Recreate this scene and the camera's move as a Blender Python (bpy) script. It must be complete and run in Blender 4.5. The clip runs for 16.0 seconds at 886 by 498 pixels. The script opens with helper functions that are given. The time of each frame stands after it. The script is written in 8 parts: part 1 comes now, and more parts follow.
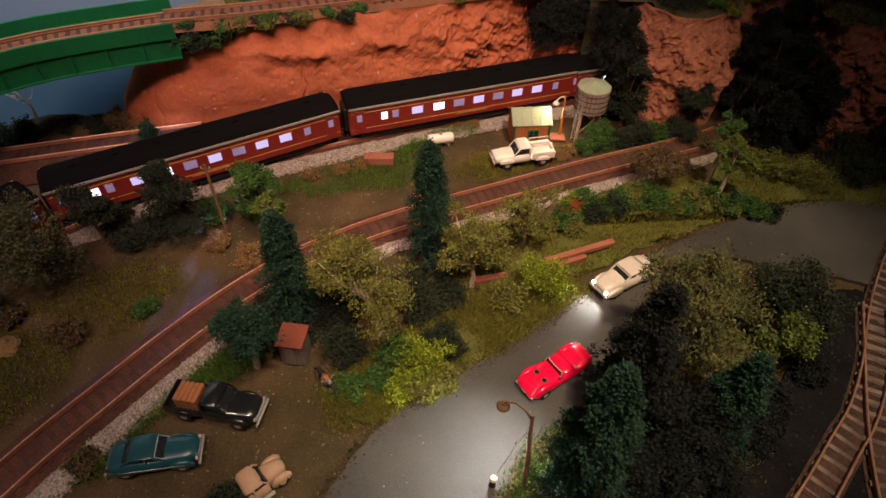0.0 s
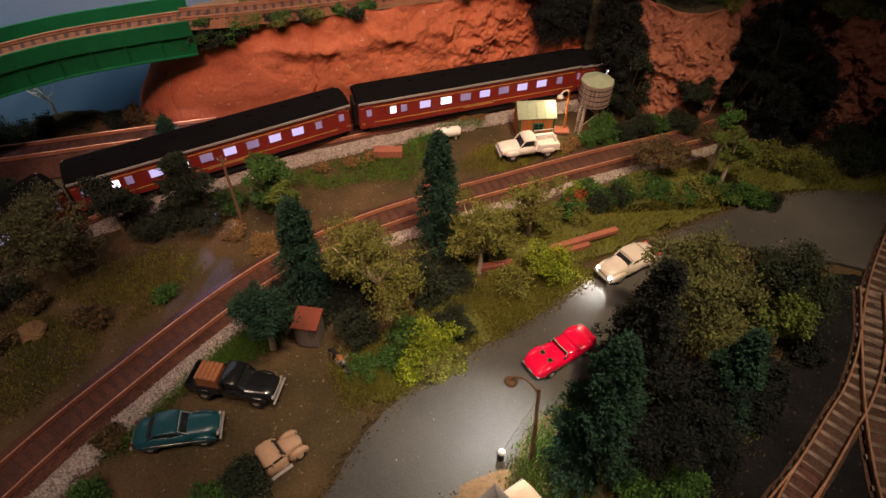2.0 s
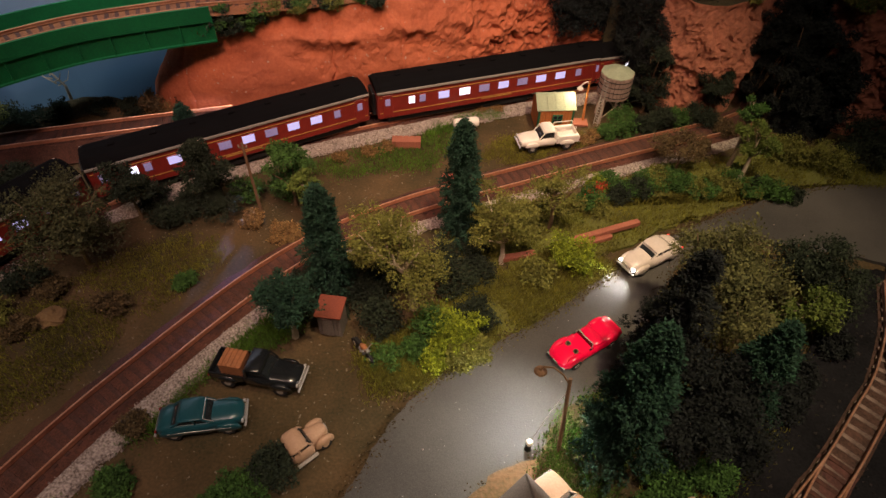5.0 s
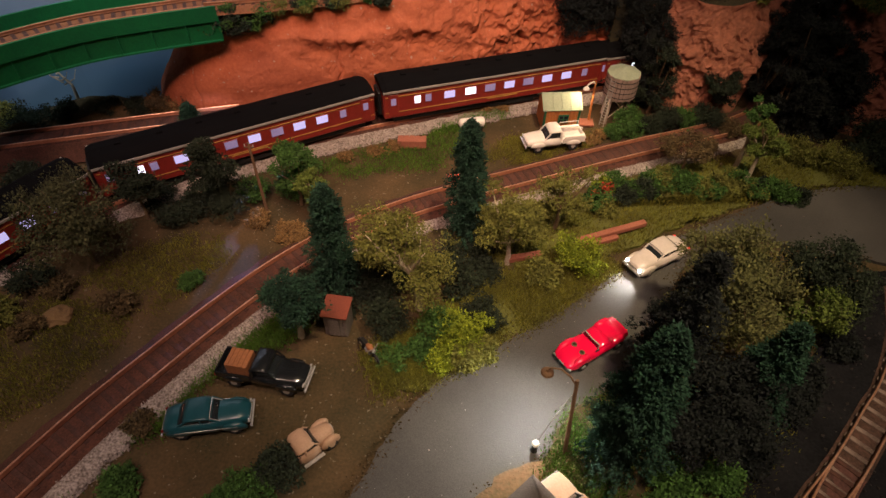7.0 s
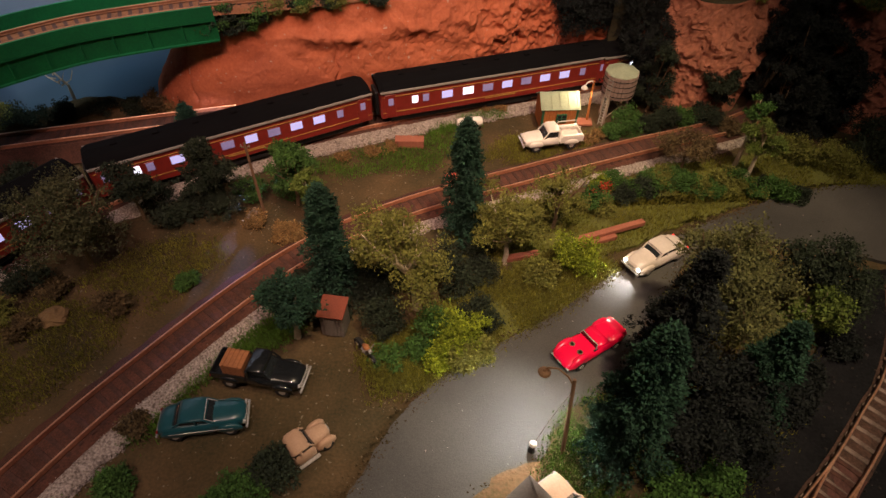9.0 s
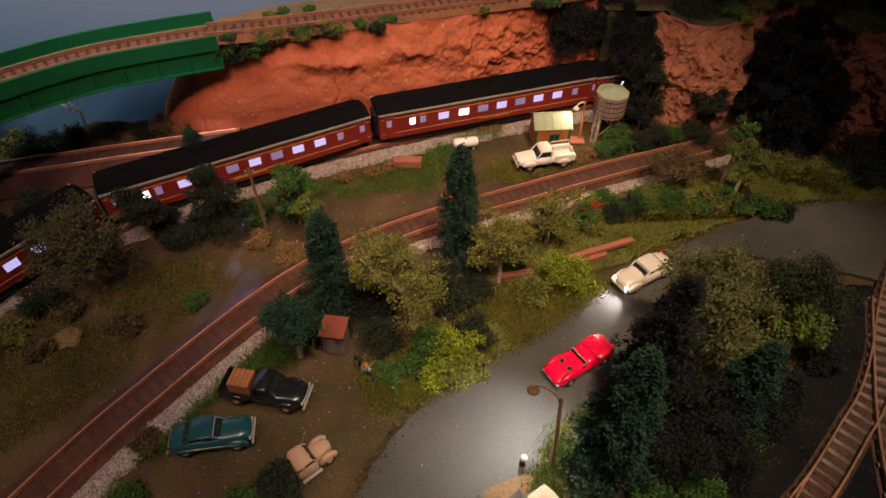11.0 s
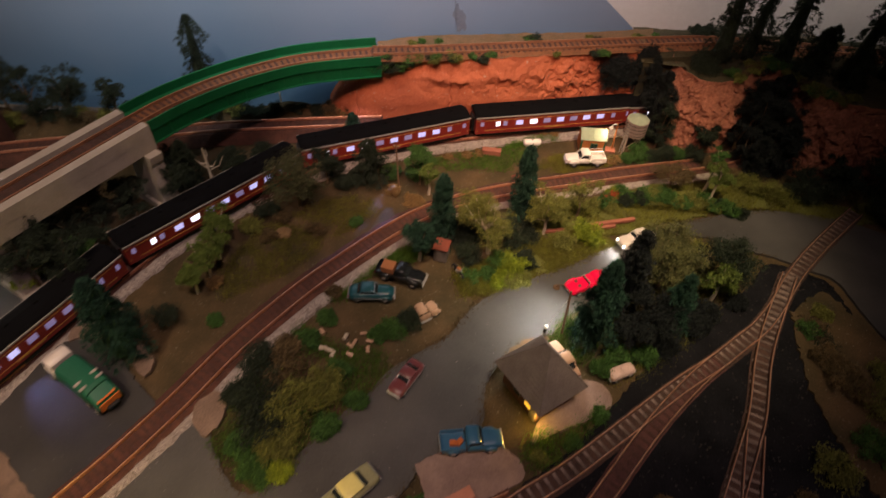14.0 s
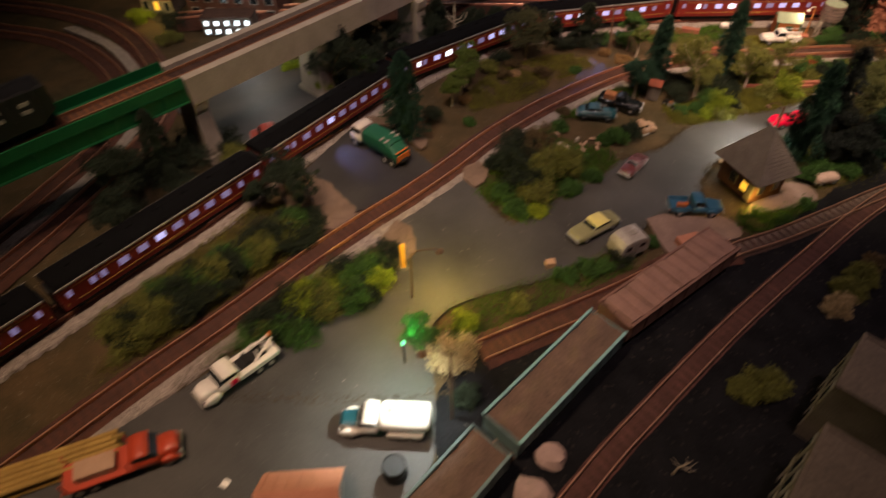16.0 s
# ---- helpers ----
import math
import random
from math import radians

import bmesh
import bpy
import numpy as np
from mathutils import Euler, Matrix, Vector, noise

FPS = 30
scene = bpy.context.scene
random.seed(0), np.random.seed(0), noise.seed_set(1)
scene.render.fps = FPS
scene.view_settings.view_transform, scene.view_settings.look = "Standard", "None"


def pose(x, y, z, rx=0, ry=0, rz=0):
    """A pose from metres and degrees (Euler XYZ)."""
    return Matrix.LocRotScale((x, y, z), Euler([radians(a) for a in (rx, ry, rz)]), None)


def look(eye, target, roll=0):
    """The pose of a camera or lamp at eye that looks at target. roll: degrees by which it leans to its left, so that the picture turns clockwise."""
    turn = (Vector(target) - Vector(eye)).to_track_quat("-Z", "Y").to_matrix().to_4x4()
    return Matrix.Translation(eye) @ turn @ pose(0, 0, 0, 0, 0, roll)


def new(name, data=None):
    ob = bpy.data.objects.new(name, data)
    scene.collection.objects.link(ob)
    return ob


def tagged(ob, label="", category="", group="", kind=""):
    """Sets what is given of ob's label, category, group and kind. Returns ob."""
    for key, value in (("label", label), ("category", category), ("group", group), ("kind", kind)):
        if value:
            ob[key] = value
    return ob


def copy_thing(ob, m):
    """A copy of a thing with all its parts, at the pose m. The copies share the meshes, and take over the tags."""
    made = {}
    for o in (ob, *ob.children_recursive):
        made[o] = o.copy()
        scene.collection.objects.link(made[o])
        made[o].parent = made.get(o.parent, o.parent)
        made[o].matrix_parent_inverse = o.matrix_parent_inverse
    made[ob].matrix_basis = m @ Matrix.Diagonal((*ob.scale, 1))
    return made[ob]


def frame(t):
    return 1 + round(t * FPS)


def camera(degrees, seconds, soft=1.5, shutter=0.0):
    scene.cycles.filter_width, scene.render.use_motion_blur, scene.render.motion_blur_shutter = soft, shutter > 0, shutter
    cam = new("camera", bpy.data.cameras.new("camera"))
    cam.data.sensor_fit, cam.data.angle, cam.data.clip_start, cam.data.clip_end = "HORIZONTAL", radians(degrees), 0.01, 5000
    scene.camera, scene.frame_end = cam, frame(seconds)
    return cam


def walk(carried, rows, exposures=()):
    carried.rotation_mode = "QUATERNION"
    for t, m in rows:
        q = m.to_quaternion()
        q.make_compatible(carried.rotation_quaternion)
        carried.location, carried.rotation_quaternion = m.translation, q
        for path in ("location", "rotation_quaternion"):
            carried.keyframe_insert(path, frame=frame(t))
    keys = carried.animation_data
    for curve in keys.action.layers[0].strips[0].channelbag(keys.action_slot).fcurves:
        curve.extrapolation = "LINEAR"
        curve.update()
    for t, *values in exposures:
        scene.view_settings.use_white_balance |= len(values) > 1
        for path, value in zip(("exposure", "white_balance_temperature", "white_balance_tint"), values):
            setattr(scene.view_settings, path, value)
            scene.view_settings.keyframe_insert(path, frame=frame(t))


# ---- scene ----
cam = camera(74.0, 16.0, soft=1.5, shutter=0.6)
PATH = [
    (0, (0.0166, 0.0300, 0.3176), 0.50, -46.10, 1.32),
    (0.5, (0.0226, 0.0273, 0.3164), 0.68, -46.20, 1.02),
    (1, (0.0264, 0.0193, 0.3188), 0.99, -46.01, 0.31),
    (1.5, (0.0191, 0.0138, 0.3203), 1.00, -45.73, 0.59),
    (2, (0.0145, 0.0127, 0.3200), 1.20, -45.88, 0.58),
    (2.5, (0.0093, 0.0108, 0.3209), 0.94, -45.75, 1.03),
    (3, (0.0086, 0.0095, 0.3195), 0.99, -45.79, 0.86),
    (3.5, (0.0029, 0.0104, 0.3186), 1.02, -45.83, 1.22),
    (4, (0.0007, 0.0098, 0.3175), 0.80, -45.97, 1.35),
    (6.5, (-0.0066, 0.0132, 0.3115), 1.25, -46.35, 1.42),
    (7, (-0.0047, 0.0119, 0.3148), 1.33, -46.34, 1.31),
    (7.5, (-0.0049, 0.0140, 0.3129), 1.47, -46.32, 1.22),
    (8, (-0.0027, 0.0148, 0.3120), 1.47, -46.22, 1.12),
    (8.5, (-0.0020, 0.0134, 0.3118), 1.40, -46.16, 1.13),
    (10.8, (0.0014, 0.0104, 0.3275), 2.13, -45.93, 0.19),
    (11, (0.0039, 0.0091, 0.3336), 2.07, -45.86, 0.12),
    (11.5, (0.0071, -0.0017, 0.3569), 2.64, -45.14, -0.42),
    (12, (0.0145, -0.0253, 0.3999), 3.16, -43.95, -0.97),
    (12.5, (0.0136, -0.0524, 0.4400), 4.01, -42.85, -1.74),
    (13, (0.0027, -0.0961, 0.4853), 5.80, -44.06, 0.18),
    (13.5, (-0.0067, -0.1474, 0.4983), 6.56, -46.41, 2.69),
    (14, (-0.0135, -0.2023, 0.4933), 7.95, -47.14, 3.05),
    (14.5, (-0.0263, -0.2546, 0.4887), 9.97, -47.22, 2.84),
    (15, (-0.0298, -0.3227, 0.4701), 13.93, -47.11, 0.16),
    (15.5, (-0.0567, -0.4051, 0.4555), 17.92, -47.17, -0.34),
    (16, (-0.0949, -0.4877, 0.4238), 21.06, -46.35, -1.20),
]
walk(cam, [(t, Matrix.Translation(eye) @ Euler((radians(90 + pitch), 0, radians(yaw))).to_matrix().to_4x4() @ pose(0, 0, 0, 0, 0, roll))
           for t, eye, yaw, pitch, roll in PATH],
     [(0, 0.1), (12.5, 0.05), (13.5, 0.1), (15, 0.3), (16, 0.25)])

# ---- light: a dim room, one soft spot on the cliff, unseen fills, and the small lamps of the layout ----
world = bpy.data.worlds.new("room_dark")
scene.world = world
world.use_nodes = True
world.node_tree.nodes["Background"].inputs[0].default_value = (0.34, 0.52, 1.0, 1)
world.node_tree.nodes["Background"].inputs[1].default_value = 0.024


def lamp(name, kind, at, power, colour=(1, 1, 1), size=0.01, aim=None, cone=60, blend=0.6):
    data = bpy.data.lights.new(name, kind)
    data.energy, data.color = power, colour
    if kind == "AREA":
        data.shape, data.size = "DISK", size
    else:
        data.shadow_soft_size = size
    if kind == "SPOT":
        data.spot_size, data.spot_blend = radians(cone), blend
    ob = new(name, data)
    ob.matrix_basis = look(at, aim) if aim else Matrix.Translation(at)
    return ob


def strip_fill(name, at, aim, power, colour, length, spread):
    """Long narrow unseen fill added above the view; washes the wall behind the layout."""
    data = bpy.data.lights.new(name, "AREA")
    data.energy, data.color, data.shape = power, colour, "RECTANGLE"
    data.size, data.size_y, data.spread = length, 0.03, radians(spread)
    new(name, data).matrix_basis = look(at, aim)


WARM, WHITE = (1.0, 0.72, 0.46), (1.0, 0.95, 0.86)
lamp("room_lamp", "SPOT", (0.16, -0.30, 1.40), 27.5, (1.0, 0.69, 0.67), 0.05, (-0.17, 0.22, 0), 55, 1.0)
# unseen fill, added to brighten the front lots and tracks
lamp("front_fill", "SPOT", (-0.45, -0.62, 1.25), 43.0, (1.0, 0.66, 0.44), 0.06, (-0.29, -0.31, 0), 40, 1.0)
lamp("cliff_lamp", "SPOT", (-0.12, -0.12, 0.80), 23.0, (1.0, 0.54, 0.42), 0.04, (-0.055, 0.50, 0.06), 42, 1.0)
# unseen fill, added to lift the west slope and the loop tracks
lamp("west_fill", "SPOT", (-0.50, -0.30, 1.30), 25.0, (1.0, 0.74, 0.56), 0.06, (-0.53, 0.19, 0), 52, 1.0)
lamp("road_spot", "SPOT", (0.26, 0.02, 1.20), 62.0, (1.0, 0.75, 0.46), 0.03, (0.095, 0.330, 0), 30, 1.0)
# two unseen strips, added only to brighten the sky panel and wall
strip_fill("backdrop_fill", (-0.24, 0.345, 0.53), (-0.295, 0.528, 0.29), 0.92, (0.84, 0.92, 1.0), 0.70, 70)
strip_fill("wall_fill", (0.24, 0.545, 0.42), (0.24, 0.700, 0.25), 0.40, (1.0, 0.92, 0.92), 0.55, 70)
# narrow unseen fill, added to reach the sky panel under the bridge
lamp("bridge_fill", "SPOT", (-0.36, 0.26, 1.70), 27.0, (0.80, 0.89, 1.0), 0.02, (-0.345, 0.492, 0.0), 12, 0.7)
lamp("street_light", "SPOT", (0.0478, 0.1808, 0.0448), 0.35, (1.0, 0.95, 0.85), 0.003, (0.036, 0.163, 0), 150, 0.6)
lamp("shed_light", "SPOT", (0.1080, 0.4776, 0.0365), 0.06, WARM, 0.002, (0.104, 0.470, 0), 165, 0.4)
lamp("yellow_light", "POINT", (-0.222, -0.165, 0.055), 0.29, (1.0, 0.72, 0.12), 0.004)
lamp("green_light", "POINT", (-0.222, -0.240, 0.046), 0.035, (0.15, 1.0, 0.35), 0.003)
lamp("yard_light", "SPOT", (-0.190, -0.285, 0.085), 0.75, (0.95, 1.0, 0.9), 0.003, (-0.21, -0.30, 0), 110, 0.8)
lamp("lot_light", "POINT", (-0.575, 0.095, 0.06), 0.09, (1.0, 0.9, 0.75), 0.004)
lamp("hut_light", "POINT", (0.044, 0.049, 0.013), 0.028, (1.0, 0.62, 0.10), 0.002)
lamp("house_light", "POINT", (-0.66, 0.165, 0.03), 0.045, (0.75, 0.9, 1.0), 0.004)
lamp("porch_light", "POINT", (-0.84, 0.20, 0.03), 0.05, (1.0, 0.7, 0.2), 0.004)
lamp("coach_window_light", "SPOT", (-0.138, 0.408, 0.034), 1.6, (0.20, 0.34, 1.0), 0.002, (-0.162, 0.300, 0), 24, 0.5)
lamp("coach_rear_light", "SPOT", (-0.218, 0.425, 0.030), 0.04, (0.70, 0.66, 1.0), 0.002, (-0.224, 0.452, 0.0), 100, 0.8)
lamp("lot_window_light", "SPOT", (-0.427, 0.012, 0.030), 0.10, (0.36, 0.42, 1.0), 0.002, (-0.388, -0.004, 0), 60, 0.9)

# ---- materials ----
def mat(name, colour, second=None, rough=0.8, metal=0.0, grain=900, patch=60, bump=0.3, mix=0.5, emit=None, power=0.0, island=0.0, spec=0.3, coat=0.0, speck=None):
    m = bpy.data.materials.new(name)
    m.use_nodes = True
    n, l = m.node_tree.nodes, m.node_tree.links
    b = n["Principled BSDF"]
    b.inputs["Roughness"].default_value, b.inputs["Metallic"].default_value = rough, metal
    b.inputs["Specular IOR Level"].default_value = spec
    b.inputs["Coat Weight"].default_value = coat
    second = second or tuple(c * 0.6 for c in colour)
    co = n.new("ShaderNodeTexCoord")
    fine, wide = n.new("ShaderNodeTexNoise"), n.new("ShaderNodeTexNoise")
    for t, s, d in ((fine, grain, 3), (wide, patch, 4)):
        t.inputs["Scale"].default_value, t.inputs["Detail"].default_value = s, d
        l.new(co.outputs["Object"], t.inputs["Vector"])
    ramp = n.new("ShaderNodeMapRange")
    ramp.inputs["From Min"].default_value, ramp.inputs["From Max"].default_value = 0.35, 0.65
    add = n.new("ShaderNodeMix")
    add.data_type = "FLOAT"
    add.inputs[0].default_value = mix
    l.new(fine.outputs["Fac"], add.inputs[2]), l.new(wide.outputs["Fac"], add.inputs[3])
    l.new(add.outputs[0], ramp.inputs["Value"])
    col = n.new("ShaderNodeMix")
    col.data_type = "RGBA"
    col.inputs[6].default_value, col.inputs[7].default_value = (*second, 1), (*colour, 1)
    l.new(ramp.outputs[0], col.inputs[0])
    out = col.outputs[2]
    if speck:
        vor = n.new("ShaderNodeTexNoise")
        vor.inputs["Scale"].default_value, vor.inputs["Detail"].default_value = speck[1], 1
        l.new(co.outputs["Object"], vor.inputs["Vector"])
        cut = n.new("ShaderNodeMapRange")
        cut.inputs["From Min"].default_value, cut.inputs["From Max"].default_value = speck[2], speck[2] + 0.04
        l.new(vor.outputs["Fac"], cut.inputs["Value"])
        over = n.new("ShaderNodeMix")
        over.data_type = "RGBA"
        over.inputs[7].default_value = (*speck[0], 1)
        l.new(cut.outputs[0], over.inputs[0]), l.new(out, over.inputs[6])
        out = over.outputs[2]
    if island:
        geo, hsv = n.new("ShaderNodeNewGeometry"), n.new("ShaderNodeHueSaturation")
        val = n.new("ShaderNodeMapRange")
        val.inputs["To Min"].default_value, val.inputs["To Max"].default_value = 1 - island, 1 + island
        l.new(geo.outputs["Random Per Island"], val.inputs["Value"]), l.new(val.outputs[0], hsv.inputs["Value"])
        l.new(out, hsv.inputs["Color"])
        out = hsv.outputs["Color"]
    l.new(out, b.inputs["Base Color"])
    if bump:
        bp = n.new("ShaderNodeBump")
        bp.inputs["Strength"].default_value, bp.inputs["Distance"].default_value = bump, 0.0012
        l.new(add.outputs[0], bp.inputs["Height"]), l.new(bp.outputs[0], b.inputs["Normal"])
    if emit:
        b.inputs["Emission Color"].default_value, b.inputs["Emission Strength"].default_value = (*emit, 1), power
    return m


def paint(name, colour, rough=0.25, coat=0.5):
    return mat(name, colour, tuple(c * 0.85 for c in colour), rough, 0.0, 700, 90, 0.02, 0.6, spec=0.5, coat=coat)


SOIL = mat("soil", (0.088, 0.055, 0.024), (0.028, 0.024, 0.009), 0.95, grain=600, patch=26, bump=0.8, mix=0.6, speck=((0.15, 0.125, 0.09), 420, 0.71))
TURF = mat("turf", (0.118, 0.130, 0.022), (0.052, 0.050, 0.016), 0.95, grain=900, patch=38, bump=1.0, mix=0.5)
ASPHALT = mat("asphalt", (0.076, 0.072, 0.065), (0.025, 0.0235, 0.0215), 0.62, grain=1500, patch=11, bump=0.35, mix=0.66, spec=0.4, speck=((0.22, 0.21, 0.19), 520, 0.76))
# asphalt copy, colour lowered to offset the added west light on this lot
LOTASPHALT = mat("toned_down_lot_asphalt", (0.044, 0.041, 0.038), (0.017, 0.016, 0.015), 0.7, grain=1500, patch=16, bump=0.35, mix=0.6, spec=0.3, speck=((0.16, 0.15, 0.14), 520, 0.76))
COAL = mat("coal", (0.0125, 0.0125, 0.0140), (0.0035, 0.0036, 0.0042), 0.95, grain=600, patch=40, bump=1.0, spec=0.1)
TANGRAVEL = mat("tan_gravel", (0.22, 0.150, 0.108), (0.10, 0.068, 0.048), 0.95, grain=900, patch=40, bump=1.0, mix=0.4)
GRAVEL = mat("gravel", (0.36, 0.31, 0.27), (0.09, 0.070, 0.058), 0.95, grain=800, patch=200, bump=1.0, mix=0.25, island=0.35)
PADMAT = mat("pink_gravel", (0.26, 0.18, 0.145), (0.16, 0.11, 0.09), 0.95, grain=900, patch=60, bump=0.9)
RUSTBED = mat("rust_ballast", (0.105, 0.042, 0.027), (0.032, 0.014, 0.010), 0.95, grain=900, patch=70, bump=1.0)
TIE = mat("tie_wood", (0.078, 0.034, 0.024), (0.030, 0.014, 0.011), 0.9, grain=800, patch=120, bump=0.5)
TIEPALE = mat("pale_tie_wood", (0.205, 0.152, 0.124), (0.045, 0.031, 0.026), 0.9, grain=800, patch=48, bump=0.5, mix=0.8)
RAILDULL = mat("dull_rail_steel", (0.36, 0.225, 0.175), (0.17, 0.095, 0.072), 0.42, 0.45, 500, 60, 0.2)
RAIL = mat("rail_steel", (0.42, 0.170, 0.095), (0.24, 0.095, 0.052), 0.5, 0.15, 500, 60, 0.2)
RAILTOP = mat("polished_rail_head", (0.80, 0.48, 0.33), (0.46, 0.23, 0.14), 0.32, 0.7, 420, 45, 0.15, spec=0.5)
RUSTRAIL = mat("orange_rusty_rail", (0.30, 0.135, 0.065), (0.18, 0.080, 0.042), 0.6, 0.2, 500, 60, 0.2)
BRIDGEBED = mat("orange_brown_ballast", (0.21, 0.085, 0.034), (0.10, 0.042, 0.020), 0.95, grain=900, patch=70, bump=1.0)
ROCK = mat("red_rock", (0.47, 0.136, 0.060), (0.31, 0.083, 0.037), 0.95, grain=420, patch=24, bump=0.5, mix=0.6, speck=((0.40, 0.24, 0.17), 300, 0.72))
EASTROCK = mat("brown_pink_rock", (0.37, 0.145, 0.085), (0.18, 0.070, 0.042), 0.95, grain=300, patch=40, bump=1.0, mix=0.45)
SCRUBSOIL = mat("scrub_soil", (0.060, 0.050, 0.022), (0.022, 0.020, 0.010), 0.95, grain=500, patch=30, bump=0.8)
PLATEAU = mat("cliff_top_soil", (0.19, 0.105, 0.055), (0.08, 0.06, 0.025), 0.95, grain=500, patch=30, bump=0.8)
FIR = mat("fir_needles", (0.019, 0.060, 0.032), (0.007, 0.023, 0.014), 0.9, island=0.35, bump=0)
DARKLEAF = mat("dark_leaves", (0.024, 0.036, 0.018), (0.010, 0.015, 0.008), 0.9, island=0.35, bump=0)
BIRCH = mat("birch_leaves", (0.128, 0.170, 0.030), (0.050, 0.082, 0.013), 0.9, patch=90, island=0.3, bump=0)
OLIVE = mat("olive_leaves", (0.172, 0.176, 0.035), (0.075, 0.082, 0.017), 0.9, patch=90, island=0.3, bump=0)
# near-black copy of the dark leaves, with shade put into the colour
SHADELEAF = mat("shade_black_leaves", (0.012, 0.0165, 0.0145), (0.005, 0.0065, 0.006), 0.9, island=0.35, bump=0)
DUSTOLIVE = mat("dusty_olive_leaves", (0.140, 0.143, 0.045), (0.048, 0.052, 0.019), 0.9, patch=70, island=0.3, bump=0)
GREYOLIVE = mat("grey_olive_leaves", (0.085, 0.090, 0.036), (0.036, 0.040, 0.018), 0.9, patch=90, island=0.3, bump=0)
LEAF = mat("green_leaves", (0.058, 0.135, 0.024), (0.024, 0.060, 0.012), 0.9, patch=90, island=0.35, bump=0)
LIME = mat("yellow_green_leaves", (0.250, 0.310, 0.018), (0.080, 0.120, 0.010), 0.9, island=0.45, bump=0)
BROWNLEAF = mat("brown_leaves", (0.125, 0.085, 0.035), (0.06, 0.045, 0.02), 0.9, island=0.45, bump=0)
STRAW = mat("straw", (0.25, 0.15, 0.055), (0.13, 0.08, 0.03), 0.95, island=0.4, bump=0)
REDLEAF = mat("red_leaves", (0.40, 0.055, 0.022), None, 0.9, island=0.4, bump=0)
CREAMLEAF = mat("cream_leaves", (0.48, 0.36, 0.19), (0.30, 0.23, 0.11), 0.9, island=0.4, bump=0)
BARK = mat("bark", (0.20, 0.135, 0.075), (0.09, 0.06, 0.035), 0.9, bump=0.6)
PALEBARK = mat("pale_bark", (0.52, 0.45, 0.33), (0.28, 0.23, 0.16), 0.9, bump=0.5)
SKYPAINT = bpy.data.materials.new("sky_paint")
TAN = mat("tan_wall_paint", (0.44, 0.39, 0.345), (0.40, 0.355, 0.315), 0.9, grain=120, patch=5, bump=0.1)
GREENSTEEL = mat("green_girder_paint", (0.004, 0.105, 0.030), (0.003, 0.070, 0.022), 0.55, grain=600, patch=60, bump=0.2)
CONCRETE = mat("concrete", (0.38, 0.325, 0.26), (0.27, 0.23, 0.185), 0.9, grain=700, patch=45, bump=0.35)
MAROON = mat("maroon_coach_paint", (0.230, 0.025, 0.018), (0.165, 0.019, 0.014), 0.38, grain=300, patch=40, bump=0.03, spec=0.5)
ROOFBLACK = mat("black_roof", (0.004, 0.004, 0.0045), (0.0025, 0.0025, 0.003), 0.9, bump=0.1, spec=0.08)
GUTTER = mat("grey_roof_edge", (0.34, 0.31, 0.27), None, 0.6)
GOLD = mat("gold_stripe", (0.50, 0.27, 0.07), None, 0.5)
BLACK = mat("black", (0.012, 0.012, 0.012), None, 0.55)
RUBBER = mat("rubber", (0.018, 0.018, 0.018), None, 0.85)
CHROME = mat("chrome", (0.85, 0.83, 0.80), (0.7, 0.69, 0.67), 0.25, 0.7, bump=0)
DARKGLASS = mat("dark_glass", (0.02, 0.025, 0.028), None, 0.08, bump=0, spec=0.6)
WINLIT = mat("lit_window", (0.6, 0.6, 0.7), None, 0.3, bump=0, emit=(0.86, 0.84, 1.0), power=1.9)
WINMID = mat("lilac_window", (0.35, 0.33, 0.5), None, 0.3, bump=0, emit=(0.62, 0.56, 1.0), power=0.75)
WINDIM = mat("dim_window", (0.25, 0.22, 0.32), None, 0.3, bump=0, emit=(0.55, 0.42, 0.85), power=0.22)
YELLOWLIT = mat("yellow_window", (0.7, 0.5, 0.1), None, 0.4, bump=0, emit=(1.0, 0.50, 0.04), power=0.95)
WHITELIT = mat("white_window", (0.8, 0.9, 1.0), None, 0.4, bump=0, emit=(0.85, 0.97, 1.0), power=2.2)
BULB = mat("lamp_glass", (0.9, 0.9, 0.85), None, 0.4, bump=0, emit=(1.0, 0.95, 0.85), power=9.0)
TAILRED = mat("tail_light", (0.6, 0.02, 0.02), None, 0.3, bump=0, emit=(1.0, 0.04, 0.03), power=1.2)
POLEWOOD = mat("pole_wood", (0.15, 0.085, 0.045), None, 0.85, bump=0.4)
PLANKORANGE = mat("orange_planks", (0.46, 0.17, 0.045), (0.30, 0.10, 0.03), 0.8, bump=0.3)
GREENROOF = mat("pale_green_roof", (0.30, 0.35, 0.24), (0.20, 0.23, 0.16), 0.85, bump=0.3)
GREENTRIM = mat("green_trim", (0.02, 0.11, 0.05), None, 0.6)
GREYWOOD = mat("grey_boards", (0.18, 0.155, 0.13), (0.10, 0.085, 0.07), 0.9, bump=0.5)
TANKWOOD = mat("weathered_staves", (0.35, 0.26, 0.21), (0.20, 0.145, 0.115), 0.9, bump=0.5)
REDROOF = mat("red_roof", (0.22, 0.055, 0.030), (0.13, 0.035, 0.022), 0.85, bump=0.4)
SLATE = mat("brown_slate", (0.165, 0.135, 0.115), (0.10, 0.080, 0.070), 0.8, bump=0.4)
BRICK = mat("dark_brick", (0.14, 0.060, 0.035), (0.07, 0.032, 0.022), 0.9, bump=0.4)
DARKTILE = mat("dark_red_brown_tile", (0.095, 0.055, 0.042), (0.050, 0.030, 0.024), 0.9, bump=0.5)
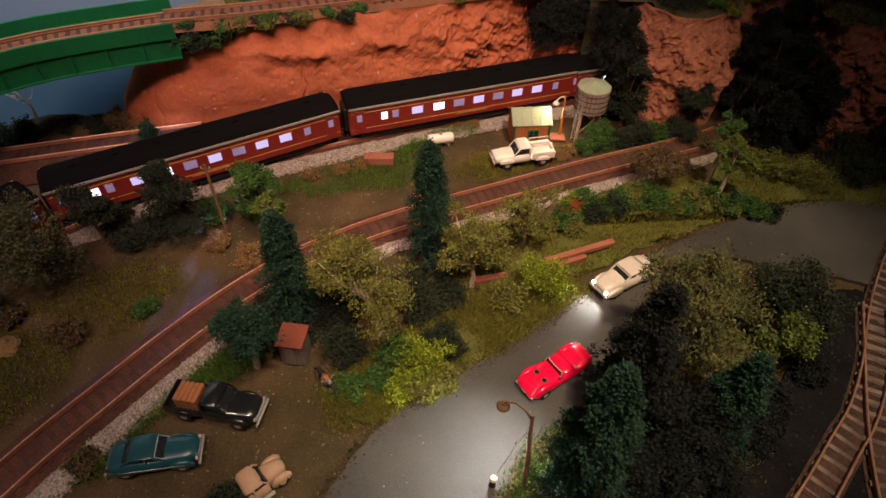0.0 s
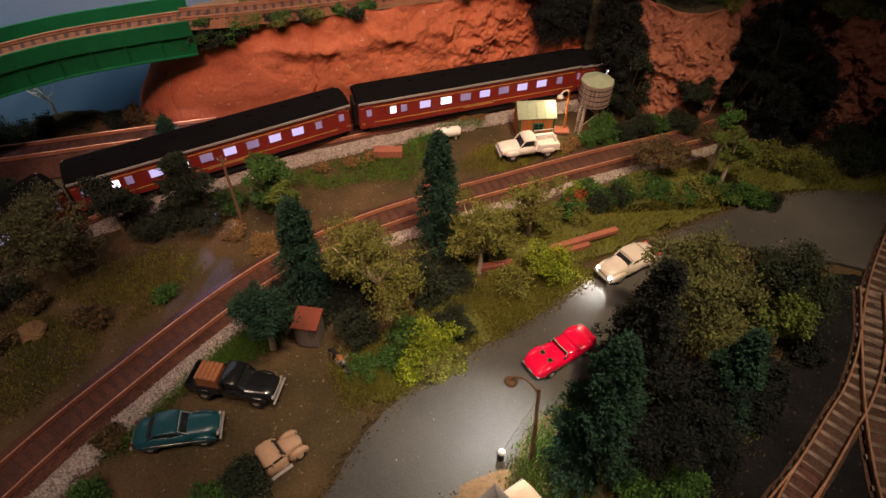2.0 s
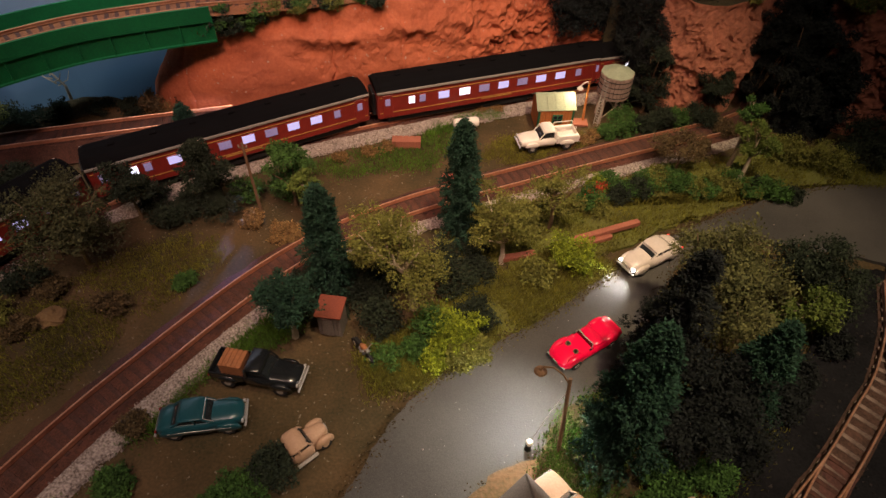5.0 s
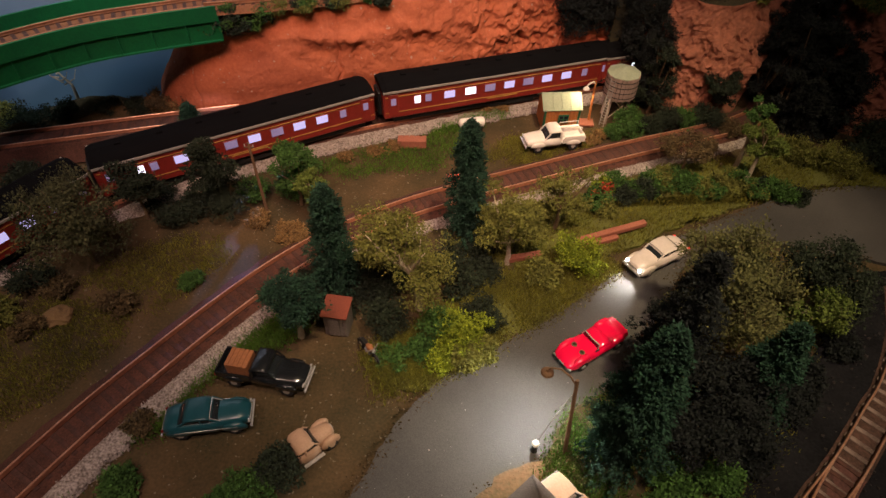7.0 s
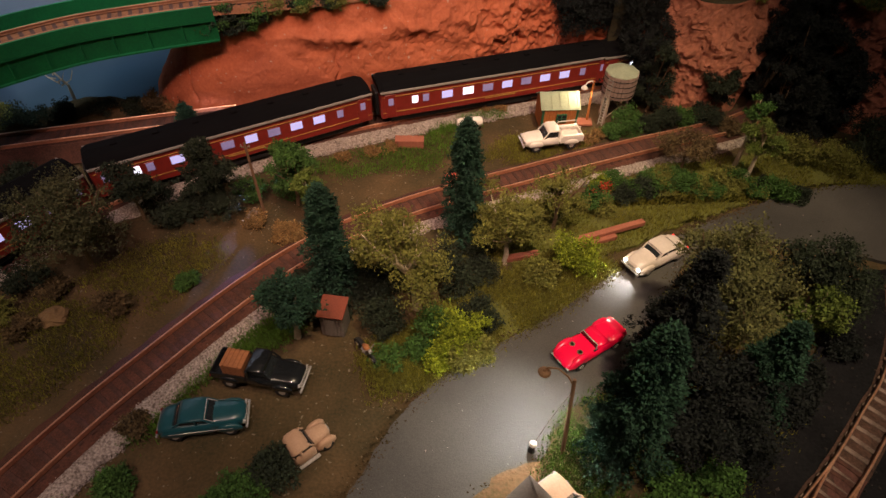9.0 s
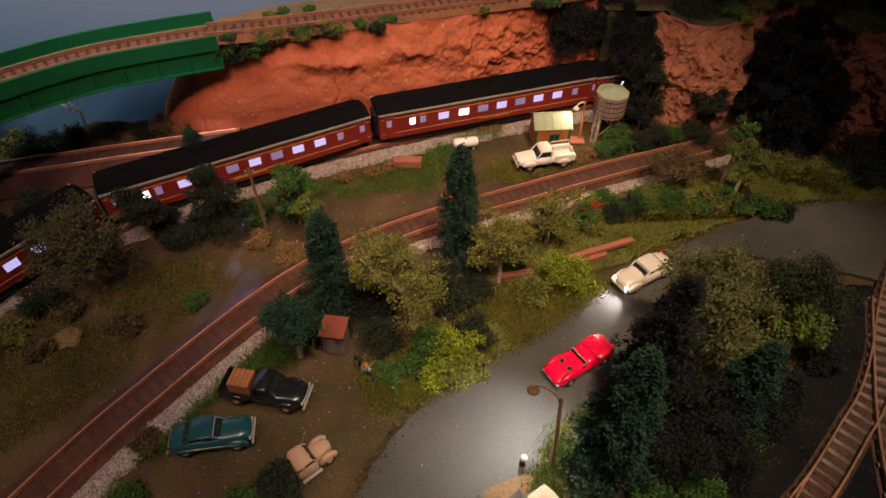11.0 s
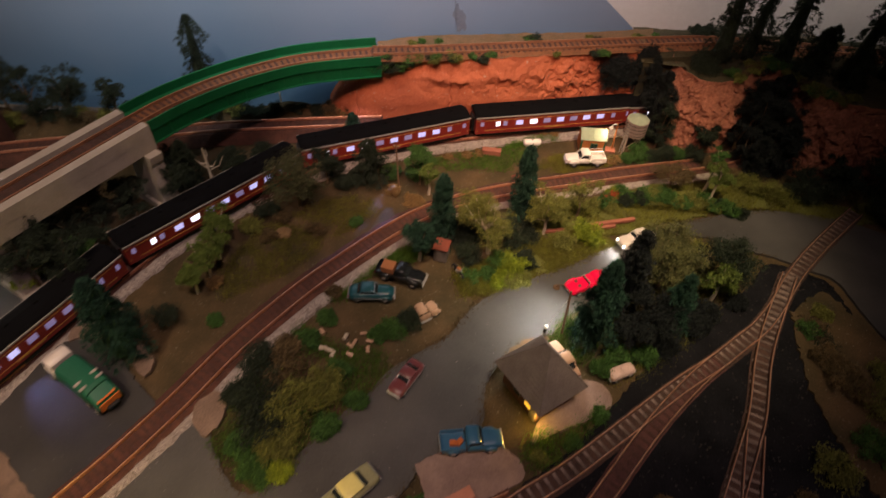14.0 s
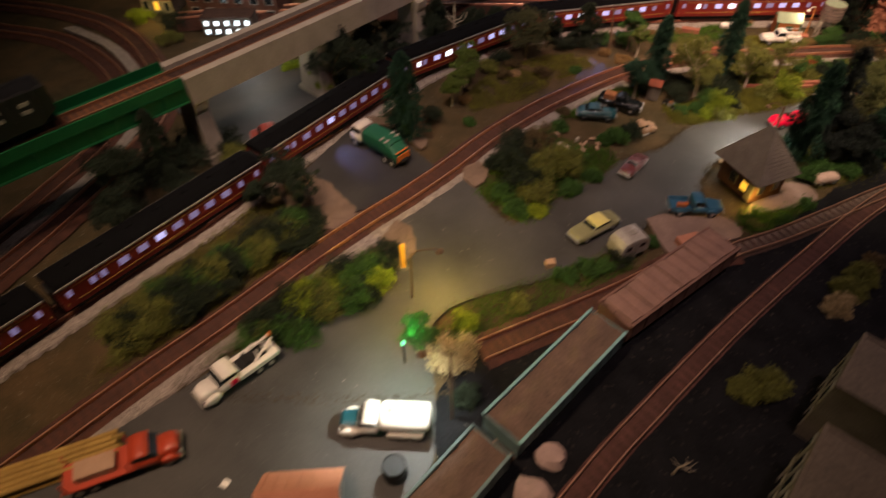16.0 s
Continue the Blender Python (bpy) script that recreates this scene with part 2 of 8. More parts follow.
TERRA = mat("salmon_roof", (0.50, 0.22, 0.14), (0.38, 0.16, 0.10), 0.85, bump=0.3)
LUMBER = mat("red_brown_lumber", (0.34, 0.125, 0.075), (0.20, 0.07, 0.045), 0.85, bump=0.4)
POLES = mat("yellow_poles", (0.42, 0.27, 0.07), (0.25, 0.15, 0.04), 0.85, bump=0.3)
CRATE = mat("brown_crate", (0.32, 0.13, 0.05), (0.2, 0.08, 0.035), 0.85, bump=0.3)
SILVER = mat("silver_paint", (0.55, 0.52, 0.48), (0.32, 0.28, 0.25), 0.4, 0.4, bump=0.15)
HOPPERBROWN = mat("oxide_car_paint", (0.20, 0.105, 0.080), (0.12, 0.065, 0.05), 0.75, bump=0.3)
HOPPERTEAL = mat("grey_teal_car_paint", (0.16, 0.25, 0.25), (0.10, 0.15, 0.15), 0.7, bump=0.2)
LOAD = mat("brown_load", (0.16, 0.105, 0.075), (0.08, 0.055, 0.04), 0.95, grain=500, bump=1.0)
ROOFTAR = mat("tan_flat_roof", (0.165, 0.130, 0.095), (0.085, 0.070, 0.055), 0.95, grain=400, patch=18, bump=0.3)

SKYPAINT.use_nodes = True
_n, _l = SKYPAINT.node_tree.nodes, SKYPAINT.node_tree.links
_co, _sep, _rng, _mx, _ns, _ad = (_n.new("ShaderNode" + k) for k in ("TexCoord", "SeparateXYZ", "MapRange", "Mix", "TexNoise", "Math"))
_mx.data_type = "RGBA"
# blue low, grey high: the panel's light gradient is put into the paint
_mx.inputs[6].default_value, _mx.inputs[7].default_value = (0.075, 0.160, 0.260, 1), (0.27, 0.285, 0.325, 1)
_rng.inputs["From Min"].default_value, _rng.inputs["From Max"].default_value = 0.06, 0.30
_ns.inputs["Scale"].default_value, _ns.inputs["Detail"].default_value = 9, 4
_l.new(_co.outputs["Object"], _sep.inputs[0]), _l.new(_co.outputs["Object"], _ns.inputs["Vector"])
_ad.operation = "MULTIPLY_ADD"
_ad.inputs[1].default_value = 0.06
_l.new(_ns.outputs["Fac"], _ad.inputs[0]), _l.new(_sep.outputs["Z"], _ad.inputs[2]), _l.new(_ad.outputs[0], _rng.inputs["Value"])
_l.new(_rng.outputs[0], _mx.inputs[0]), _l.new(_mx.outputs[2], _n["Principled BSDF"].inputs["Base Color"])
_n["Principled BSDF"].inputs["Roughness"].default_value = 0.85


# ---- mesh tools ----
rnd = random.Random(7)
rng = np.random.default_rng(11)


class Geo:
    """Collects vertices and faces of one mesh."""

    def __init__(self):
        self.v, self.f = [], []

    def add(self, verts, faces):
        k = len(self.v)
        self.v += [tuple(p) for p in verts]
        self.f += [tuple(i + k for i in q) for q in faces]
        return self

    def box(self, c, s, m=None, bev=0.0):
        """A box of size s round c, its edges chamfered by bev."""
        h = [x / 2 for x in s]
        bev = min(bev, *(0.45 * x for x in s))
        if bev <= 0:
            vs = [Vector((sx * h[0], sy * h[1], sz * h[2])) for sx in (-1, 1) for sy in (-1, 1) for sz in (-1, 1)]
            fs = [(0, 1, 3, 2), (4, 6, 7, 5), (0, 4, 5, 1), (2, 3, 7, 6), (0, 2, 6, 4), (1, 5, 7, 3)]
        else:
            vs, ix = [], {}
            for sg in [(a, b, d) for a in (-1, 1) for b in (-1, 1) for d in (-1, 1)]:
                for ax in range(3):
                    ix[sg, ax] = len(vs)
                    vs.append(Vector([sg[i] * (h[i] if i == ax else h[i] - bev) for i in range(3)]))
            fs = []
            for ax in range(3):
                o, p = [i for i in range(3) if i != ax]
                for sg in (-1, 1):
                    ring = []
                    for a, b in ((-1, -1), (1, -1), (1, 1), (-1, 1)):
                        q = [0, 0, 0]
                        q[ax], q[o], q[p] = sg, a, b
                        ring.append(ix[tuple(q), ax])
                    fs.append(ring)
                for a in (-1, 1):
                    for b in (-1, 1):
                        q0, q1 = [0, 0, 0], [0, 0, 0]
                        q0[ax], q1[ax] = -1, 1
                        q0[o] = q1[o] = a
                        q0[p] = q1[p] = b
                        fs.append([ix[tuple(q0), o], ix[tuple(q1), o], ix[tuple(q1), p], ix[tuple(q0), p]])
            for sg in [(a, b, d) for a in (-1, 1) for b in (-1, 1) for d in (-1, 1)]:
                fs.append([ix[sg, 0], ix[sg, 1], ix[sg, 2]])
        c = Vector(c)
        return self.add([(m @ (v + c)) if m else v + c for v in vs], fs)

    def rod(self, a, b, r0, r1=None, n=8, cap=True):
        r1 = r0 if r1 is None else r1
        a, b = Vector(a), Vector(b)
        d = (b - a).normalized()
        u = d.orthogonal().normalized()
        w = d.cross(u)
        vs = [p + (u * math.cos(2 * math.pi * i / n) + w * math.sin(2 * math.pi * i / n)) * r for p, r in ((a, r0), (b, r1)) for i in range(n)]
        fs = [(i, (i + 1) % n, n + (i + 1) % n, n + i) for i in range(n)]
        if cap:
            fs += [tuple(range(n))[::-1], tuple(range(n, 2 * n))]
        return self.add(vs, fs)

    def loft(self, rings, cap=True, closed=True):
        n = len(rings[0])
        vs = [p for r in rings for p in r]
        fs = []
        for k in range(len(rings) - 1):
            for i in range(n if closed else n - 1):
                fs.append((k * n + i, k * n + (i + 1) % n, (k + 1) * n + (i + 1) % n, (k + 1) * n + i))
        if cap and closed:
            fs += [tuple(range(n))[::-1], tuple(range((len(rings) - 1) * n, len(rings) * n))]
        return self.add(vs, fs)

    def lathe(self, c, prof, n=16):
        rings = [[(c[0] + r * math.cos(2 * math.pi * i / n), c[1] + r * math.sin(2 * math.pi * i / n), c[2] + z) for i in range(n)] for r, z in prof]
        return self.loft(rings)

    def tube(self, pts, r, n=7, r_end=None):
        pts = [Vector(p) for p in pts]
        rings = []
        for i, p in enumerate(pts):
            d = (pts[min(i + 1, len(pts) - 1)] - pts[max(i - 1, 0)]).normalized()
            u = d.cross(Vector((0.13, 0.31, 0.94))).normalized()
            w = d.cross(u)
            q = r if r_end is None else r + (r_end - r) * i / (len(pts) - 1)
            rings.append([p + (u * math.cos(2 * math.pi * k / n) + w * math.sin(2 * math.pi * k / n)) * q for k in range(n)])
        return self.loft(rings)


def part(name, g, material, parent=None, label="", smooth=False):
    me = bpy.data.meshes.new(name)
    me.from_pydata(g.v, [], g.f)
    me.validate()
    me.materials.append(material)
    if smooth:
        me.shade_smooth()
    ob = new(name, me)
    if parent:
        ob.parent = parent
    return tagged(ob, label)


def thing(name, label, category, group="", kind="", at=(0, 0, 0), turn=0):
    ob = new(name)
    ob.empty_display_size = 0.01
    ob.matrix_basis = pose(*at, 0, 0, turn)
    return tagged(ob, label, category, group, kind)


def spline(pts, step=0.004):
    """Points at even steps along a smooth curve through pts."""
    p = [np.array(q, float) for q in pts]
    p = [2 * p[0] - p[1]] + p + [2 * p[-1] - p[-2]]
    out = []
    for i in range(1, len(p) - 2):
        for t in np.linspace(0, 1, 24, endpoint=False):
            a, b, c, d = p[i - 1:i + 3]
            out.append(0.5 * (2 * b + (c - a) * t + (2 * a - 5 * b + 4 * c - d) * t ** 2 + (3 * b - a - 3 * c + d) * t ** 3))
    out.append(p[-2])
    out = np.array(out)
    s = np.r_[0, np.cumsum(np.linalg.norm(np.diff(out, axis=0), axis=1))]
    at = np.linspace(0, s[-1], max(3, int(s[-1] / step)))
    return np.stack([np.interp(at, s, out[:, k]) for k in range(out.shape[1])], 1)


def inside(poly, x, y):
    hit = np.zeros(np.shape(x), bool)
    for (x0, y0), (x1, y1) in zip(poly, np.roll(poly, -1, 0)):
        hit ^= ((y0 > y) != (y1 > y)) & (x < (x1 - x0) * (y - y0) / (y1 - y0 + 1e-12) + x0)
    return hit


def sheet(name, outline, z, material, label, category, depth=0.003, rough=0.0014, kind="structure", step=0.004, parent=None):
    """A flat sheet with a worn, uneven edge."""
    pts = spline(list(outline) + [outline[0]], step)[:-1]
    ring = [(x + rough * noise.noise((x * 170, y * 170, 1)) + rough * 0.7 * noise.noise((x * 480, y * 480, 5)), y + rough * noise.noise((x * 170, y * 170, 9)) + rough * 0.7 * noise.noise((x * 480, y * 480, 15))) for x, y in pts]
    g, n = Geo(), len(ring)
    g.add([(x, y, z) for x, y in ring] + [(x, y, z - depth) for x, y in ring], [tuple(range(n))] + [(i, n + i, n + (i + 1) % n, (i + 1) % n) for i in range(n)])
    ob = part(name, g, material, parent)
    return tagged(ob, label, category, kind=kind)

# ---- the setting: room, backdrop, table-top ground, roads ----
BACK = [(-1.5, 0.290), (-0.50, 0.458), (-0.35, 0.489), (-0.20, 0.535), (0.125, 0.632)]   # foot of the painted backdrop


def wall_strip(name, pts, z0, z1, thick, material, label, category="wall"):
    g = Geo()
    for (x0, y0), (x1, y1) in zip(pts, pts[1:]):
        d = Vector((x1 - x0, y1 - y0, 0)).normalized()
        o = Vector((-d.y, d.x, 0)) * thick
        a, b = Vector((x0, y0, 0)), Vector((x1, y1, 0))
        g.add([(p.x, p.y, z) for z in (z0, z1) for p in (a, b, b + o, a + o)], [(0, 1, 5, 4), (1, 2, 6, 5), (2, 3, 7, 6), (3, 0, 4, 7), (4, 5, 6, 7), (3, 2, 1, 0)])
    ob = part(name, g, material)
    return tagged(ob, label, category, kind="structure")


wall_strip("wall_north", [(-2.4, 0.70), (2.4, 0.70)], -0.9, 1.9, 0.05, TAN, "plain tan painted room wall behind the layout")
wall_strip("wall_west", [(-2.4, -2.4), (-2.4, 0.69)], -0.9, 1.9, 0.05, TAN, "plain tan painted side wall of the room")
wall_strip("wall_east", [(2.4, 0.69), (2.4, -2.4)], -0.9, 1.9, 0.05, TAN, "plain tan painted side wall of the room")
wall_strip("wall_south", [(2.4, -2.45), (-2.4, -2.45)], -0.9, 1.9, 0.05, TAN, "plain tan painted wall across the room")
tagged(part("ceiling", Geo().box((0, -0.85, 1.93), (4.9, 3.3, 0.05)), TAN), "plain pale ceiling of the dim room", "ceiling", kind="structure")
tagged(part("floor", Geo().box((0, -0.85, -0.93), (4.9, 3.3, 0.05)), SOIL), "dark plain floor under the layout table", "floor", kind="structure")

# blue sky panel with a slanted end, in front of the tan wall
g, tops = Geo(), []
for x, y in BACK:
    top = 0.104 if x == BACK[-1][0] else 0.387 + (-0.20 - x) * 0.871
    tops.append([(x, y, -0.14), (x, y, top), (x - 0.002, y + 0.006, top), (x - 0.002, y + 0.006, -0.14)])
tagged(part("backdrop", g.loft(tops), SKYPAINT), "painted blue-grey sky panel with a slanted end", "backdrop", kind="structure")

# reed-shaped shadows on the sky panel, laid on as flat dark shapes
REED = mat("reed_shadow_tone", (0.110, 0.130, 0.165), (0.15, 0.175, 0.215), 0.9, grain=300, patch=90, bump=0)
for stem, head, wide in (((-0.134, 0.262, -0.121, 0.150, -0.1155, 0.105), (-0.1135, 0.1235, 0.30), 0.0075), ((-0.106, 0.262, -0.094, 0.205, -0.083, 0.172), (-0.0835, 0.176, -0.35), 0.0062)):
    g = Geo()
    on = lambda x, z: (x, 0.535 + (x + 0.20) * 0.2985 - 0.0012, z)
    x0, z0, x1, z1, x2, z2 = stem
    for s in range(14):
        q = [((1 - t) ** 2 * x0 + 2 * t * (1 - t) * x1 + t * t * x2, (1 - t) ** 2 * z0 + 2 * t * (1 - t) * z1 + t * t * z2) for t in (s / 14, (s + 1) / 14)]
        g.add([on(q[0][0] - 0.0008, q[0][1]), on(q[0][0] + 0.0008, q[0][1]), on(q[1][0] + 0.0008, q[1][1]), on(q[1][0] - 0.0008, q[1][1])], [(0, 1, 2, 3)])
    cx, cz, lean = head
    for i in range(28):
        tip = []
        for k in (i, i + 1):
            q = 2 * math.pi * k / 28
            e = 1 + 0.16 * math.sin(5 * q) + 0.10 * math.sin(9 * q + 1)
            tip.append(on(cx + e * wide * math.cos(q) + lean * 0.016 * -math.sin(q), cz + 0.018 * e * math.sin(q)))
        x, y, z = on(cx, cz)
        g.add([(x, y, z), *tip], [(0, 1, 2)])
    tagged(part("reed_shadow", g, REED), "faint reed-shaped shadow laid flat on the sky panel", "painting", group="painted reeds")

# ground: one uneven sheet
xs, ys = np.arange(-1.5, 1.0001, 0.006), np.arange(-0.9, 0.6401, 0.006)
gx, gy = np.meshgrid(xs, ys)


def land(x, y):
    """Height of the bare ground."""
    z = 0.0012 * noise.noise((x * 45, y * 45, 3)) + 0.0005 * noise.noise((x * 160, y * 160, 8)) - 0.0015
    ridge = math.exp(-((y - 0.452 - 0.30 * (x + 0.36)) / 0.016) ** 2) * max(0.0, min(1.0, (-0.25 - x) / 0.06)) * max(0.0, min(1.0, (x + 1.3) / 0.2))
    z += ridge * (0.020 + 0.008 * noise.noise((x * 25, y * 25, 2)))
    knoll = math.exp(-(((x + 0.33) / 0.045) ** 2 + ((y - 0.335) / 0.03) ** 2))
    slope = 0.035 * max(0.0, min(1.0, (y - 0.466 - 0.30 * (x + 0.36)) / 0.02)) * max(0.0, min(1.0, (-0.27 - x) / 0.03))
    return z + 0.014 * knoll - slope


verts = [(float(x), float(y), land(x, y)) for x, y in zip(gx.ravel(), gy.ravel())]
nx, ny = len(xs), len(ys)
g = Geo()
g.v = verts
g.f = [(j * nx + i, j * nx + i + 1, (j + 1) * nx + i + 1, (j + 1) * nx + i) for j in range(ny - 1) for i in range(nx - 1)]
tagged(part("ground", g, SOIL, smooth=True), "brown uneven model soil with scattered grit", "ground", kind="structure")
tagged(part("table_top", Geo().box((-0.25, -0.13, -0.06), (2.5, 1.55, 0.09)), GREYWOOD), "dark board table carrying the model landscape", "table", kind="structure")

ROAD = [(0.66, 0.24), (0.50, 0.355), (0.43, 0.392), (0.371, 0.402), (0.320, 0.401), (0.271, 0.388), (0.219, 0.363), (0.168, 0.334), (0.117, 0.296), (0.099, 0.283), (0.059, 0.249), (0.022, 0.225),
        (-0.011, 0.199), (-0.035, 0.168), (-0.050, 0.135), (-0.072, 0.112), (-0.098, 0.085), (-0.113, 0.055), (-0.138, 0.020), (-0.160, -0.020), (-0.176, -0.048), (-0.200, -0.047), (-0.228, -0.020),
        (-0.252, 0.010), (-0.268, 0.002), (-0.290, -0.048), (-0.298, -0.085), (-0.282, -0.128), (-0.272, -0.165), (-0.292, -0.210), (-0.322, -0.245), (-0.352, -0.265), (-0.385, -0.330), (-0.415, -0.385),
        (-0.45, -0.47), (-0.47, -0.60), (-0.42, -0.70), (-0.17, -0.70), (-0.165, -0.45), (-0.168, -0.34), (-0.190, -0.265), (-0.215, -0.215), (-0.205, -0.175), (-0.165, -0.140), (-0.130, -0.112), (-0.098, -0.078),
        (-0.066, -0.034), (-0.050, -0.004), (-0.024, 0.024), (-0.004, 0.048), (-0.006, 0.085), (0.012, 0.128), (0.048, 0.152), (0.066, 0.178), (0.089, 0.197), (0.116, 0.228), (0.145, 0.275), (0.180, 0.322),
        (0.224, 0.334), (0.262, 0.324), (0.300, 0.318), (0.335, 0.305), (0.365, 0.292), (0.392, 0.225), (0.45, 0.13), (0.56, 0.03), (0.70, 0.02)]
sheet("road", ROAD, 0.0016, ASPHALT, "worn grey asphalt road and lot", "road")
PARKING = [(-0.432, -0.055), (-0.424, 0.005), (-0.412, 0.052), (-0.372, 0.058), (-0.330, 0.030), (-0.292, 0.000), (-0.310, -0.045), (-0.334, -0.082), (-0.372, -0.100), (-0.405, -0.085)]
sheet("parking_lot", PARKING, 0.0022, LOTASPHALT, "grey asphalt lot between the two tracks", "parking lot")
YARD = [(0.335, 0.300), (0.292, 0.305), (0.262, 0.262), (0.218, 0.222), (0.168, 0.168), (0.136, 0.124), (0.108, 0.082), (0.070, 0.033), (0.025, -0.012), (-0.045, -0.068), (-0.113, -0.136), (-0.165, -0.200),
        (-0.188, -0.270), (-0.160, -0.36), (-0.155, -0.60), (-0.1, -0.85), (0.55, -0.85), (0.85, -0.3), (0.68, -0.02), (0.55, 0.01), (0.44, 0.10), (0.385, 0.20), (0.358, 0.282)]
sheet("scrub_bank", [(0.302, 0.235), (0.330, 0.262), (0.350, 0.270), (0.378, 0.225), (0.44, 0.13), (0.54, 0.04), (0.60, -0.1), (0.42, -0.1), (0.335, 0.04), (0.300, 0.14)], 0.0032, SOIL, "brown scrubby bank beyond the yard rails", "bank", rough=0.006)
sheet("coal_yard", YARD, 0.0012, COAL, "black cinder ground of the rail yard", "yard", rough=0.003)
sheet("gravel_pad", [(-0.056, -0.002), (-0.030, 0.018), (0.004, 0.030), (0.030, 0.020), (0.036, 0.004), (0.012, -0.016), (-0.026, -0.046)], 0.0028, PADMAT, "pinkish gravel pad beside the station hut", "gravel pad")
sheet("lamp_gravel", [(0.010, 0.122), (0.018, 0.136), (0.030, 0.147), (0.044, 0.152), (0.056, 0.150), (0.054, 0.128), (0.030, 0.112)], 0.0024, PLATEAU, "brown gravel spilling over the road edge", "gravel pad", rough=0.004)
sheet("station_yard", [(0.040, 0.036), (0.060, 0.050), (0.086, 0.066), (0.112, 0.090), (0.098, 0.110), (0.070, 0.100), (0.046, 0.060)], 0.0026, PADMAT, "brown gravel apron round the station hut", "gravel pad")
sheet("lamp_verge", [(0.050, 0.152), (0.066, 0.180), (0.090, 0.196), (0.106, 0.190), (0.104, 0.150), (0.080, 0.128), (0.050, 0.134)], 0.0026, SOIL, "mossy verge under the street lamp", "grass", rough=0.003)
sheet("west_lot", [(-0.66, 0.01), (-0.645, 0.10), (-0.60, 0.165), (-0.53, 0.150), (-0.475, 0.085), (-0.490, 0.005), (-0.55, -0.03)], 0.0022, ASPHALT, "grey gravel lot below the viaduct", "lot")
for k, poly in enumerate([[(-0.434, -0.058), (-0.404, -0.088), (-0.372, -0.104), (-0.345, -0.094), (-0.335, -0.110), (-0.372, -0.128), (-0.410, -0.115), (-0.446, -0.080)],
                          [(-0.433, -0.060), (-0.405, -0.056), (-0.350, -0.088), (-0.352, -0.106), (-0.375, -0.108), (-0.405, -0.084)],
                          [(-0.262, 0.018), (-0.246, 0.030), (-0.232, 0.012), (-0.238, -0.012), (-0.254, -0.004)],
                          [(-0.300, -0.090), (-0.278, -0.098), (-0.264, -0.128), (-0.276, -0.150), (-0.300, -0.128)],
                          [(-0.410, 0.054), (-0.372, 0.062), (-0.325, 0.034), (-0.318, 0.046), (-0.362, 0.078), (-0.412, 0.070)]]):
    sheet("gravel_patch", poly, 0.0030 + 0.0003 * k, TANGRAVEL, "tan crushed stone beside the level crossing", "gravel", rough=0.003)

# ---- the red cliff ----
FOOT = [(-0.292, 0.500, 0), (-0.278, 0.476, 0), (-0.245, 0.466, 0), (-0.190, 0.470, 0), (-0.135, 0.482, 0), (-0.085, 0.492, 0), (-0.03, 0.512, 0), (0.035, 0.540, 0), (0.090, 0.560, 0), (0.140, 0.572, 0), (0.150, 0.64, 0)]
CREST = [(-0.268, 0.512, 0.046), (-0.252, 0.492, 0.066), (-0.222, 0.482, 0.088), (-0.165, 0.485, 0.099), (-0.115, 0.494, 0.101), (-0.060, 0.507, 0.101), (-0.005, 0.527, 0.101), (0.050, 0.548, 0.101), (0.100, 0.570, 0.101), (0.142, 0.582, 0.103), (0.155, 0.64, 0.103)]
FOOT2 = [(0.186, 0.62, 0), (0.184, 0.56, 0), (0.190, 0.518, 0), (0.210, 0.502, 0), (0.240, 0.505, 0), (0.262, 0.515, 0), (0.280, 0.545, 0), (0.305, 0.565, 0), (0.325, 0.545, 0), (0.335, 0.505, 0), (0.350, 0.484, 0), (0.385, 0.472, 0), (0.45, 0.462, 0), (0.56, 0.45, 0), (0.75, 0.41, 0), (1.0, 0.37, 0)]
CREST2 = [(0.180, 0.625, 0.098), (0.180, 0.575, 0.098), (0.190, 0.548, 0.096), (0.214, 0.532, 0.094), (0.242, 0.530, 0.096), (0.264, 0.538, 0.099), (0.284, 0.560, 0.100), (0.306, 0.575, 0.100), (0.328, 0.558, 0.100), (0.344, 0.528, 0.101), (0.358, 0.506, 0.103), (0.390, 0.496, 0.105), (0.45, 0.490, 0.106), (0.56, 0.476, 0.106), (0.75, 0.43, 0.106), (1.0, 0.39, 0.106)]


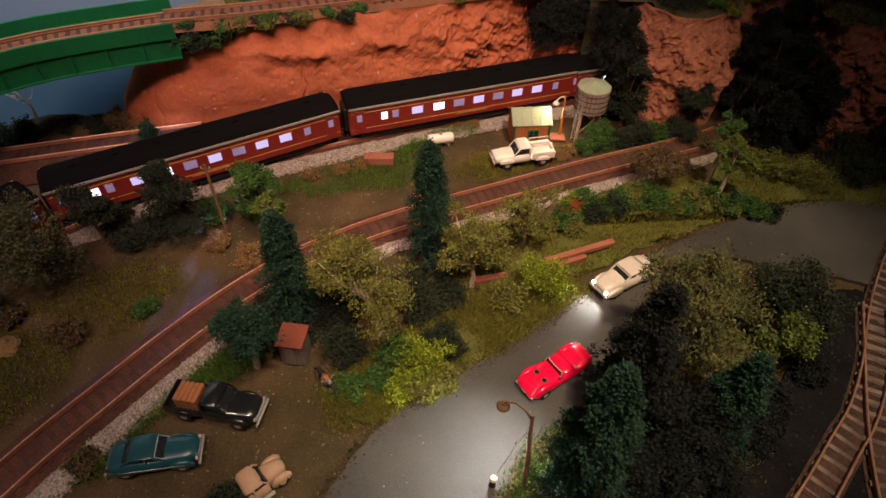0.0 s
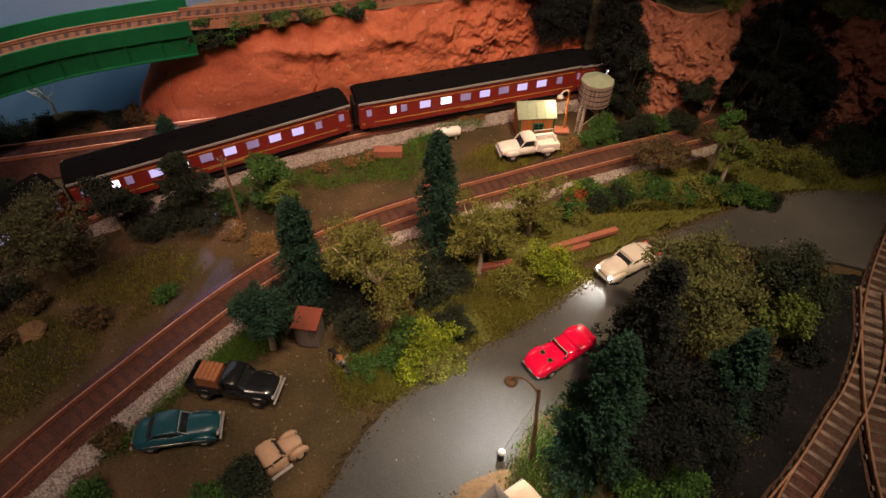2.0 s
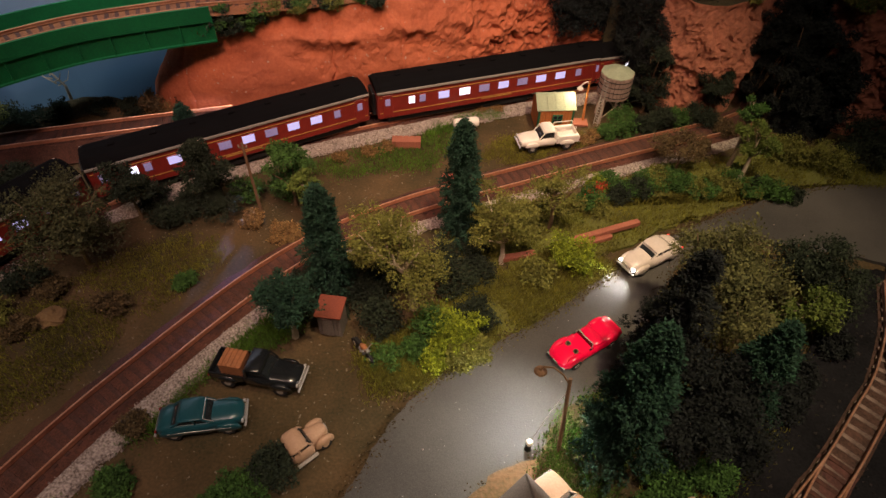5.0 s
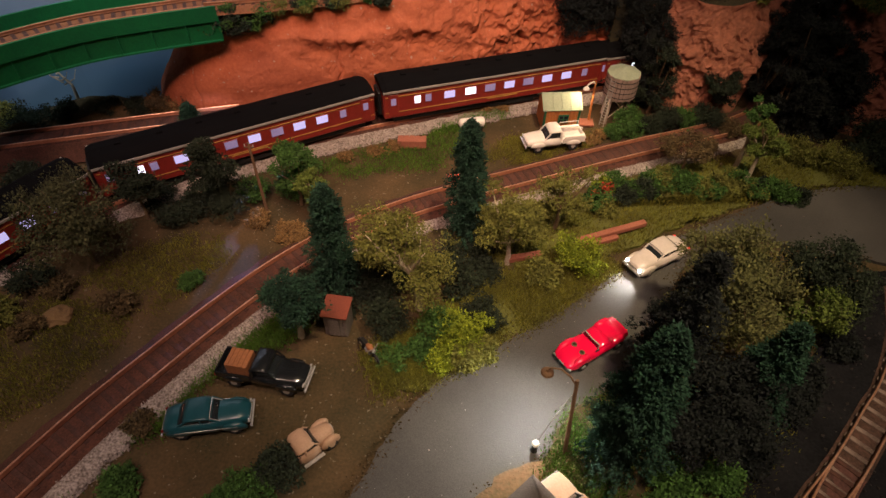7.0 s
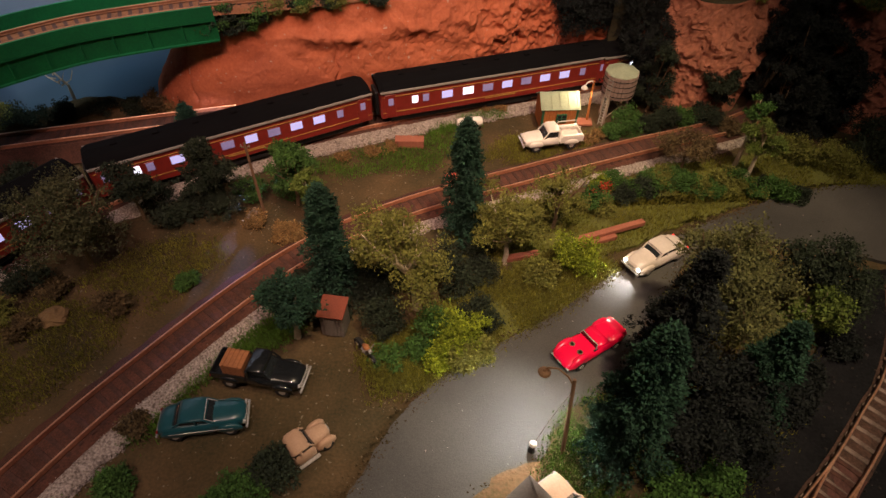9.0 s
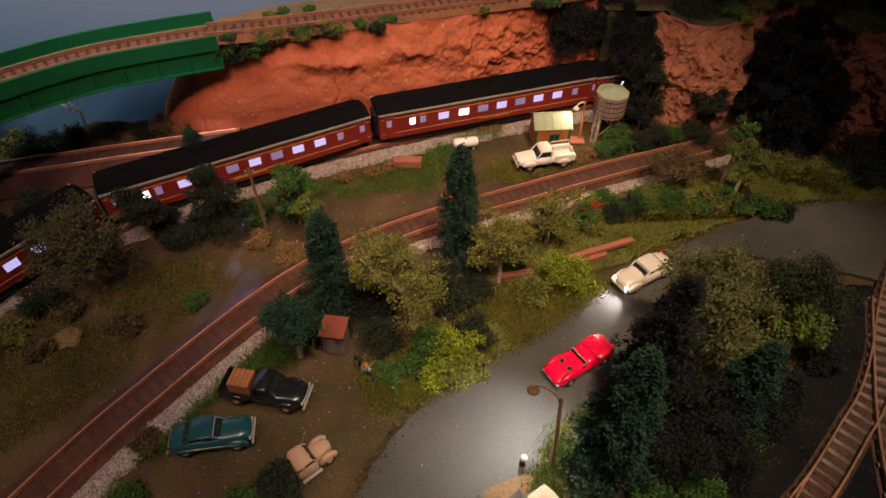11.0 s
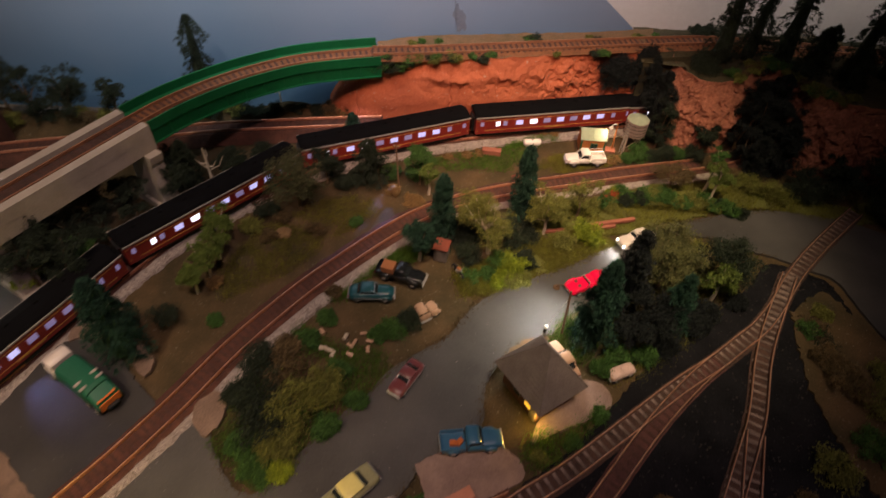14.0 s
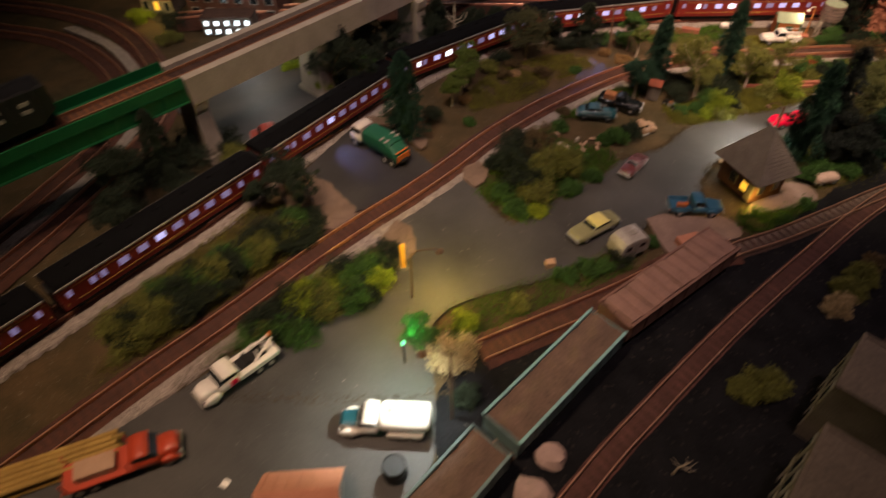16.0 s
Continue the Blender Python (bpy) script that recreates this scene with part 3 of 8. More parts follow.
def cliff(name, foot, crest, label, rows=84, rough=1.0, rock=ROCK):
    n = 52 * (len(foot) - 1)
    lo, hi = spline(foot, 0.001), spline(crest, 0.001)
    u = np.linspace(0, 1, n)
    f = lambda arr: np.stack([np.interp(u, np.linspace(0, 1, len(arr)), arr[:, k]) for k in range(3)], 1)
    lo, hi = f(lo), f(hi)
    g = Geo()
    for j in range(rows + 1):
        t = j / rows
        for i in range(n):
            p = Vector(lo[i]).lerp(Vector(hi[i]), t)
            p.z = lo[i][2] - 0.003 + (hi[i][2] + 0.003) * t
            d = Vector(lo[min(i + 1, n - 1)]) - Vector(lo[max(i - 1, 0)])
            out = Vector((d.y, -d.x, 0)).normalized()
            q = Vector((p.x * 1.0, p.y, p.z))
            calm = max(0.20, min(1.0, 0.25 + 0.9 * (t - 0.42) + 2.2 * (p.x + 0.10)))
            amp = math.sin(math.pi * min(1, t * 1.02)) ** 0.5
            e = calm * (0.0055 * noise.noise(q * 30) + 0.0042 * noise.noise(q * 75) - 0.0045 * max(0.0, noise.noise(q * 120) - 0.12)) + 0.0022 * noise.noise(q * 22) + calm * (0.0011 * noise.noise(q * 190) + 0.0006 * noise.noise(q * 420))
            e += calm * 0.0016 * abs(noise.noise(q * 230)) - 0.0010 * max(0.0, noise.noise(q * 310) - 0.25)
            if rough > 1:
                w = Vector((p.x, p.y, p.z * 0.55)) + 0.012 * Vector((noise.noise(q * 60), noise.noise(q * 60 + Vector((7, 0, 0))), 0))
                e += 0.0050 * noise.noise(w * 34) + 0.0036 * noise.noise(w * 82) - 0.0080 * max(0.0, noise.noise(w * 170) - 0.12) + 0.0024 * noise.noise(w * 300) + 0.0015 * noise.noise(w * 560) - 0.007 * max(0.0, noise.noise(q * 95) - 0.25)
            else:
                # an overhung seam below the crest, two upright cracks, and chips along the east half
                seam = 0.66 + 0.13 * noise.noise((p.x * 24, 3, 1)) + 0.05 * noise.noise((p.x * 90, 5, 1))
                mask = max(0.0, min(1.0, (p.x + 0.165) / 0.03)) * max(0.0, min(1.0, (0.045 - p.x) / 0.04))
                mask *= max(0.0, min(1.0, 0.42 + 2.2 * noise.noise((p.x * 34, 8, 2))))
                e -= 0.0050 * mask * max(0.0, -0.06 + noise.noise((p.x * 60, p.z * 60, 4))) * math.exp(-((t - seam) / 0.035) ** 2)
                e += 0.0045 * mask * math.exp(-((t - seam - 0.09) / 0.05) ** 2)
                for xc, deep in ((-0.112, 0.0032), (-0.052, 0.0022), (0.012, 0.0030), (-0.238, 0.0026)):
                    e -= 0.55 * deep * math.exp(-((p.x - xc + 0.004 * noise.noise((p.z * 70, xc * 50, 2))) / 0.0014) ** 2) * max(0.0, min(1.0, 2.2 * math.sin(math.pi * t)))
                east = max(0.0, min(1.0, (p.x + 0.02) / 0.06))
                e += east * (0.0040 * noise.noise(q * 52) - 0.0060 * max(0.0, noise.noise(q * 130) - 0.05) + 0.0022 * noise.noise(q * 260))
            ledge = (0.0003 + 0.0006 * calm) * math.sin(p.z * 190 + 3 * noise.noise(q * 20))
            p = p + out * (amp * (e + ledge + 0.006 * math.sin(math.pi * t)))
            p.z += 0.002 * noise.noise(q * 70) * t
            g.v.append(tuple(p))
    g.f = [(j * n + i, j * n + i + 1, (j + 1) * n + i + 1, (j + 1) * n + i) for j in range(rows) for i in range(n - 1)]
    ob = part(name, g, rock)
    tagged(ob, label, "cliff", kind="structure")
    return hi


h1 = cliff("cliff_main", FOOT, CREST, "lumpy red plaster rock face behind the train")
h2 = cliff("cliff_east", FOOT2, CREST2, "cracked red rock face with a dark recess", rough=2.0, rock=EASTROCK)


def plateau(name, crest, back, label):
    n, rows = len(crest), 14
    g = Geo()
    for j in range(rows + 1):
        t = j / rows
        for i in range(n):
            p = Vector(crest[i]).lerp(Vector(back(crest[i])), t)
            g.v.append((p.x, p.y, p.z + (0.002 * noise.noise(p * 60) if j else 0.0)))
    g.f = [(j * n + i, j * n + i + 1, (j + 1) * n + i + 1, (j + 1) * n + i) for j in range(rows) for i in range(n - 1)]
    tagged(part(name, g, PLATEAU, smooth=True), label, "plateau", kind="structure")


plateau("plateau_main", h1, lambda p: (p[0] - 0.02, 0.529 + 0.2985 * (p[0] - 0.02 + 0.20), p[2] + (0.002 if p[0] > -0.2 else -0.03)), "sandy ledge on top of the cliff")
# line of the rails along the cliff top
TOP = [(-0.215, 0.481), (-0.150, 0.499), (-0.075, 0.5235), (0.0, 0.549), (0.075, 0.574), (0.152, 0.599), (0.26, 0.625), (0.5, 0.64), (0.9, 0.645)]
top_line = spline(TOP, 0.006)

# the dark scrubby ground over the tunnel and the east cliff
hx, hy, hz = (np.array([p[k] for p in h2 if p[0] > 0.1905]) for k in range(3))
g, cols, rows = Geo(), 150, 16
for j in range(rows + 1):
    for i in range(cols + 1):
        x = 0.135 + 0.86 * (i / cols) ** 1.35
        y0, z0 = (float(np.interp(x, hx, hy)), float(np.interp(x, hx, hz))) if x > 0.195 else (0.552, 0.0985)
        t = j / rows
        y = y0 + (0.697 - y0) * t
        z = z0 + (float(np.interp(x, (0.13, 0.33, 0.48), (0.076, 0.086, 0.093))) - z0) * t
        bank = 0.1030 - 0.9 * max(0.0, float(np.min(np.hypot(top_line[:, 0] - x, top_line[:, 1] - y))) - 0.016)
        z = max(z, bank) + (0.0025 * noise.noise((x * 40, y * 40, 5)) + 0.0012 * noise.noise((x * 130, y * 130, 5)) if z > bank else 0.0)
        g.v.append((x, y, z if j else z0 - 0.001))
g.f = [(j * (cols + 1) + i, j * (cols + 1) + i + 1, (j + 1) * (cols + 1) + i + 1, (j + 1) * (cols + 1) + i) for j in range(rows) for i in range(cols)]
tagged(part("plateau_east", g, SCRUBSOIL, smooth=True), "dark scrubby ledge on top of the east cliff", "plateau", kind="structure")
g = Geo()
arch = [(-0.024, 0), (-0.024, 0.045), (-0.017, 0.060), (0, 0.066), (0.017, 0.060), (0.024, 0.045), (0.024, 0)]
outer = [(-0.032, 0), (-0.032, 0.10), (-0.017, 0.10), (0, 0.10), (0.017, 0.10), (0.032, 0.10), (0.032, 0)]
for dy in (0, 0.006):
    g.v += [(0.17 + x, 0.562 + dy + x * 0.3, z) for x, z in arch] + [(0.17 + x, 0.562 + dy + x * 0.3, z) for x, z in outer]
for i in range(6):
    g.f += [(i, i + 1, 8 + i, 7 + i), (14 + i, 21 + i, 22 + i, 15 + i), (i, 14 + i, 15 + i, i + 1)]
# dark soil tone on the portal stands for the shade in the cleft
tagged(part("tunnel_portal", g, SCRUBSOIL), "rock tunnel mouth over the train track, darkened for shade", "tunnel", kind="structure")

# ---- railway tracks ----
GAUGE = 0.0187


def track(label, pts, z, bed, tie_mat, tie_step=0.0076, tie_parts=False, bed_wide=0.0165, name="railway_track", bed_high=0.004, steel=RAIL, gauge=GAUGE, shift=0.0, head=RAILTOP, tie_wide=1.36):
    """Two rails on wooden ties over a bed; the rails' foot is at z."""
    root = thing(name, label, "railway track", group="railway tracks", kind="structure")
    if shift:
        c = spline(pts, 0.02)
        d = np.gradient(c, axis=0)
        d /= np.linalg.norm(d, axis=1)[:, None]
        pts = c + shift * np.stack([-d[:, 1], d[:, 0]], 1)
    c = spline(pts, 0.004)
    d = np.gradient(c, axis=0)
    d /= np.linalg.norm(d, axis=1)[:, None]
    nrm = np.stack([-d[:, 1], d[:, 0]], 1)
    for side in (-1, 1):
        g, rings = Geo(), []
        for p, q in zip(c, nrm):
            r = p + q * side * gauge / 2
            rings.append([(r[0] + q[0] * o, r[1] + q[1] * o, z + h) for o, h in ((-0.0012, 0), (-0.0005, 0.0006), (-0.0004, 0.0016), (-0.00075, 0.0020), (-0.00065, 0.0027), (0, 0.0029), (0.00065, 0.0027), (0.00075, 0.0020), (0.0004, 0.0016), (0.0005, 0.0006), (0.0012, 0))])
        part("rail", g.loft(rings), steel, root, smooth=True)
        if head:
            g, rings = Geo(), []
            for p, q in zip(c, nrm):
                r = p + q * side * gauge / 2
                rings.append([(r[0] + q[0] * o, r[1] + q[1] * o, z + h) for o, h in ((-0.00052, 0.00278), (-0.00030, 0.00304), (0.00030, 0.00304), (0.00052, 0.00278))])
            part("rail_head", g.loft(rings, closed=False), head, root, "rubbed bright rail top")
    if bed:
        g, rings = Geo(), []
        for p, q in zip(c, nrm):
            w = bed_wide * (1 + 0.10 * noise.noise((p[0] * 90, p[1] * 90, 6)))
            v = bed_wide * (1 + 0.10 * noise.noise((p[0] * 90, p[1] * 90, 16)))
            e = 0.0004 * noise.noise((p[0] * 400, p[1] * 400, 1))
            rings.append([(p[0] + q[0] * o, p[1] + q[1] * o, z - 0.0003 + h + e) for o, h in ((-w - 0.004, -bed_high), (-w * 0.78, -0.0004), (-w * 0.3, 0), (v * 0.3, 0), (v * 0.78, -0.0004), (v + 0.004, -bed_high))])
        part("track_bed", g.loft(rings, closed=False), bed, root)
    ties = spline(pts, tie_step)
    td = np.gradient(ties, axis=0)
    shared, joined = None, Geo()
    for k, (p, q) in enumerate(zip(ties, td)):
        ang = math.atan2(q[1], q[0]) + rnd.uniform(-0.04, 0.04)
        m = Matrix.Translation((p[0], p[1], z - 0.0009)) @ Matrix.Rotation(ang, 4, "Z")
        if tie_parts:
            if shared is None:
                shared = bpy.data.meshes.new("tie")
                t = Geo().box((0, 0, 0), (0.0031, gauge * tie_wide, 0.0019), bev=0.0003)
                shared.from_pydata(t.v, [], t.f)
                shared.materials.append(tie_mat)
            ob = new("tie", shared)
            ob.parent, ob.matrix_basis = root, m
        else:
            joined.box((0, rnd.uniform(-0.0006, 0.0006), 0), (0.0029, gauge * tie_wide, 0.0019), m, 0.0)
    if joined.v:
        tagged(part("ties", joined, tie_mat, root), kind="stuff")
    return root


TRACK_A = [(-0.56, -0.75), (-0.520, -0.62), (-0.478, -0.49), (-0.455, -0.42), (-0.423, -0.334), (-0.392, -0.259), (-0.356, -0.165), (-0.327, -0.099), (-0.302, -0.048), (-0.276, 0.012), (-0.249, 0.083), (-0.211, 0.158), (-0.180, 0.207), (-0.157, 0.241),
           (-0.132, 0.274), (-0.105, 0.303), (-0.078, 0.325), (-0.036, 0.352), (0.012, 0.376), (0.056, 0.396), (0.10, 0.416), (0.16, 0.442), (0.21, 0.462), (0.26, 0.485), (0.30, 0.52), (0.32, 0.60)]
track("rusty rails curving past the parked cars", TRACK_A, 0.0045, RUSTBED, TIE, tie_parts=True)
TRACK_B = [(0.30, 0.60), (0.235, 0.580), (0.15, 0.552), (0.086, 0.5325), (0.03, 0.512), (-0.04, 0.485), (-0.135, 0.443), (-0.219, 0.396), (-0.277, 0.346), (-0.330, 0.283), (-0.378, 0.210), (-0.418, 0.104), (-0.441, 0.025), (-0.460, -0.030),
           (-0.486, -0.148), (-0.522, -0.252), (-0.557, -0.365), (-0.600, -0.50), (-0.66, -0.72)]
track("rails carrying the maroon passenger train", TRACK_B, 0.0035, RUSTBED, TIE, tie_parts=True)
TRACK_C = [(-0.80, 0.21), (-0.66, 0.285), (-0.56, 0.328), (-0.48, 0.362), (-0.415, 0.390), (-0.321, 0.420), (-0.262, 0.438), (-0.20, 0.456)]
track("rusty rails on a low bank behind the train", TRACK_C, 0.0155, RUSTBED, TIE, bed_high=0.0145, bed_wide=0.018)
track("red-brown rails along the cliff top", TOP, 0.1045, BRIDGEBED, TIE, bed_wide=0.016, steel=RUSTRAIL, head=None)
MAROONBED = mat("maroon_cinder_bed", (0.105, 0.046, 0.036), (0.045, 0.021, 0.018), 0.95, grain=700, patch=60, bump=0.8)
CINDER = mat("brown_cinder_bed", (0.085, 0.045, 0.032), (0.022, 0.014, 0.011), 0.95, grain=700, patch=60, bump=1.0)
YARD_1 = [(0.415, 0.418), (0.381, 0.378), (0.343, 0.331), (0.312, 0.287), (0.284, 0.239), (0.262, 0.208), (0.239, 0.184), (0.214, 0.158), (0.172, 0.120), (0.119, 0.066), (0.071, 0.018), (0.030, -0.018), (-0.004, -0.056), (-0.038, -0.107), (-0.070, -0.165), (-0.100, -0.228), (-0.128, -0.29), (-0.18, -0.42), (-0.25, -0.62)]
track("yard rails on pale wooden ties", YARD_1, 0.0040, CINDER, TIEPALE, 0.0088, True, 0.0065, bed_high=0.002, steel=RAILDULL, gauge=0.0150, tie_wide=1.22, shift=0.0027)
YARD_2 = [(0.214, 0.158), (0.190, 0.132), (0.163, 0.098), (0.135, 0.058), (0.100, 0.002), (0.063, -0.058), (0.028, -0.117), (0.0, -0.168), (-0.027, -0.219), (-0.060, -0.284), (-0.11, -0.40), (-0.2, -0.62)]
track("yard rails branching across black cinders", YARD_2, 0.0041, MAROONBED, TIE, 0.0088, True, 0.0065, bed_high=0.002, steel=RAILDULL, gauge=0.0150, tie_wide=1.22, shift=0.0027)
YARD_3 = [(0.312, 0.287), (0.294, 0.246), (0.274, 0.200), (0.260, 0.160), (0.244, 0.100), (0.220, 0.040), (0.193, -0.024), (0.163, -0.095), (0.115, -0.20), (0.04, -0.36)]
track("yard rails curving away over cinders", YARD_3, 0.0042, CINDER, TIEPALE, 0.0088, False, 0.0065, bed_high=0.002, steel=RAILDULL, gauge=0.0150, tie_wide=1.22, shift=-0.0020)
YARD_4 = [(0.238, 0.083), (0.229, 0.045), (0.220, 0.004), (0.210, -0.040), (0.199, -0.088), (0.180, -0.19), (0.15, -0.34)]
track("outer yard rails over cinders", YARD_4, 0.0043, CINDER, TIEPALE, 0.0088, False, 0.0065, bed_high=0.002, steel=RAILDULL, gauge=0.0150, tie_wide=1.22)
STUB = [(0.030, -0.018), (0.000, -0.040), (-0.029, -0.068), (-0.065, -0.110), (-0.100, -0.147), (-0.129, -0.176), (-0.168, -0.216)]
track("short rusty siding ending by the bushes", STUB, 0.0038, RUSTBED, TIE, bed_wide=0.014, bed_high=0.002)
LOOP_IN = [(-1.35, 0.03), (-1.2, 0.085), (-1.056, 0.105), (-0.95, 0.11), (-0.86, 0.085), (-0.78, 0.045), (-0.715, -0.01), (-0.690, -0.08), (-0.682, -0.17), (-0.68, -0.27), (-0.69, -0.45), (-0.70, -0.7)]
track("curved loop of rails below the far bridge", LOOP_IN, 0.0045, RUSTBED, TIE)
LOOP_OUT = [(-1.35, 0.12), (-1.2, 0.165), (-1.06, 0.185), (-0.94, 0.18), (-0.85, 0.150), (-0.765, 0.098), (-0.690, 0.030), (-0.648, -0.05), (-0.634, -0.15), (-0.632, -0.28), (-0.645, -0.45), (-0.66, -0.7)]
track("outer curved loop of rails below the far bridge", LOOP_OUT, 0.0047, RUSTBED, TIE)
for pts in ([(-0.96, 0.143), (-0.86, 0.118), (-0.775, 0.072), (-0.705, 0.015), (-0.668, -0.06), (-0.656, -0.15), (-0.655, -0.28)],):
    left, right = spline(pts, 0.01), spline(pts, 0.01)[::-1]
    sheet("gravel_strip", [tuple(p + (0.006, 0.006)) for p in left[::2]] + [tuple(p - (0.006, 0.006)) for p in right[::2]], 0.0046, GRAVEL, "pale stone strip between the loop tracks", "gravel")

# stone ballast heaped along the shoulders
g = Geo()
OCT = [(1, 0, 0), (-1, 0, 0), (0, 1, 0), (0, -1, 0), (0, 0, 1), (0, 0, -1)]
OF = [(0, 2, 4), (2, 1, 4), (1, 3, 4), (3, 0, 4), (2, 0, 5), (1, 2, 5), (3, 1, 5), (0, 3, 5)]


def stones(g, pts, lo, hi, side, count, z=0.002, size=(0.0006, 0.0013)):
    c = spline(pts, 0.003)
    d = np.gradient(c, axis=0)
    d /= np.linalg.norm(d, axis=1)[:, None]
    for _ in range(count):
        i = rnd.randrange(len(c))
        o = rnd.uniform(lo, hi) * side
        x, y = c[i][0] - d[i][1] * o + rnd.uniform(-.002, .002), c[i][1] + d[i][0] * o + rnd.uniform(-.002, .002)
        s = rnd.uniform(*size)
        h = z * (1 - (abs(o) - lo) / (hi - lo + 1e-6)) if hi > lo else z
        m = Matrix.Translation((x, y, max(0.0005, h))) @ Euler((rnd.random() * 6, rnd.random() * 6, rnd.random() * 6)).to_matrix().to_4x4()
        g.add([m @ Vector((a * s, b * s * 0.8, e * s * 0.7)) for a, b, e in OCT], OF)


stones(g, TRACK_A[4:15], 0.015, 0.031, -1, 6500)
stones(g, TRACK_A[15:23], 0.015, 0.026, -1, 2300)
stones(g, TRACK_B[2:8], 0.016, 0.029, 1, 3800)
stones(g, TRACK_B[8:18], 0.016, 0.026, 1, 2000)
tagged(part("ballast", g, GRAVEL), "pale grey crushed-stone ballast along the rails", "gravel", kind="stuff")

# crumbs of soil and stone along the worn road edge
g, edge = Geo(), spline(ROAD[4:33] + ROAD[40:61], 0.002)
for _ in range(6500):
    p = edge[rnd.randrange(len(edge))]
    s = rnd.uniform(0.0003, 0.0009)
    m = Matrix.Translation((p[0] + rnd.gauss(0, 0.0030), p[1] + rnd.gauss(0, 0.0030), 0.0016)) @ Euler((rnd.random() * 6, rnd.random() * 6, 0)).to_matrix().to_4x4()
    g.add([m @ Vector((a * s * 1.4, b * s, e * s * 0.6)) for a, b, e in OCT], OF)
tagged(part("edge_crumbs", g, SOIL), "brown soil crumbs along the road edge", "gravel", kind="stuff")

# ---- bridges and viaduct ----
def ribbon(g, pts, lo, hi, z0, z1, step=0.006):
    """A solid band along pts, from lo to hi to the left of the line, z0 to z1 high."""
    c = spline(pts, step)
    d = np.gradient(c, axis=0)
    d /= np.linalg.norm(d, axis=1)[:, None]
    rings = []
    for p, q in zip(c, d):
        o = np.array([-q[1], q[0]])
        rings.append([(*(p + o * s), z) for s, z in ((lo, z0), (hi, z0), (hi, z1), (lo, z1))])
    return g.loft(rings)


GREEN_LINE = [(-0.4305, 0.276), (-0.411, 0.318), (-0.379, 0.366), (-0.343, 0.406), (-0.300, 0.441), (-0.249, 0.4665), (-0.208, 0.4835)]
FAR_LINE = [(-0.74, -0.48), (-0.690, -0.345), (-0.634, -0.214), (-0.5645, -0.059)]
VIADUCT = [(-0.5640, -0.058), (-0.497, 0.109), (-0.4310, 0.275)]
DECK = 0.1000


def girder_bridge(line, label):
    root = thing("girder_bridge", label, "bridge", group="green girder bridges")
    part("deck", ribbon(Geo(), line, -0.0255, 0.0255, DECK - 0.002, DECK), GREENSTEEL, root)
    part("track_bed", ribbon(Geo(), line, -0.0135, 0.0135, DECK + 0.0001, DECK + 0.0016), BRIDGEBED, root, "orange-brown ballast strip")
    for s in (-1, 1):
        part("girder", ribbon(Geo(), line, s * 0.0225 - 0.0008, s * 0.0225 + 0.0008, 0.0825, DECK - 0.0021), GREENSTEEL, root)
        part("flange", ribbon(Geo(), line, s * 0.0225 - 0.003, s * 0.0225 + 0.003, 0.0812, 0.0824), GREENSTEEL, root)
        part("kerb", ribbon(Geo(), line, s * 0.0245 - 0.001, s * 0.0245 + 0.001, DECK + 0.0001, DECK + 0.0100), GREENSTEEL, root)
    c = spline(line, 0.024)
    d = np.gradient(c, axis=0)
    for p, q in zip(c, d):
        m = Matrix.Translation((*p, 0.0924)) @ Matrix.Rotation(math.atan2(q[1], q[0]), 4, "Z")
        for s in (-1, 1):
            part("stiffener", Geo().box((0, s * 0.0242, 0), (0.0011, 0.0018, 0.0195), m), GREENSTEEL, root)
    return root


girder_bridge(GREEN_LINE, "green plate girder bridge curving onto the cliff")
girder_bridge(FAR_LINE, "green plate girder bridge over the loop tracks")
via = thing("viaduct", "pale concrete railway viaduct with flat walkways", "viaduct")
part("deck", ribbon(Geo(), VIADUCT, -0.0150, 0.0150, DECK - 0.006, DECK - 0.0008), CONCRETE, via)
for s in (-1, 1):
    part("walkway", ribbon(Geo(), VIADUCT, *sorted((s * 0.0152, s * 0.0260)), DECK - 0.007, DECK + 0.0072), CONCRETE, via)
    part("side_beam", ribbon(Geo(), VIADUCT, *sorted((s * 0.0215, s * 0.0258)), 0.0765, DECK - 0.0071), CONCRETE, via)
part("track_bed", ribbon(Geo(), VIADUCT, -0.0132, 0.0132, DECK - 0.0007, DECK + 0.0016), CINDER, via, "dark brown ballast strip")
for k, (x, y, t) in enumerate(((-0.4235, 0.262, 66), (-0.497, 0.109, 68), (-0.560, -0.050, 68))):
    pier = thing("bridge_pier", "tapered concrete pier under the viaduct", "pier", group="viaduct piers", at=(x, y, 0), turn=t)
    rings = [[(a * w, b * v, z) for a, b in ((-1, -1), (1, -1), (1, 1), (-1, 1))] for z, w, v in ((-0.004, 0.011, 0.024), (0.060, 0.008, 0.019), (0.066, 0.008, 0.022), (0.0745, 0.008, 0.0235), (0.0762, 0.008, 0.0235))]
    part("shaft", Geo().loft(rings), CONCRETE, pier)
    part("footing", Geo().box((0, 0, 0.003), (0.028, 0.054, 0.010), bev=0.001), CONCRETE, pier)
track("rails crossing the viaduct and both bridges", FAR_LINE[:-1] + [(-0.5642, -0.0585)] + VIADUCT[1:2] + [(-0.4308, 0.2755)] + GREEN_LINE[1:], DECK + 0.0022, None, TIE, 0.0076, steel=RUSTRAIL, head=None)

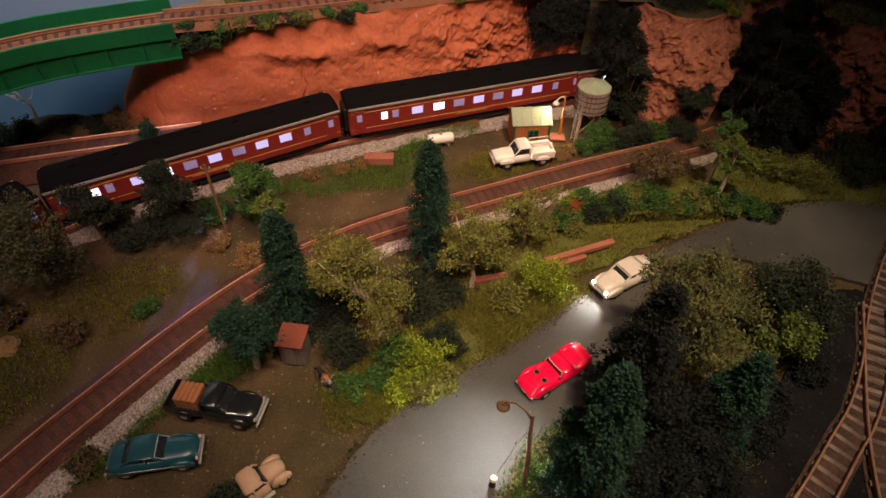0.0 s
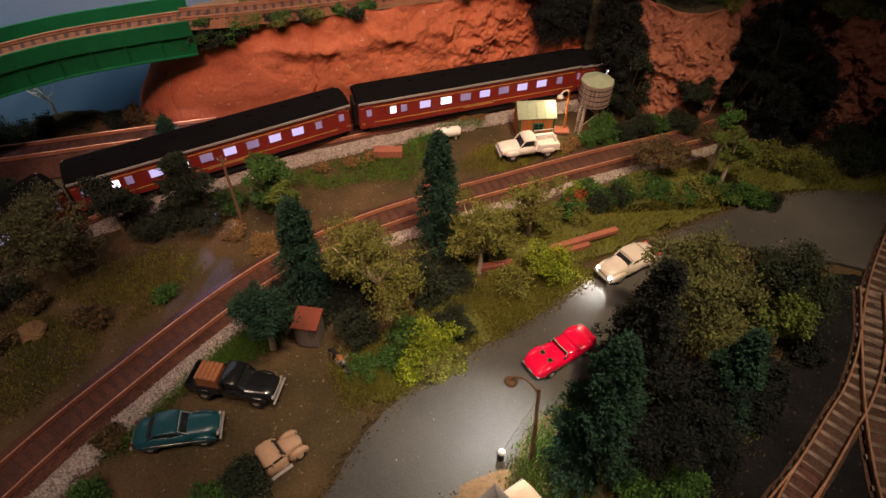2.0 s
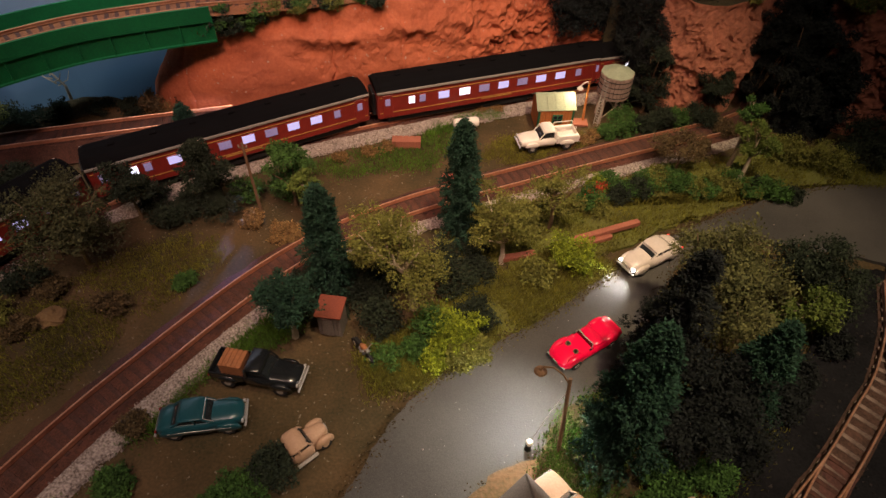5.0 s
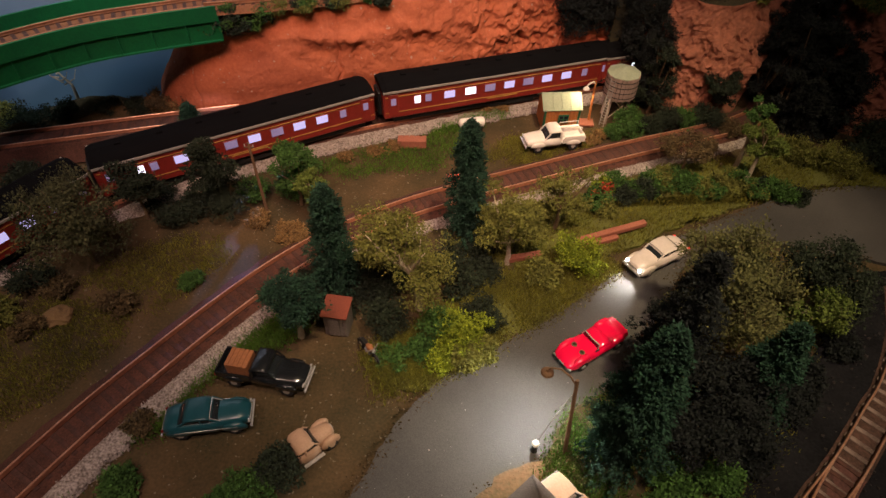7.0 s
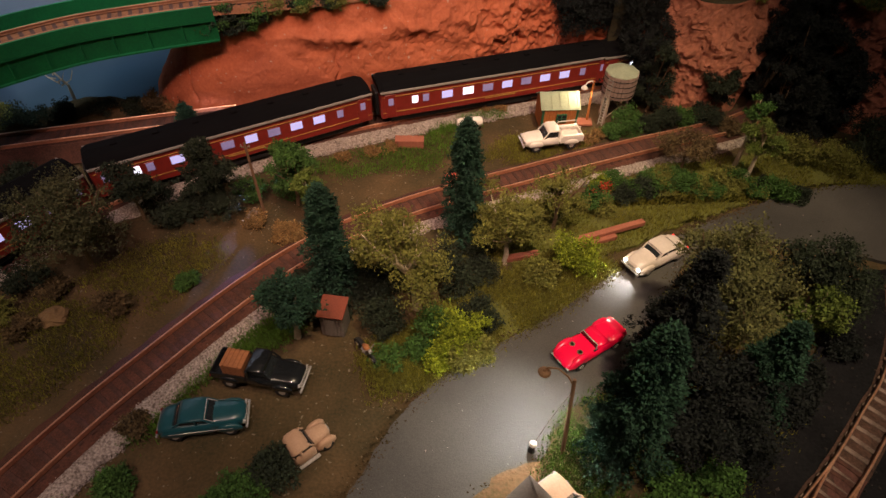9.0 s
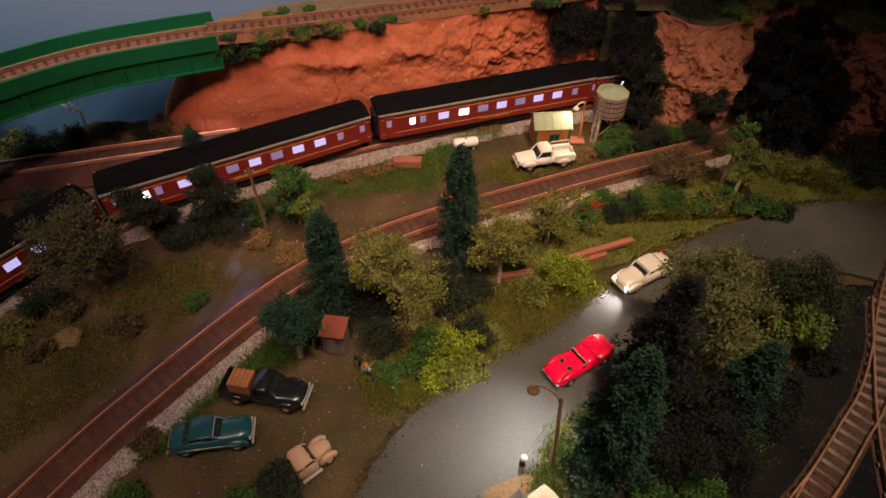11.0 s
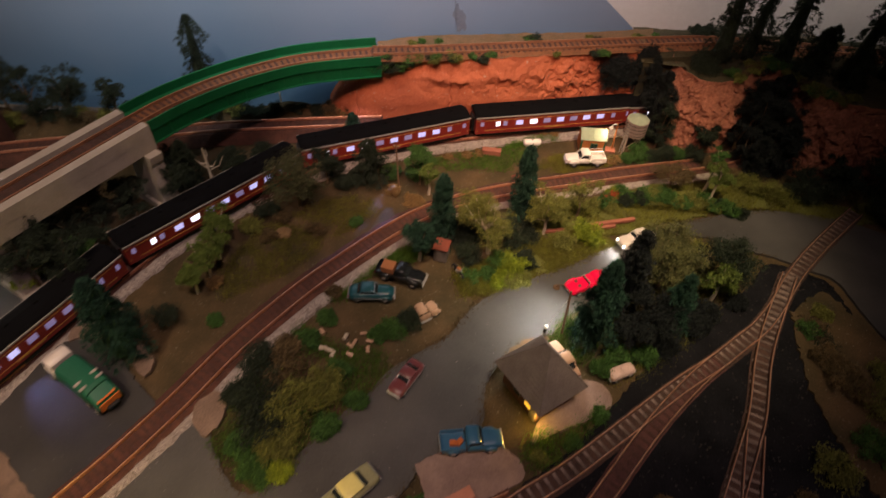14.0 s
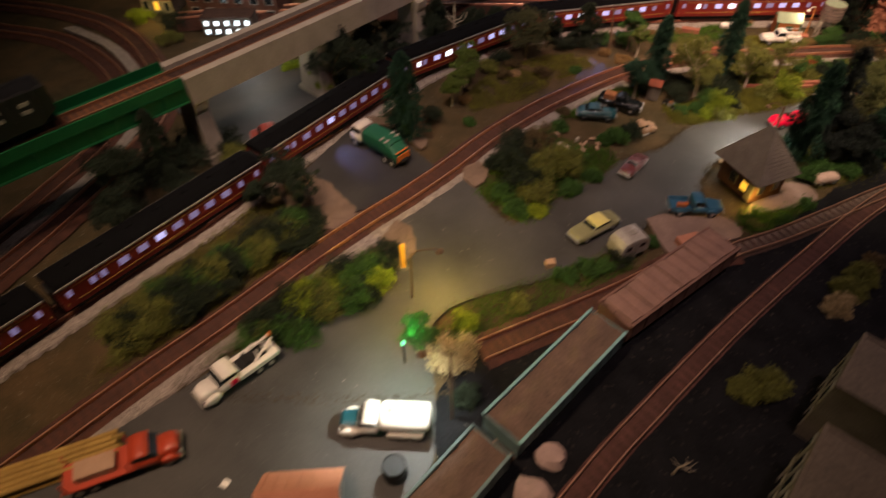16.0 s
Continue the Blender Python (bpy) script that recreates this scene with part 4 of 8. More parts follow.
# pale stone shoulders beside the two main tracks
def shoulder(pts, lo, hi):
    c = spline(pts, 0.003)
    d = np.gradient(c, axis=0)
    d /= np.linalg.norm(d, axis=1)[:, None]
    rings = []
    for p, q in zip(c, d):
        o = np.array([-q[1], q[0]])
        e0, e1 = (0.0035 * noise.noise((p[0] * 120, p[1] * 120, s)) + 0.0015 * noise.noise((p[0] * 400, p[1] * 400, s)) for s in (3, 8))
        rings.append([(*(p + o * s), z) for s, z in ((lo + e0, -0.001), (lo + e0 * 0.6 + (hi - lo) * 0.15, 0.0012), (hi - 0.002, 0.0026), (hi + e1 * 0.3, 0.001))])
    tagged(part("ballast_shoulder", Geo().loft(rings, closed=False), GRAVEL), "pale crushed-stone shoulder beside the rails", "gravel", kind="structure")


shoulder(TRACK_A[3:15], -0.0300, -0.0150)
shoulder(TRACK_A[15:24], -0.0260, -0.0150)
shoulder(TRACK_B[1:9], 0.0280, 0.0150)
shoulder(TRACK_B[9:19], 0.0260, 0.0150)

# ---- passenger train ----
COACH = 0.236
H0, H1 = 0.0115, 0.0375


def coach(at, turn, label, lit=True):
    root = thing("passenger_coach", label, "train car", group="passenger coaches", at=at, turn=turn)
    L, W = COACH - 0.010, 0.0315
    part("body", Geo().box((0, 0, (H0 + H1) / 2), (L, W, H1 - H0), bev=0.0012), MAROON, root)
    prof = [(W / 2 + 0.0004, H1 - 0.0008), (W / 2 + 0.0004, H1 + 0.0012), (W * 0.42, H1 + 0.0042), (W * 0.27, H1 + 0.0064), (0, H1 + 0.0074)]
    prof = prof + [(-y, z) for y, z in prof[-2::-1]]
    rings = [[(x, y * (1 if abs(x) < L / 2 - 0.003 else 0.97), z if abs(x) < L / 2 - 0.003 or z < H1 + 0.002 else z - 0.002) for y, z in prof] for x in (-L / 2 - 0.0004, -L / 2 + 0.004, L / 2 - 0.004, L / 2 + 0.0004)]
    part("roof", Geo().loft(rings), ROOFBLACK, root, "black curved roof")
    for x in np.linspace(-L * 0.4, L * 0.4, 7):
        part("roof_vent", Geo().box((x, 0, H1 + 0.0078), (0.005, 0.004, 0.0016), bev=0.0004), ROOFBLACK, root)
    part("underframe", Geo().box((0, 0, 0.0085), (L * 0.92, W * 0.8, 0.0055), bev=0.0005), BLACK, root)
    part("battery_box", Geo().box((0.012, -0.008, 0.0062), (0.046, 0.010, 0.0042), bev=0.0005), BLACK, root)
    for s in (-1, 1):
        part("gutter", Geo().box((0, s * (W / 2 + 0.0007), H1 + 0.0006), (L, 0.0010, 0.0017)), GUTTER, root, "pale grey roof edge")
        for z, h in ((0.0178, 0.0006), (0.0332, 0.0006)):
            part("stripe", Geo().box((0, s * (W / 2 + 0.0001), z), (L * 0.985, 0.0005, h)), GOLD, root, "thin gold stripe")
        part("name_bar", Geo().box((0, s * (W / 2 + 0.0001), 0.0163), (0.030, 0.0005, 0.0010)), GOLD, root)
        for x in (-L / 2 + 0.009, L / 2 - 0.009):
            door = part("door", Geo().box((x, s * (W / 2 + 0.0002), 0.0245), (0.009, 0.0006, 0.0215), bev=0.0002), MAROON, root)
            part("pane", Geo().box((x, s * (W / 2 + 0.0006), 0.0285), (0.0045, 0.0005, 0.0065)), WINDIM, door)
        xs = [-0.082, -0.072, -0.052, -0.032, -0.013, 0.006, 0.025, 0.044, 0.064, 0.083]
        for i, x in enumerate(xs):
            w = 0.0055 if i in (0, 1, 9) else 0.0100
            shade = (i * 7 + int(abs(at[0]) * 977) + 3 * (s > 0) + (i // 3) * int(abs(at[1]) * 411)) % 10
            win = part("window", Geo().box((x, s * (W / 2 + 0.0001), 0.0275), (w + 0.0016, 0.0006, 0.0082), bev=0.0002), MAROON, root)
            part("pane", Geo().box((x, s * (W / 2 + 0.0004), 0.0275), (w, 0.0006, 0.0068)), (WINLIT if shade < 3 else WINMID if shade < 7 else WINDIM) if lit else (WINMID if shade < 2 else WINDIM), win)
    for x in (-L / 2 - 0.0012, L / 2 + 0.0012):
        part("vestibule", Geo().box((x, 0, 0.0235), (0.0036, 0.016, 0.022), bev=0.0004), BLACK, root, "black concertina gangway")
    for x in (-L * 0.36, L * 0.36):
        bogie = part("bogie", Geo().box((x, 0, 0.0075), (0.034, 0.022, 0.0032), bev=0.0006), BLACK, root)
        for dx in (-0.0125, 0, 0.0125):
            part("wheelset", Geo().rod((x + dx, -0.0100, 0.0100), (x + dx, -0.0074, 0.0100), 0.0045, n=14).rod((x + dx, 0.0074, 0.0100), (x + dx, 0.0100, 0.0100), 0.0045, n=14).rod((x + dx, -0.0074, 0.0100), (x + dx, 0.0074, 0.0100), 0.001), BLACK, bogie)
    return root


line_b = spline(TRACK_B, 0.002)
s_b = np.r_[0, np.cumsum(np.linalg.norm(np.diff(line_b, axis=0), axis=1))]


def on_b(s):
    return np.array([np.interp(s, s_b, line_b[:, k]) for k in (0, 1)])


# gaps between coaches, as lengths along the line
first, k, start = None, 0, -0.07
while start + COACH < s_b[-1] - 0.01:
    a, b = on_b(max(0.002, start + 0.035)), on_b(start + COACH - 0.035)
    mid, d = (a + b) / 2, a - b
    at, turn = (mid[0], mid[1], 0.0012), math.degrees(math.atan2(d[1], d[0]))
    if first is None:
        first = coach(at, turn, "maroon passenger coach with gold stripes and lit windows")
    elif k == 4:
        dim = coach(at, turn, "maroon passenger coach with dim violet windows", False)
    else:
        copy_thing(dim if k > 4 else first, pose(*at, 0, 0, turn))
    start += COACH
    k += 1

# ---- freight cars in the yard ----
line_y = spline(YARD_1, 0.002)


def gondola(p0, p1, paint_mat, load_mat, label, top=0.030, rim=None, boards=0):
    (x0, y0), (x1, y1) = p0, p1
    L = math.hypot(x1 - x0, y1 - y0)
    root = thing("gondola_car", label, "freight car", group="yard freight cars", at=((x0 + x1) / 2, (y0 + y1) / 2, 0.0034), turn=math.degrees(math.atan2(y1 - y0, x1 - x0)))
    W = 0.0335
    part("floor", Geo().box((0, 0, 0.0105), (L, W, 0.003), bev=0.0005), paint_mat, root)
    for s in (-1, 1):
        part("side", Geo().box((0, s * (W / 2 - 0.0006), (0.012 + top) / 2), (L, 0.0012, top - 0.012), bev=0.0003), paint_mat, root)
        part("end", Geo().box((s * (L / 2 - 0.0006), 0, (0.012 + top) / 2), (0.0012, W - 0.0026, top - 0.012), bev=0.0003), paint_mat, root)
        part("top_rail", Geo().box((0, s * (W / 2), top + 0.0004), (L, 0.0024, 0.0018), bev=0.0003), rim or paint_mat, root)
        for x in np.linspace(-L * 0.47, L * 0.47, 9):
            part("rib", Geo().box((x, s * (W / 2 + 0.0005), (0.012 + top) / 2), (0.0016, 0.0014, top - 0.013)), paint_mat, root)
    g = Geo()
    nx, ny = 40, 11
    for j in range(ny):
        for i in range(nx):
            x, y = (i / (nx - 1) - 0.5) * (L - 0.004), (j / (ny - 1) - 0.5) * (W - 0.003)
            g.v.append((x, y, top - 0.0022 + 0.003 * noise.noise((x * 90, y * 90, L * 50)) + 0.001 * noise.noise((x * 300, y * 300, 1)) + 0.0028 * math.cos(y / W * 3)))
    g.f = [(j * nx + i, j * nx + i + 1, (j + 1) * nx + i + 1, (j + 1) * nx + i) for j in range(ny - 1) for i in range(nx - 1)]
    part("load", g, load_mat, root, "loose brown load", smooth=True)
    for i in range(boards):
        x = (i + 0.5) / boards * (L - 0.006) - (L - 0.006) / 2
        part("load_board", Geo().box((x, 0.0006 * math.sin(i * 5), top + 0.0010 + 0.0003 * (i % 3)), ((L - 0.006) / boards - 0.0009, W - 0.0032, 0.0014), bev=0.0003), load_mat, root)
    for x in (-L * 0.34, L * 0.34):
        bogie = part("bogie", Geo().box((x, 0, 0.0070), (0.024, 0.022, 0.003), bev=0.0005), BLACK, root)
        for dx in (-0.009, 0.009):
            part("wheelset", Geo().rod((x + dx, -0.0095, 0.0080), (x + dx, -0.0072, 0.0080), 0.0044, n=12).rod((x + dx, 0.0072, 0.0080), (x + dx, 0.0095, 0.0080), 0.0044, n=12), BLACK, bogie)
    return root


gondola((0.012, -0.040), (-0.069, -0.163), HOPPERBROWN, mat("plank_load", (0.27, 0.155, 0.12), (0.17, 0.10, 0.08), 0.9, bump=0.5), "brown gondola filled level with planks", boards=11)
gondola((-0.073, -0.171), (-0.129, -0.292), HOPPERTEAL, LOAD, "grey-teal gondola with a loose brown load", rim=mat("teal_rim", (0.22, 0.42, 0.42), (0.15, 0.3, 0.3), 0.6))
gondola((-0.133, -0.302), (-0.182, -0.425), HOPPERTEAL, LOAD, "grey-teal gondola standing behind another")

# dark freight car on the far bridge
tender = thing("hopper_car", "black hopper car with white side marks on the bridge", "freight car", at=(-0.650, -0.252, DECK + 0.0050), turn=67)
part("body", Geo().loft([[(x, y, z) for x, y in ((-0.095 + e, -0.0165), (0.095 - e, -0.0165), (0.095 - e, 0.0165), (-0.095 + e, 0.0165))] for z, e in ((0.010, 0.016), (0.020, 0.0), (0.043, 0.0))]), BLACK, tender)
part("frame", Geo().box((0, 0, 0.0075), (0.186, 0.020, 0.004), bev=0.0006), BLACK, tender)
for s in (-1, 1):
    for i in range(8):
        part("rib", Geo().box((-0.084 + i * 0.024, s * 0.0172, 0.0315), (0.0018, 0.0014, 0.022)), BLACK, tender)
    for i in range(7):
        for z in (0.0265, 0.034):
            part("mark", Geo().box((-0.072 + i * 0.024, s * 0.0168, z), (0.009, 0.0006, 0.0034)), GUTTER, tender, "white lettering bar")
g = Geo()
for j in range(9):
    for i in range(40):
        x, y = (i / 39 - 0.5) * 0.186, (j / 8 - 0.5) * 0.031
        g.v.append((x, y, 0.041 + 0.004 * math.cos(y * 90) + 0.002 * noise.noise((x * 150, y * 150, 5))))
g.f = [(j * 40 + i, j * 40 + i + 1, (j + 1) * 40 + i + 1, (j + 1) * 40 + i) for j in range(8) for i in range(39)]
part("load", g, COAL, tender, "heaped coal", smooth=True)
for x in (-0.064, 0.064):
    bogie = part("bogie", Geo().box((x, 0, 0.0052), (0.026, 0.022, 0.003)), BLACK, tender)
    for dx in (-0.009, 0.009):
        part("wheelset", Geo().rod((x + dx, -0.0096, 0.0046), (x + dx, -0.0074, 0.0046), 0.0045, n=12).rod((x + dx, 0.0074, 0.0046), (x + dx, 0.0096, 0.0046), 0.0045, n=12), BLACK, bogie)

TAILDARK = mat("unlit_tail_light", (0.16, 0.01, 0.01), None, 0.3, bump=0)
# ---- road vehicles, in full-size metres times K ----
K = 1 / 87


def hoop(x, hw, z0, z1, crown=0.04):
    h = z1 - z0
    right = [(hw * 0.88, z0), (hw, z0 + 0.30 * h), (hw * 0.99, z0 + 0.62 * h), (hw * 0.91, z0 + 0.88 * h), (hw * 0.72, z1), (hw * 0.36, z1 + crown * 0.8)]
    return [(x * K, y * K, z * K) for y, z in right + [(0, z1 + crown)] + [(-y, z) for y, z in right[::-1]]]


def kbox(c, s, bev=0.0, m=None):
    return Geo().box([v * K for v in c], [v * K for v in s], m, bev * K)


def wheels(root, xs, half, r=0.34, wide=0.22, hub=CHROME):
    for x in xs:
        for s in (-1, 1):
            y0, y1 = s * half * K, s * (half - wide) * K
            w = part("wheel", Geo().rod((x * K, y0, r * K), (x * K, y1, r * K), r * K, n=16), RUBBER, root)
            part("hubcap", Geo().rod((x * K, s * (half - 0.02) * K, r * K), (x * K, s * (half + 0.02) * K, r * K), r * 0.55 * K, r * 0.45 * K, n=12), hub, w)


def lights(root, x, half, z, glass=CHROME, r=0.11, name="headlight"):
    for s in (-1, 1):
        d = 0.05 if x > 0 else -0.05
        part(name, Geo().rod(((x - d) * K, s * half * K, z * K), ((x + d) * K, s * half * K, z * K), r * K, r * 0.9 * K, n=10), glass, root)


def sedan(label, paint_mat, at, turn, L=5.0, W=1.85, tall=1.5, roof_mat=None, bumpers=CHROME, lamps=CHROME, tails=TAILDARK, group="parked cars", old=False, name="sedan_car"):
    root = thing(name, label, "car", group=group, at=(at[0], at[1], at[2] if len(at) > 2 else 0.0018), turn=turn)
    h, w = L / 2, W / 2
    top = 0.98 if not old else 1.05
    if old:
        st = [(-h, w * 0.5, 0.5, 0.72), (-h * 0.96, w * 0.8, 0.35, 0.85), (-h * 0.75, w * 0.98, 0.28, 1.0), (-h * 0.3, w, 0.26, top), (h * 0.2, w, 0.26, top), (h * 0.35, w * 0.86, 0.28, top), (h * 0.7, w * 0.80, 0.3, top - 0.05), (h * 0.94, w * 0.66, 0.38, 0.92), (h, w * 0.45, 0.48, 0.8)]
    else:
        st = [(-h, w * 0.72, 0.48, 0.80), (-h * 0.97, w * 0.90, 0.36, 0.90), (-h * 0.8, w * 0.99, 0.28, 0.95), (-h * 0.3, w, 0.26, top), (h * 0.3, w, 0.26, top), (h * 0.75, w * 0.98, 0.28, 0.95), (h * 0.96, w * 0.88, 0.36, 0.90), (h, w * 0.7, 0.48, 0.80)]
    part("body", Geo().loft([hoop(*q) for q in st]), paint_mat, root, smooth=True)
    a, b = -h * 0.55, h * 0.30
    part("glass", Geo().loft([hoop(x, q, 0.90, z, 0.01) for x, q, z in ((a - 0.25, w * 0.66, 0.97), (a + 0.28, w * 0.76, tall - 0.12), (0, w * 0.78, tall - 0.04), (b - 0.35, w * 0.76, tall - 0.12), (b + 0.12, w * 0.72, 0.97))]), DARKGLASS, root, "dark car windows", smooth=True)
    part("roof", Geo().loft([hoop(x, q, z0, z, 0.03) for x, q, z0, z in ((a + 0.16, w * 0.70, tall - 0.22, tall - 0.18), (a + 0.36, w * 0.80, tall - 0.15, tall - 0.05), (0, w * 0.82, tall - 0.10, tall), (b - 0.42, w * 0.80, tall - 0.15, tall - 0.05), (b - 0.26, w * 0.72, tall - 0.22, tall - 0.17))]), roof_mat or paint_mat, root, smooth=True)
    for s in (-1, 1):
        for x0, x1 in ((a - 0.15, a + 0.30), (b + 0.08, b - 0.34)):
            part("pillar", Geo().rod((x0 * K, s * w * 0.76 * K, 0.98 * K), (x1 * K, s * w * 0.77 * K, (tall - 0.14) * K), 0.045 * K, n=6), paint_mat, root)
        part("pillar", Geo().rod((-0.15 * K, s * w * 0.80 * K, 0.98 * K), (-0.15 * K, s * w * 0.79 * K, (tall - 0.1) * K), 0.04 * K, n=6), paint_mat, root)
        if old:
            for fx, fl in ((h * 0.62, 0.62), (-h * 0.62, 0.66)):
                part("fender", Geo().loft([hoop(fx + q * fl, 0.15 * e, 0.35, 0.36 + 0.44 * e, 0.04) for q, e in ((-1, 0.25), (-0.6, 0.85), (0, 1.0), (0.6, 0.85), (1, 0.3))]), paint_mat, root, smooth=True).location = (0, s * (w - 0.13) * K, 0)
        part("side_trim", kbox((0, s * (w + 0.005), 0.66), (L * 0.72, 0.02, 0.04)), bumpers, root)
    part("windshield_frame", Geo().tube([((b + 0.10) * K, -w * 0.70 * K, 0.99 * K), ((b - 0.32) * K, -w * 0.68 * K, (tall - 0.11) * K), ((b - 0.30) * K, 0, (tall - 0.05) * K), ((b - 0.32) * K, w * 0.68 * K, (tall - 0.11) * K), ((b + 0.10) * K, w * 0.70 * K, 0.99 * K)], 0.03 * K, 5), bumpers, root)
    wheels(root, (-h * 0.62, h * 0.62), w * 0.97)
    for x in (-h - 0.05, h + 0.05):
        part("bumper", kbox((x, 0, 0.50), (0.12, W * 0.94, 0.16), 0.05), bumpers, root)
    part("grille", kbox((h - 0.03, 0, 0.68), (0.10, W * 0.5, 0.18), 0.03), bumpers, root)
    lights(root, h - 0.03, w * 0.68, 0.74, lamps)
    lights(root, -h + 0.03, w * 0.74, 0.72, tails, 0.08, "tail_light")
    return root


def pickup(label, paint_mat, at, turn, L=4.9, W=1.9, bed_mat=None, rack=False, roof_mat=None, grille=CHROME, name="pickup_truck"):
    root = thing(name, label, "pickup truck", group="parked trucks", at=(at[0], at[1], at[2] if len(at) > 2 else 0.0018), turn=turn)
    h, w = L / 2, W / 2
    part("body", Geo().loft([hoop(*q) for q in ((-0.35, w * 0.92, 0.45, 1.10), (0.75, w * 0.92, 0.45, 1.12), (0.95, w * 0.86, 0.45, 1.12), (h * 0.75, w * 0.78, 0.45, 1.08), (h * 0.97, w * 0.72, 0.50, 1.0), (h, w * 0.6, 0.55, 0.9))]), paint_mat, root, smooth=True)
    part("glass", Geo().loft([hoop(x, q, 1.0, z, 0.01) for x, q, z in ((-0.36, w * 0.74, 1.62), (0.30, w * 0.75, 1.66), (0.50, w * 0.74, 1.58), (0.90, w * 0.78, 1.10))]), DARKGLASS, root, "dark cab windows", smooth=True)
    part("cab_roof", Geo().loft([hoop(x, q, z0, z, 0.05) for x, q, z0, z in ((-0.42, w * 0.76, 1.52, 1.60), (-0.25, w * 0.80, 1.58, 1.74), (0.35, w * 0.80, 1.60, 1.75), (0.58, w * 0.72, 1.54, 1.60))]), roof_mat or paint_mat, root, smooth=True)
    part("cab_back", kbox((-0.38, 0, 1.25), (0.08, W * 0.80, 0.62), 0.03), paint_mat, root)
    for s in (-1, 1):
        part("pillar", Geo().rod((0.88 * K, s * w * 0.78 * K, 1.1 * K), (0.52 * K, s * w * 0.76 * K, 1.6 * K), 0.05 * K, n=6), paint_mat, root)
        part("pillar", Geo().rod((-0.30 * K, s * w * 0.80 * K, 1.1 * K), (-0.30 * K, s * w * 0.78 * K, 1.62 * K), 0.07 * K, n=6), paint_mat, root)
        part("bed_side", kbox((-(h + 0.5) / 2, s * w * 0.84, 0.86), (h - 0.5, 0.10, 0.50), 0.04), bed_mat or paint_mat, root)
        for fx in (h * 0.60, -h * 0.60):
            part("fender", Geo().loft([hoop(fx + q * 0.56, 0.14 * e, 0.52, 0.54 + 0.34 * e, 0.04) for q, e in ((-1, 0.25), (-0.6, 0.85), (0, 1.0), (0.6, 0.85), (1, 0.3))]), paint_mat, root, smooth=True).location = (0, s * (w - 0.13) * K, 0)
        if rack:
            part("toolbox", kbox((-(h + 0.5) / 2, s * w * 0.74, 1.17), (h - 0.7, 0.30, 0.12), 0.04), bed_mat or paint_mat, root)
            part("ladder_rack", Geo().tube([(x * K, s * w * 0.5 * K, z * K) for x, z in ((-0.5, 1.3), (-0.5, 1.75), (-h + 0.3, 1.75), (-h + 0.3, 1.3))], 0.035 * K, 6), bed_mat or paint_mat, root)
    part("bed_floor", kbox((-(h + 0.45) / 2, 0, 0.66), (h - 0.45, W * 0.80, 0.08)), bed_mat or paint_mat, root)
    part("tailgate", kbox((-h + 0.03, 0, 0.86), (0.08, W * 0.78, 0.46), 0.03), bed_mat or paint_mat, root)
    wheels(root, (-h * 0.60, h * 0.60), w * 0.95, 0.37)
    part("bumper", kbox((h + 0.06, 0, 0.56), (0.12, W * 0.90, 0.20), 0.05), grille, root)
    part("rear_bumper", kbox((-h - 0.05, 0, 0.55), (0.10, W * 0.80, 0.14), 0.04), grille, root)
    part("grille", kbox((h - 0.02, 0, 0.80), (0.10, W * 0.62, 0.22), 0.03), grille, root)
    lights(root, h - 0.02, w * 0.66, 0.86)
    lights(root, -h, w * 0.84, 0.80, TAILDARK, 0.07, "tail_light")
    return root


def crate_load(label, at, turn, size, material, name="crate"):
    """A slatted crate or stack resting on something."""
    root = thing(name, label, "crate", at=at, turn=turn)
    x, y, z = size
    part("core", Geo().box((0, 0, z / 2), (x * 0.96, y * 0.96, z * 0.98), bev=z * 0.08), material, root)
    for i in range(5):
        for s in (-1, 1):
            part("slat", Geo().box(((i - 2) * x * 0.2, s * y * 0.49, z / 2), (x * 0.15, y * 0.03, z), bev=z * 0.02), material, root)
        part("lid_board", Geo().box(((i - 2) * x * 0.2, 0, z * 1.01), (x * 0.17, y, z * 0.06), bev=z * 0.02), material, root)
    return root


RED = paint("red_car_paint", (0.80, 0.005, 0.058), 0.22, 0.6)
RUSTRED = paint("faded_red_truck_paint", (0.42, 0.050, 0.018), 0.45, 0.2)
CREAM = paint("cream_car_paint", (0.63, 0.56, 0.49), 0.35, 0.3)
WHITECAR = paint("white_truck_paint", (0.74, 0.70, 0.63), 0.4, 0.2)
BLACKCAR = paint("black_truck_paint", (0.010, 0.012, 0.014), 0.22, 0.6)
TEAL = paint("teal_car_paint", (0.010, 0.060, 0.076), 0.3, 0.4)
TANCAR = mat("faded_tan_paint", (0.45, 0.29, 0.19), (0.34, 0.21, 0.13), 0.6, bump=0.1)
BLUE = paint("blue_truck_paint", (0.035, 0.125, 0.215), 0.35, 0.3)
YELLOW = paint("pale_yellow_paint", (0.70, 0.62, 0.20), 0.35, 0.3)
YELLOWDULL = mat("dull_olive_paint", (0.27, 0.26, 0.13), None, 0.5, bump=0.1)
WINE = paint("wine_car_paint", (0.15, 0.040, 0.042), 0.3, 0.4)
GREENTRUCK = mat("green_truck_paint", (0.015, 0.105, 0.055), (0.010, 0.075, 0.04), 0.5, bump=0.1)
ORANGE = mat("orange_paint", (0.55, 0.15, 0.03), (0.35, 0.09, 0.02), 0.6, bump=0.2)

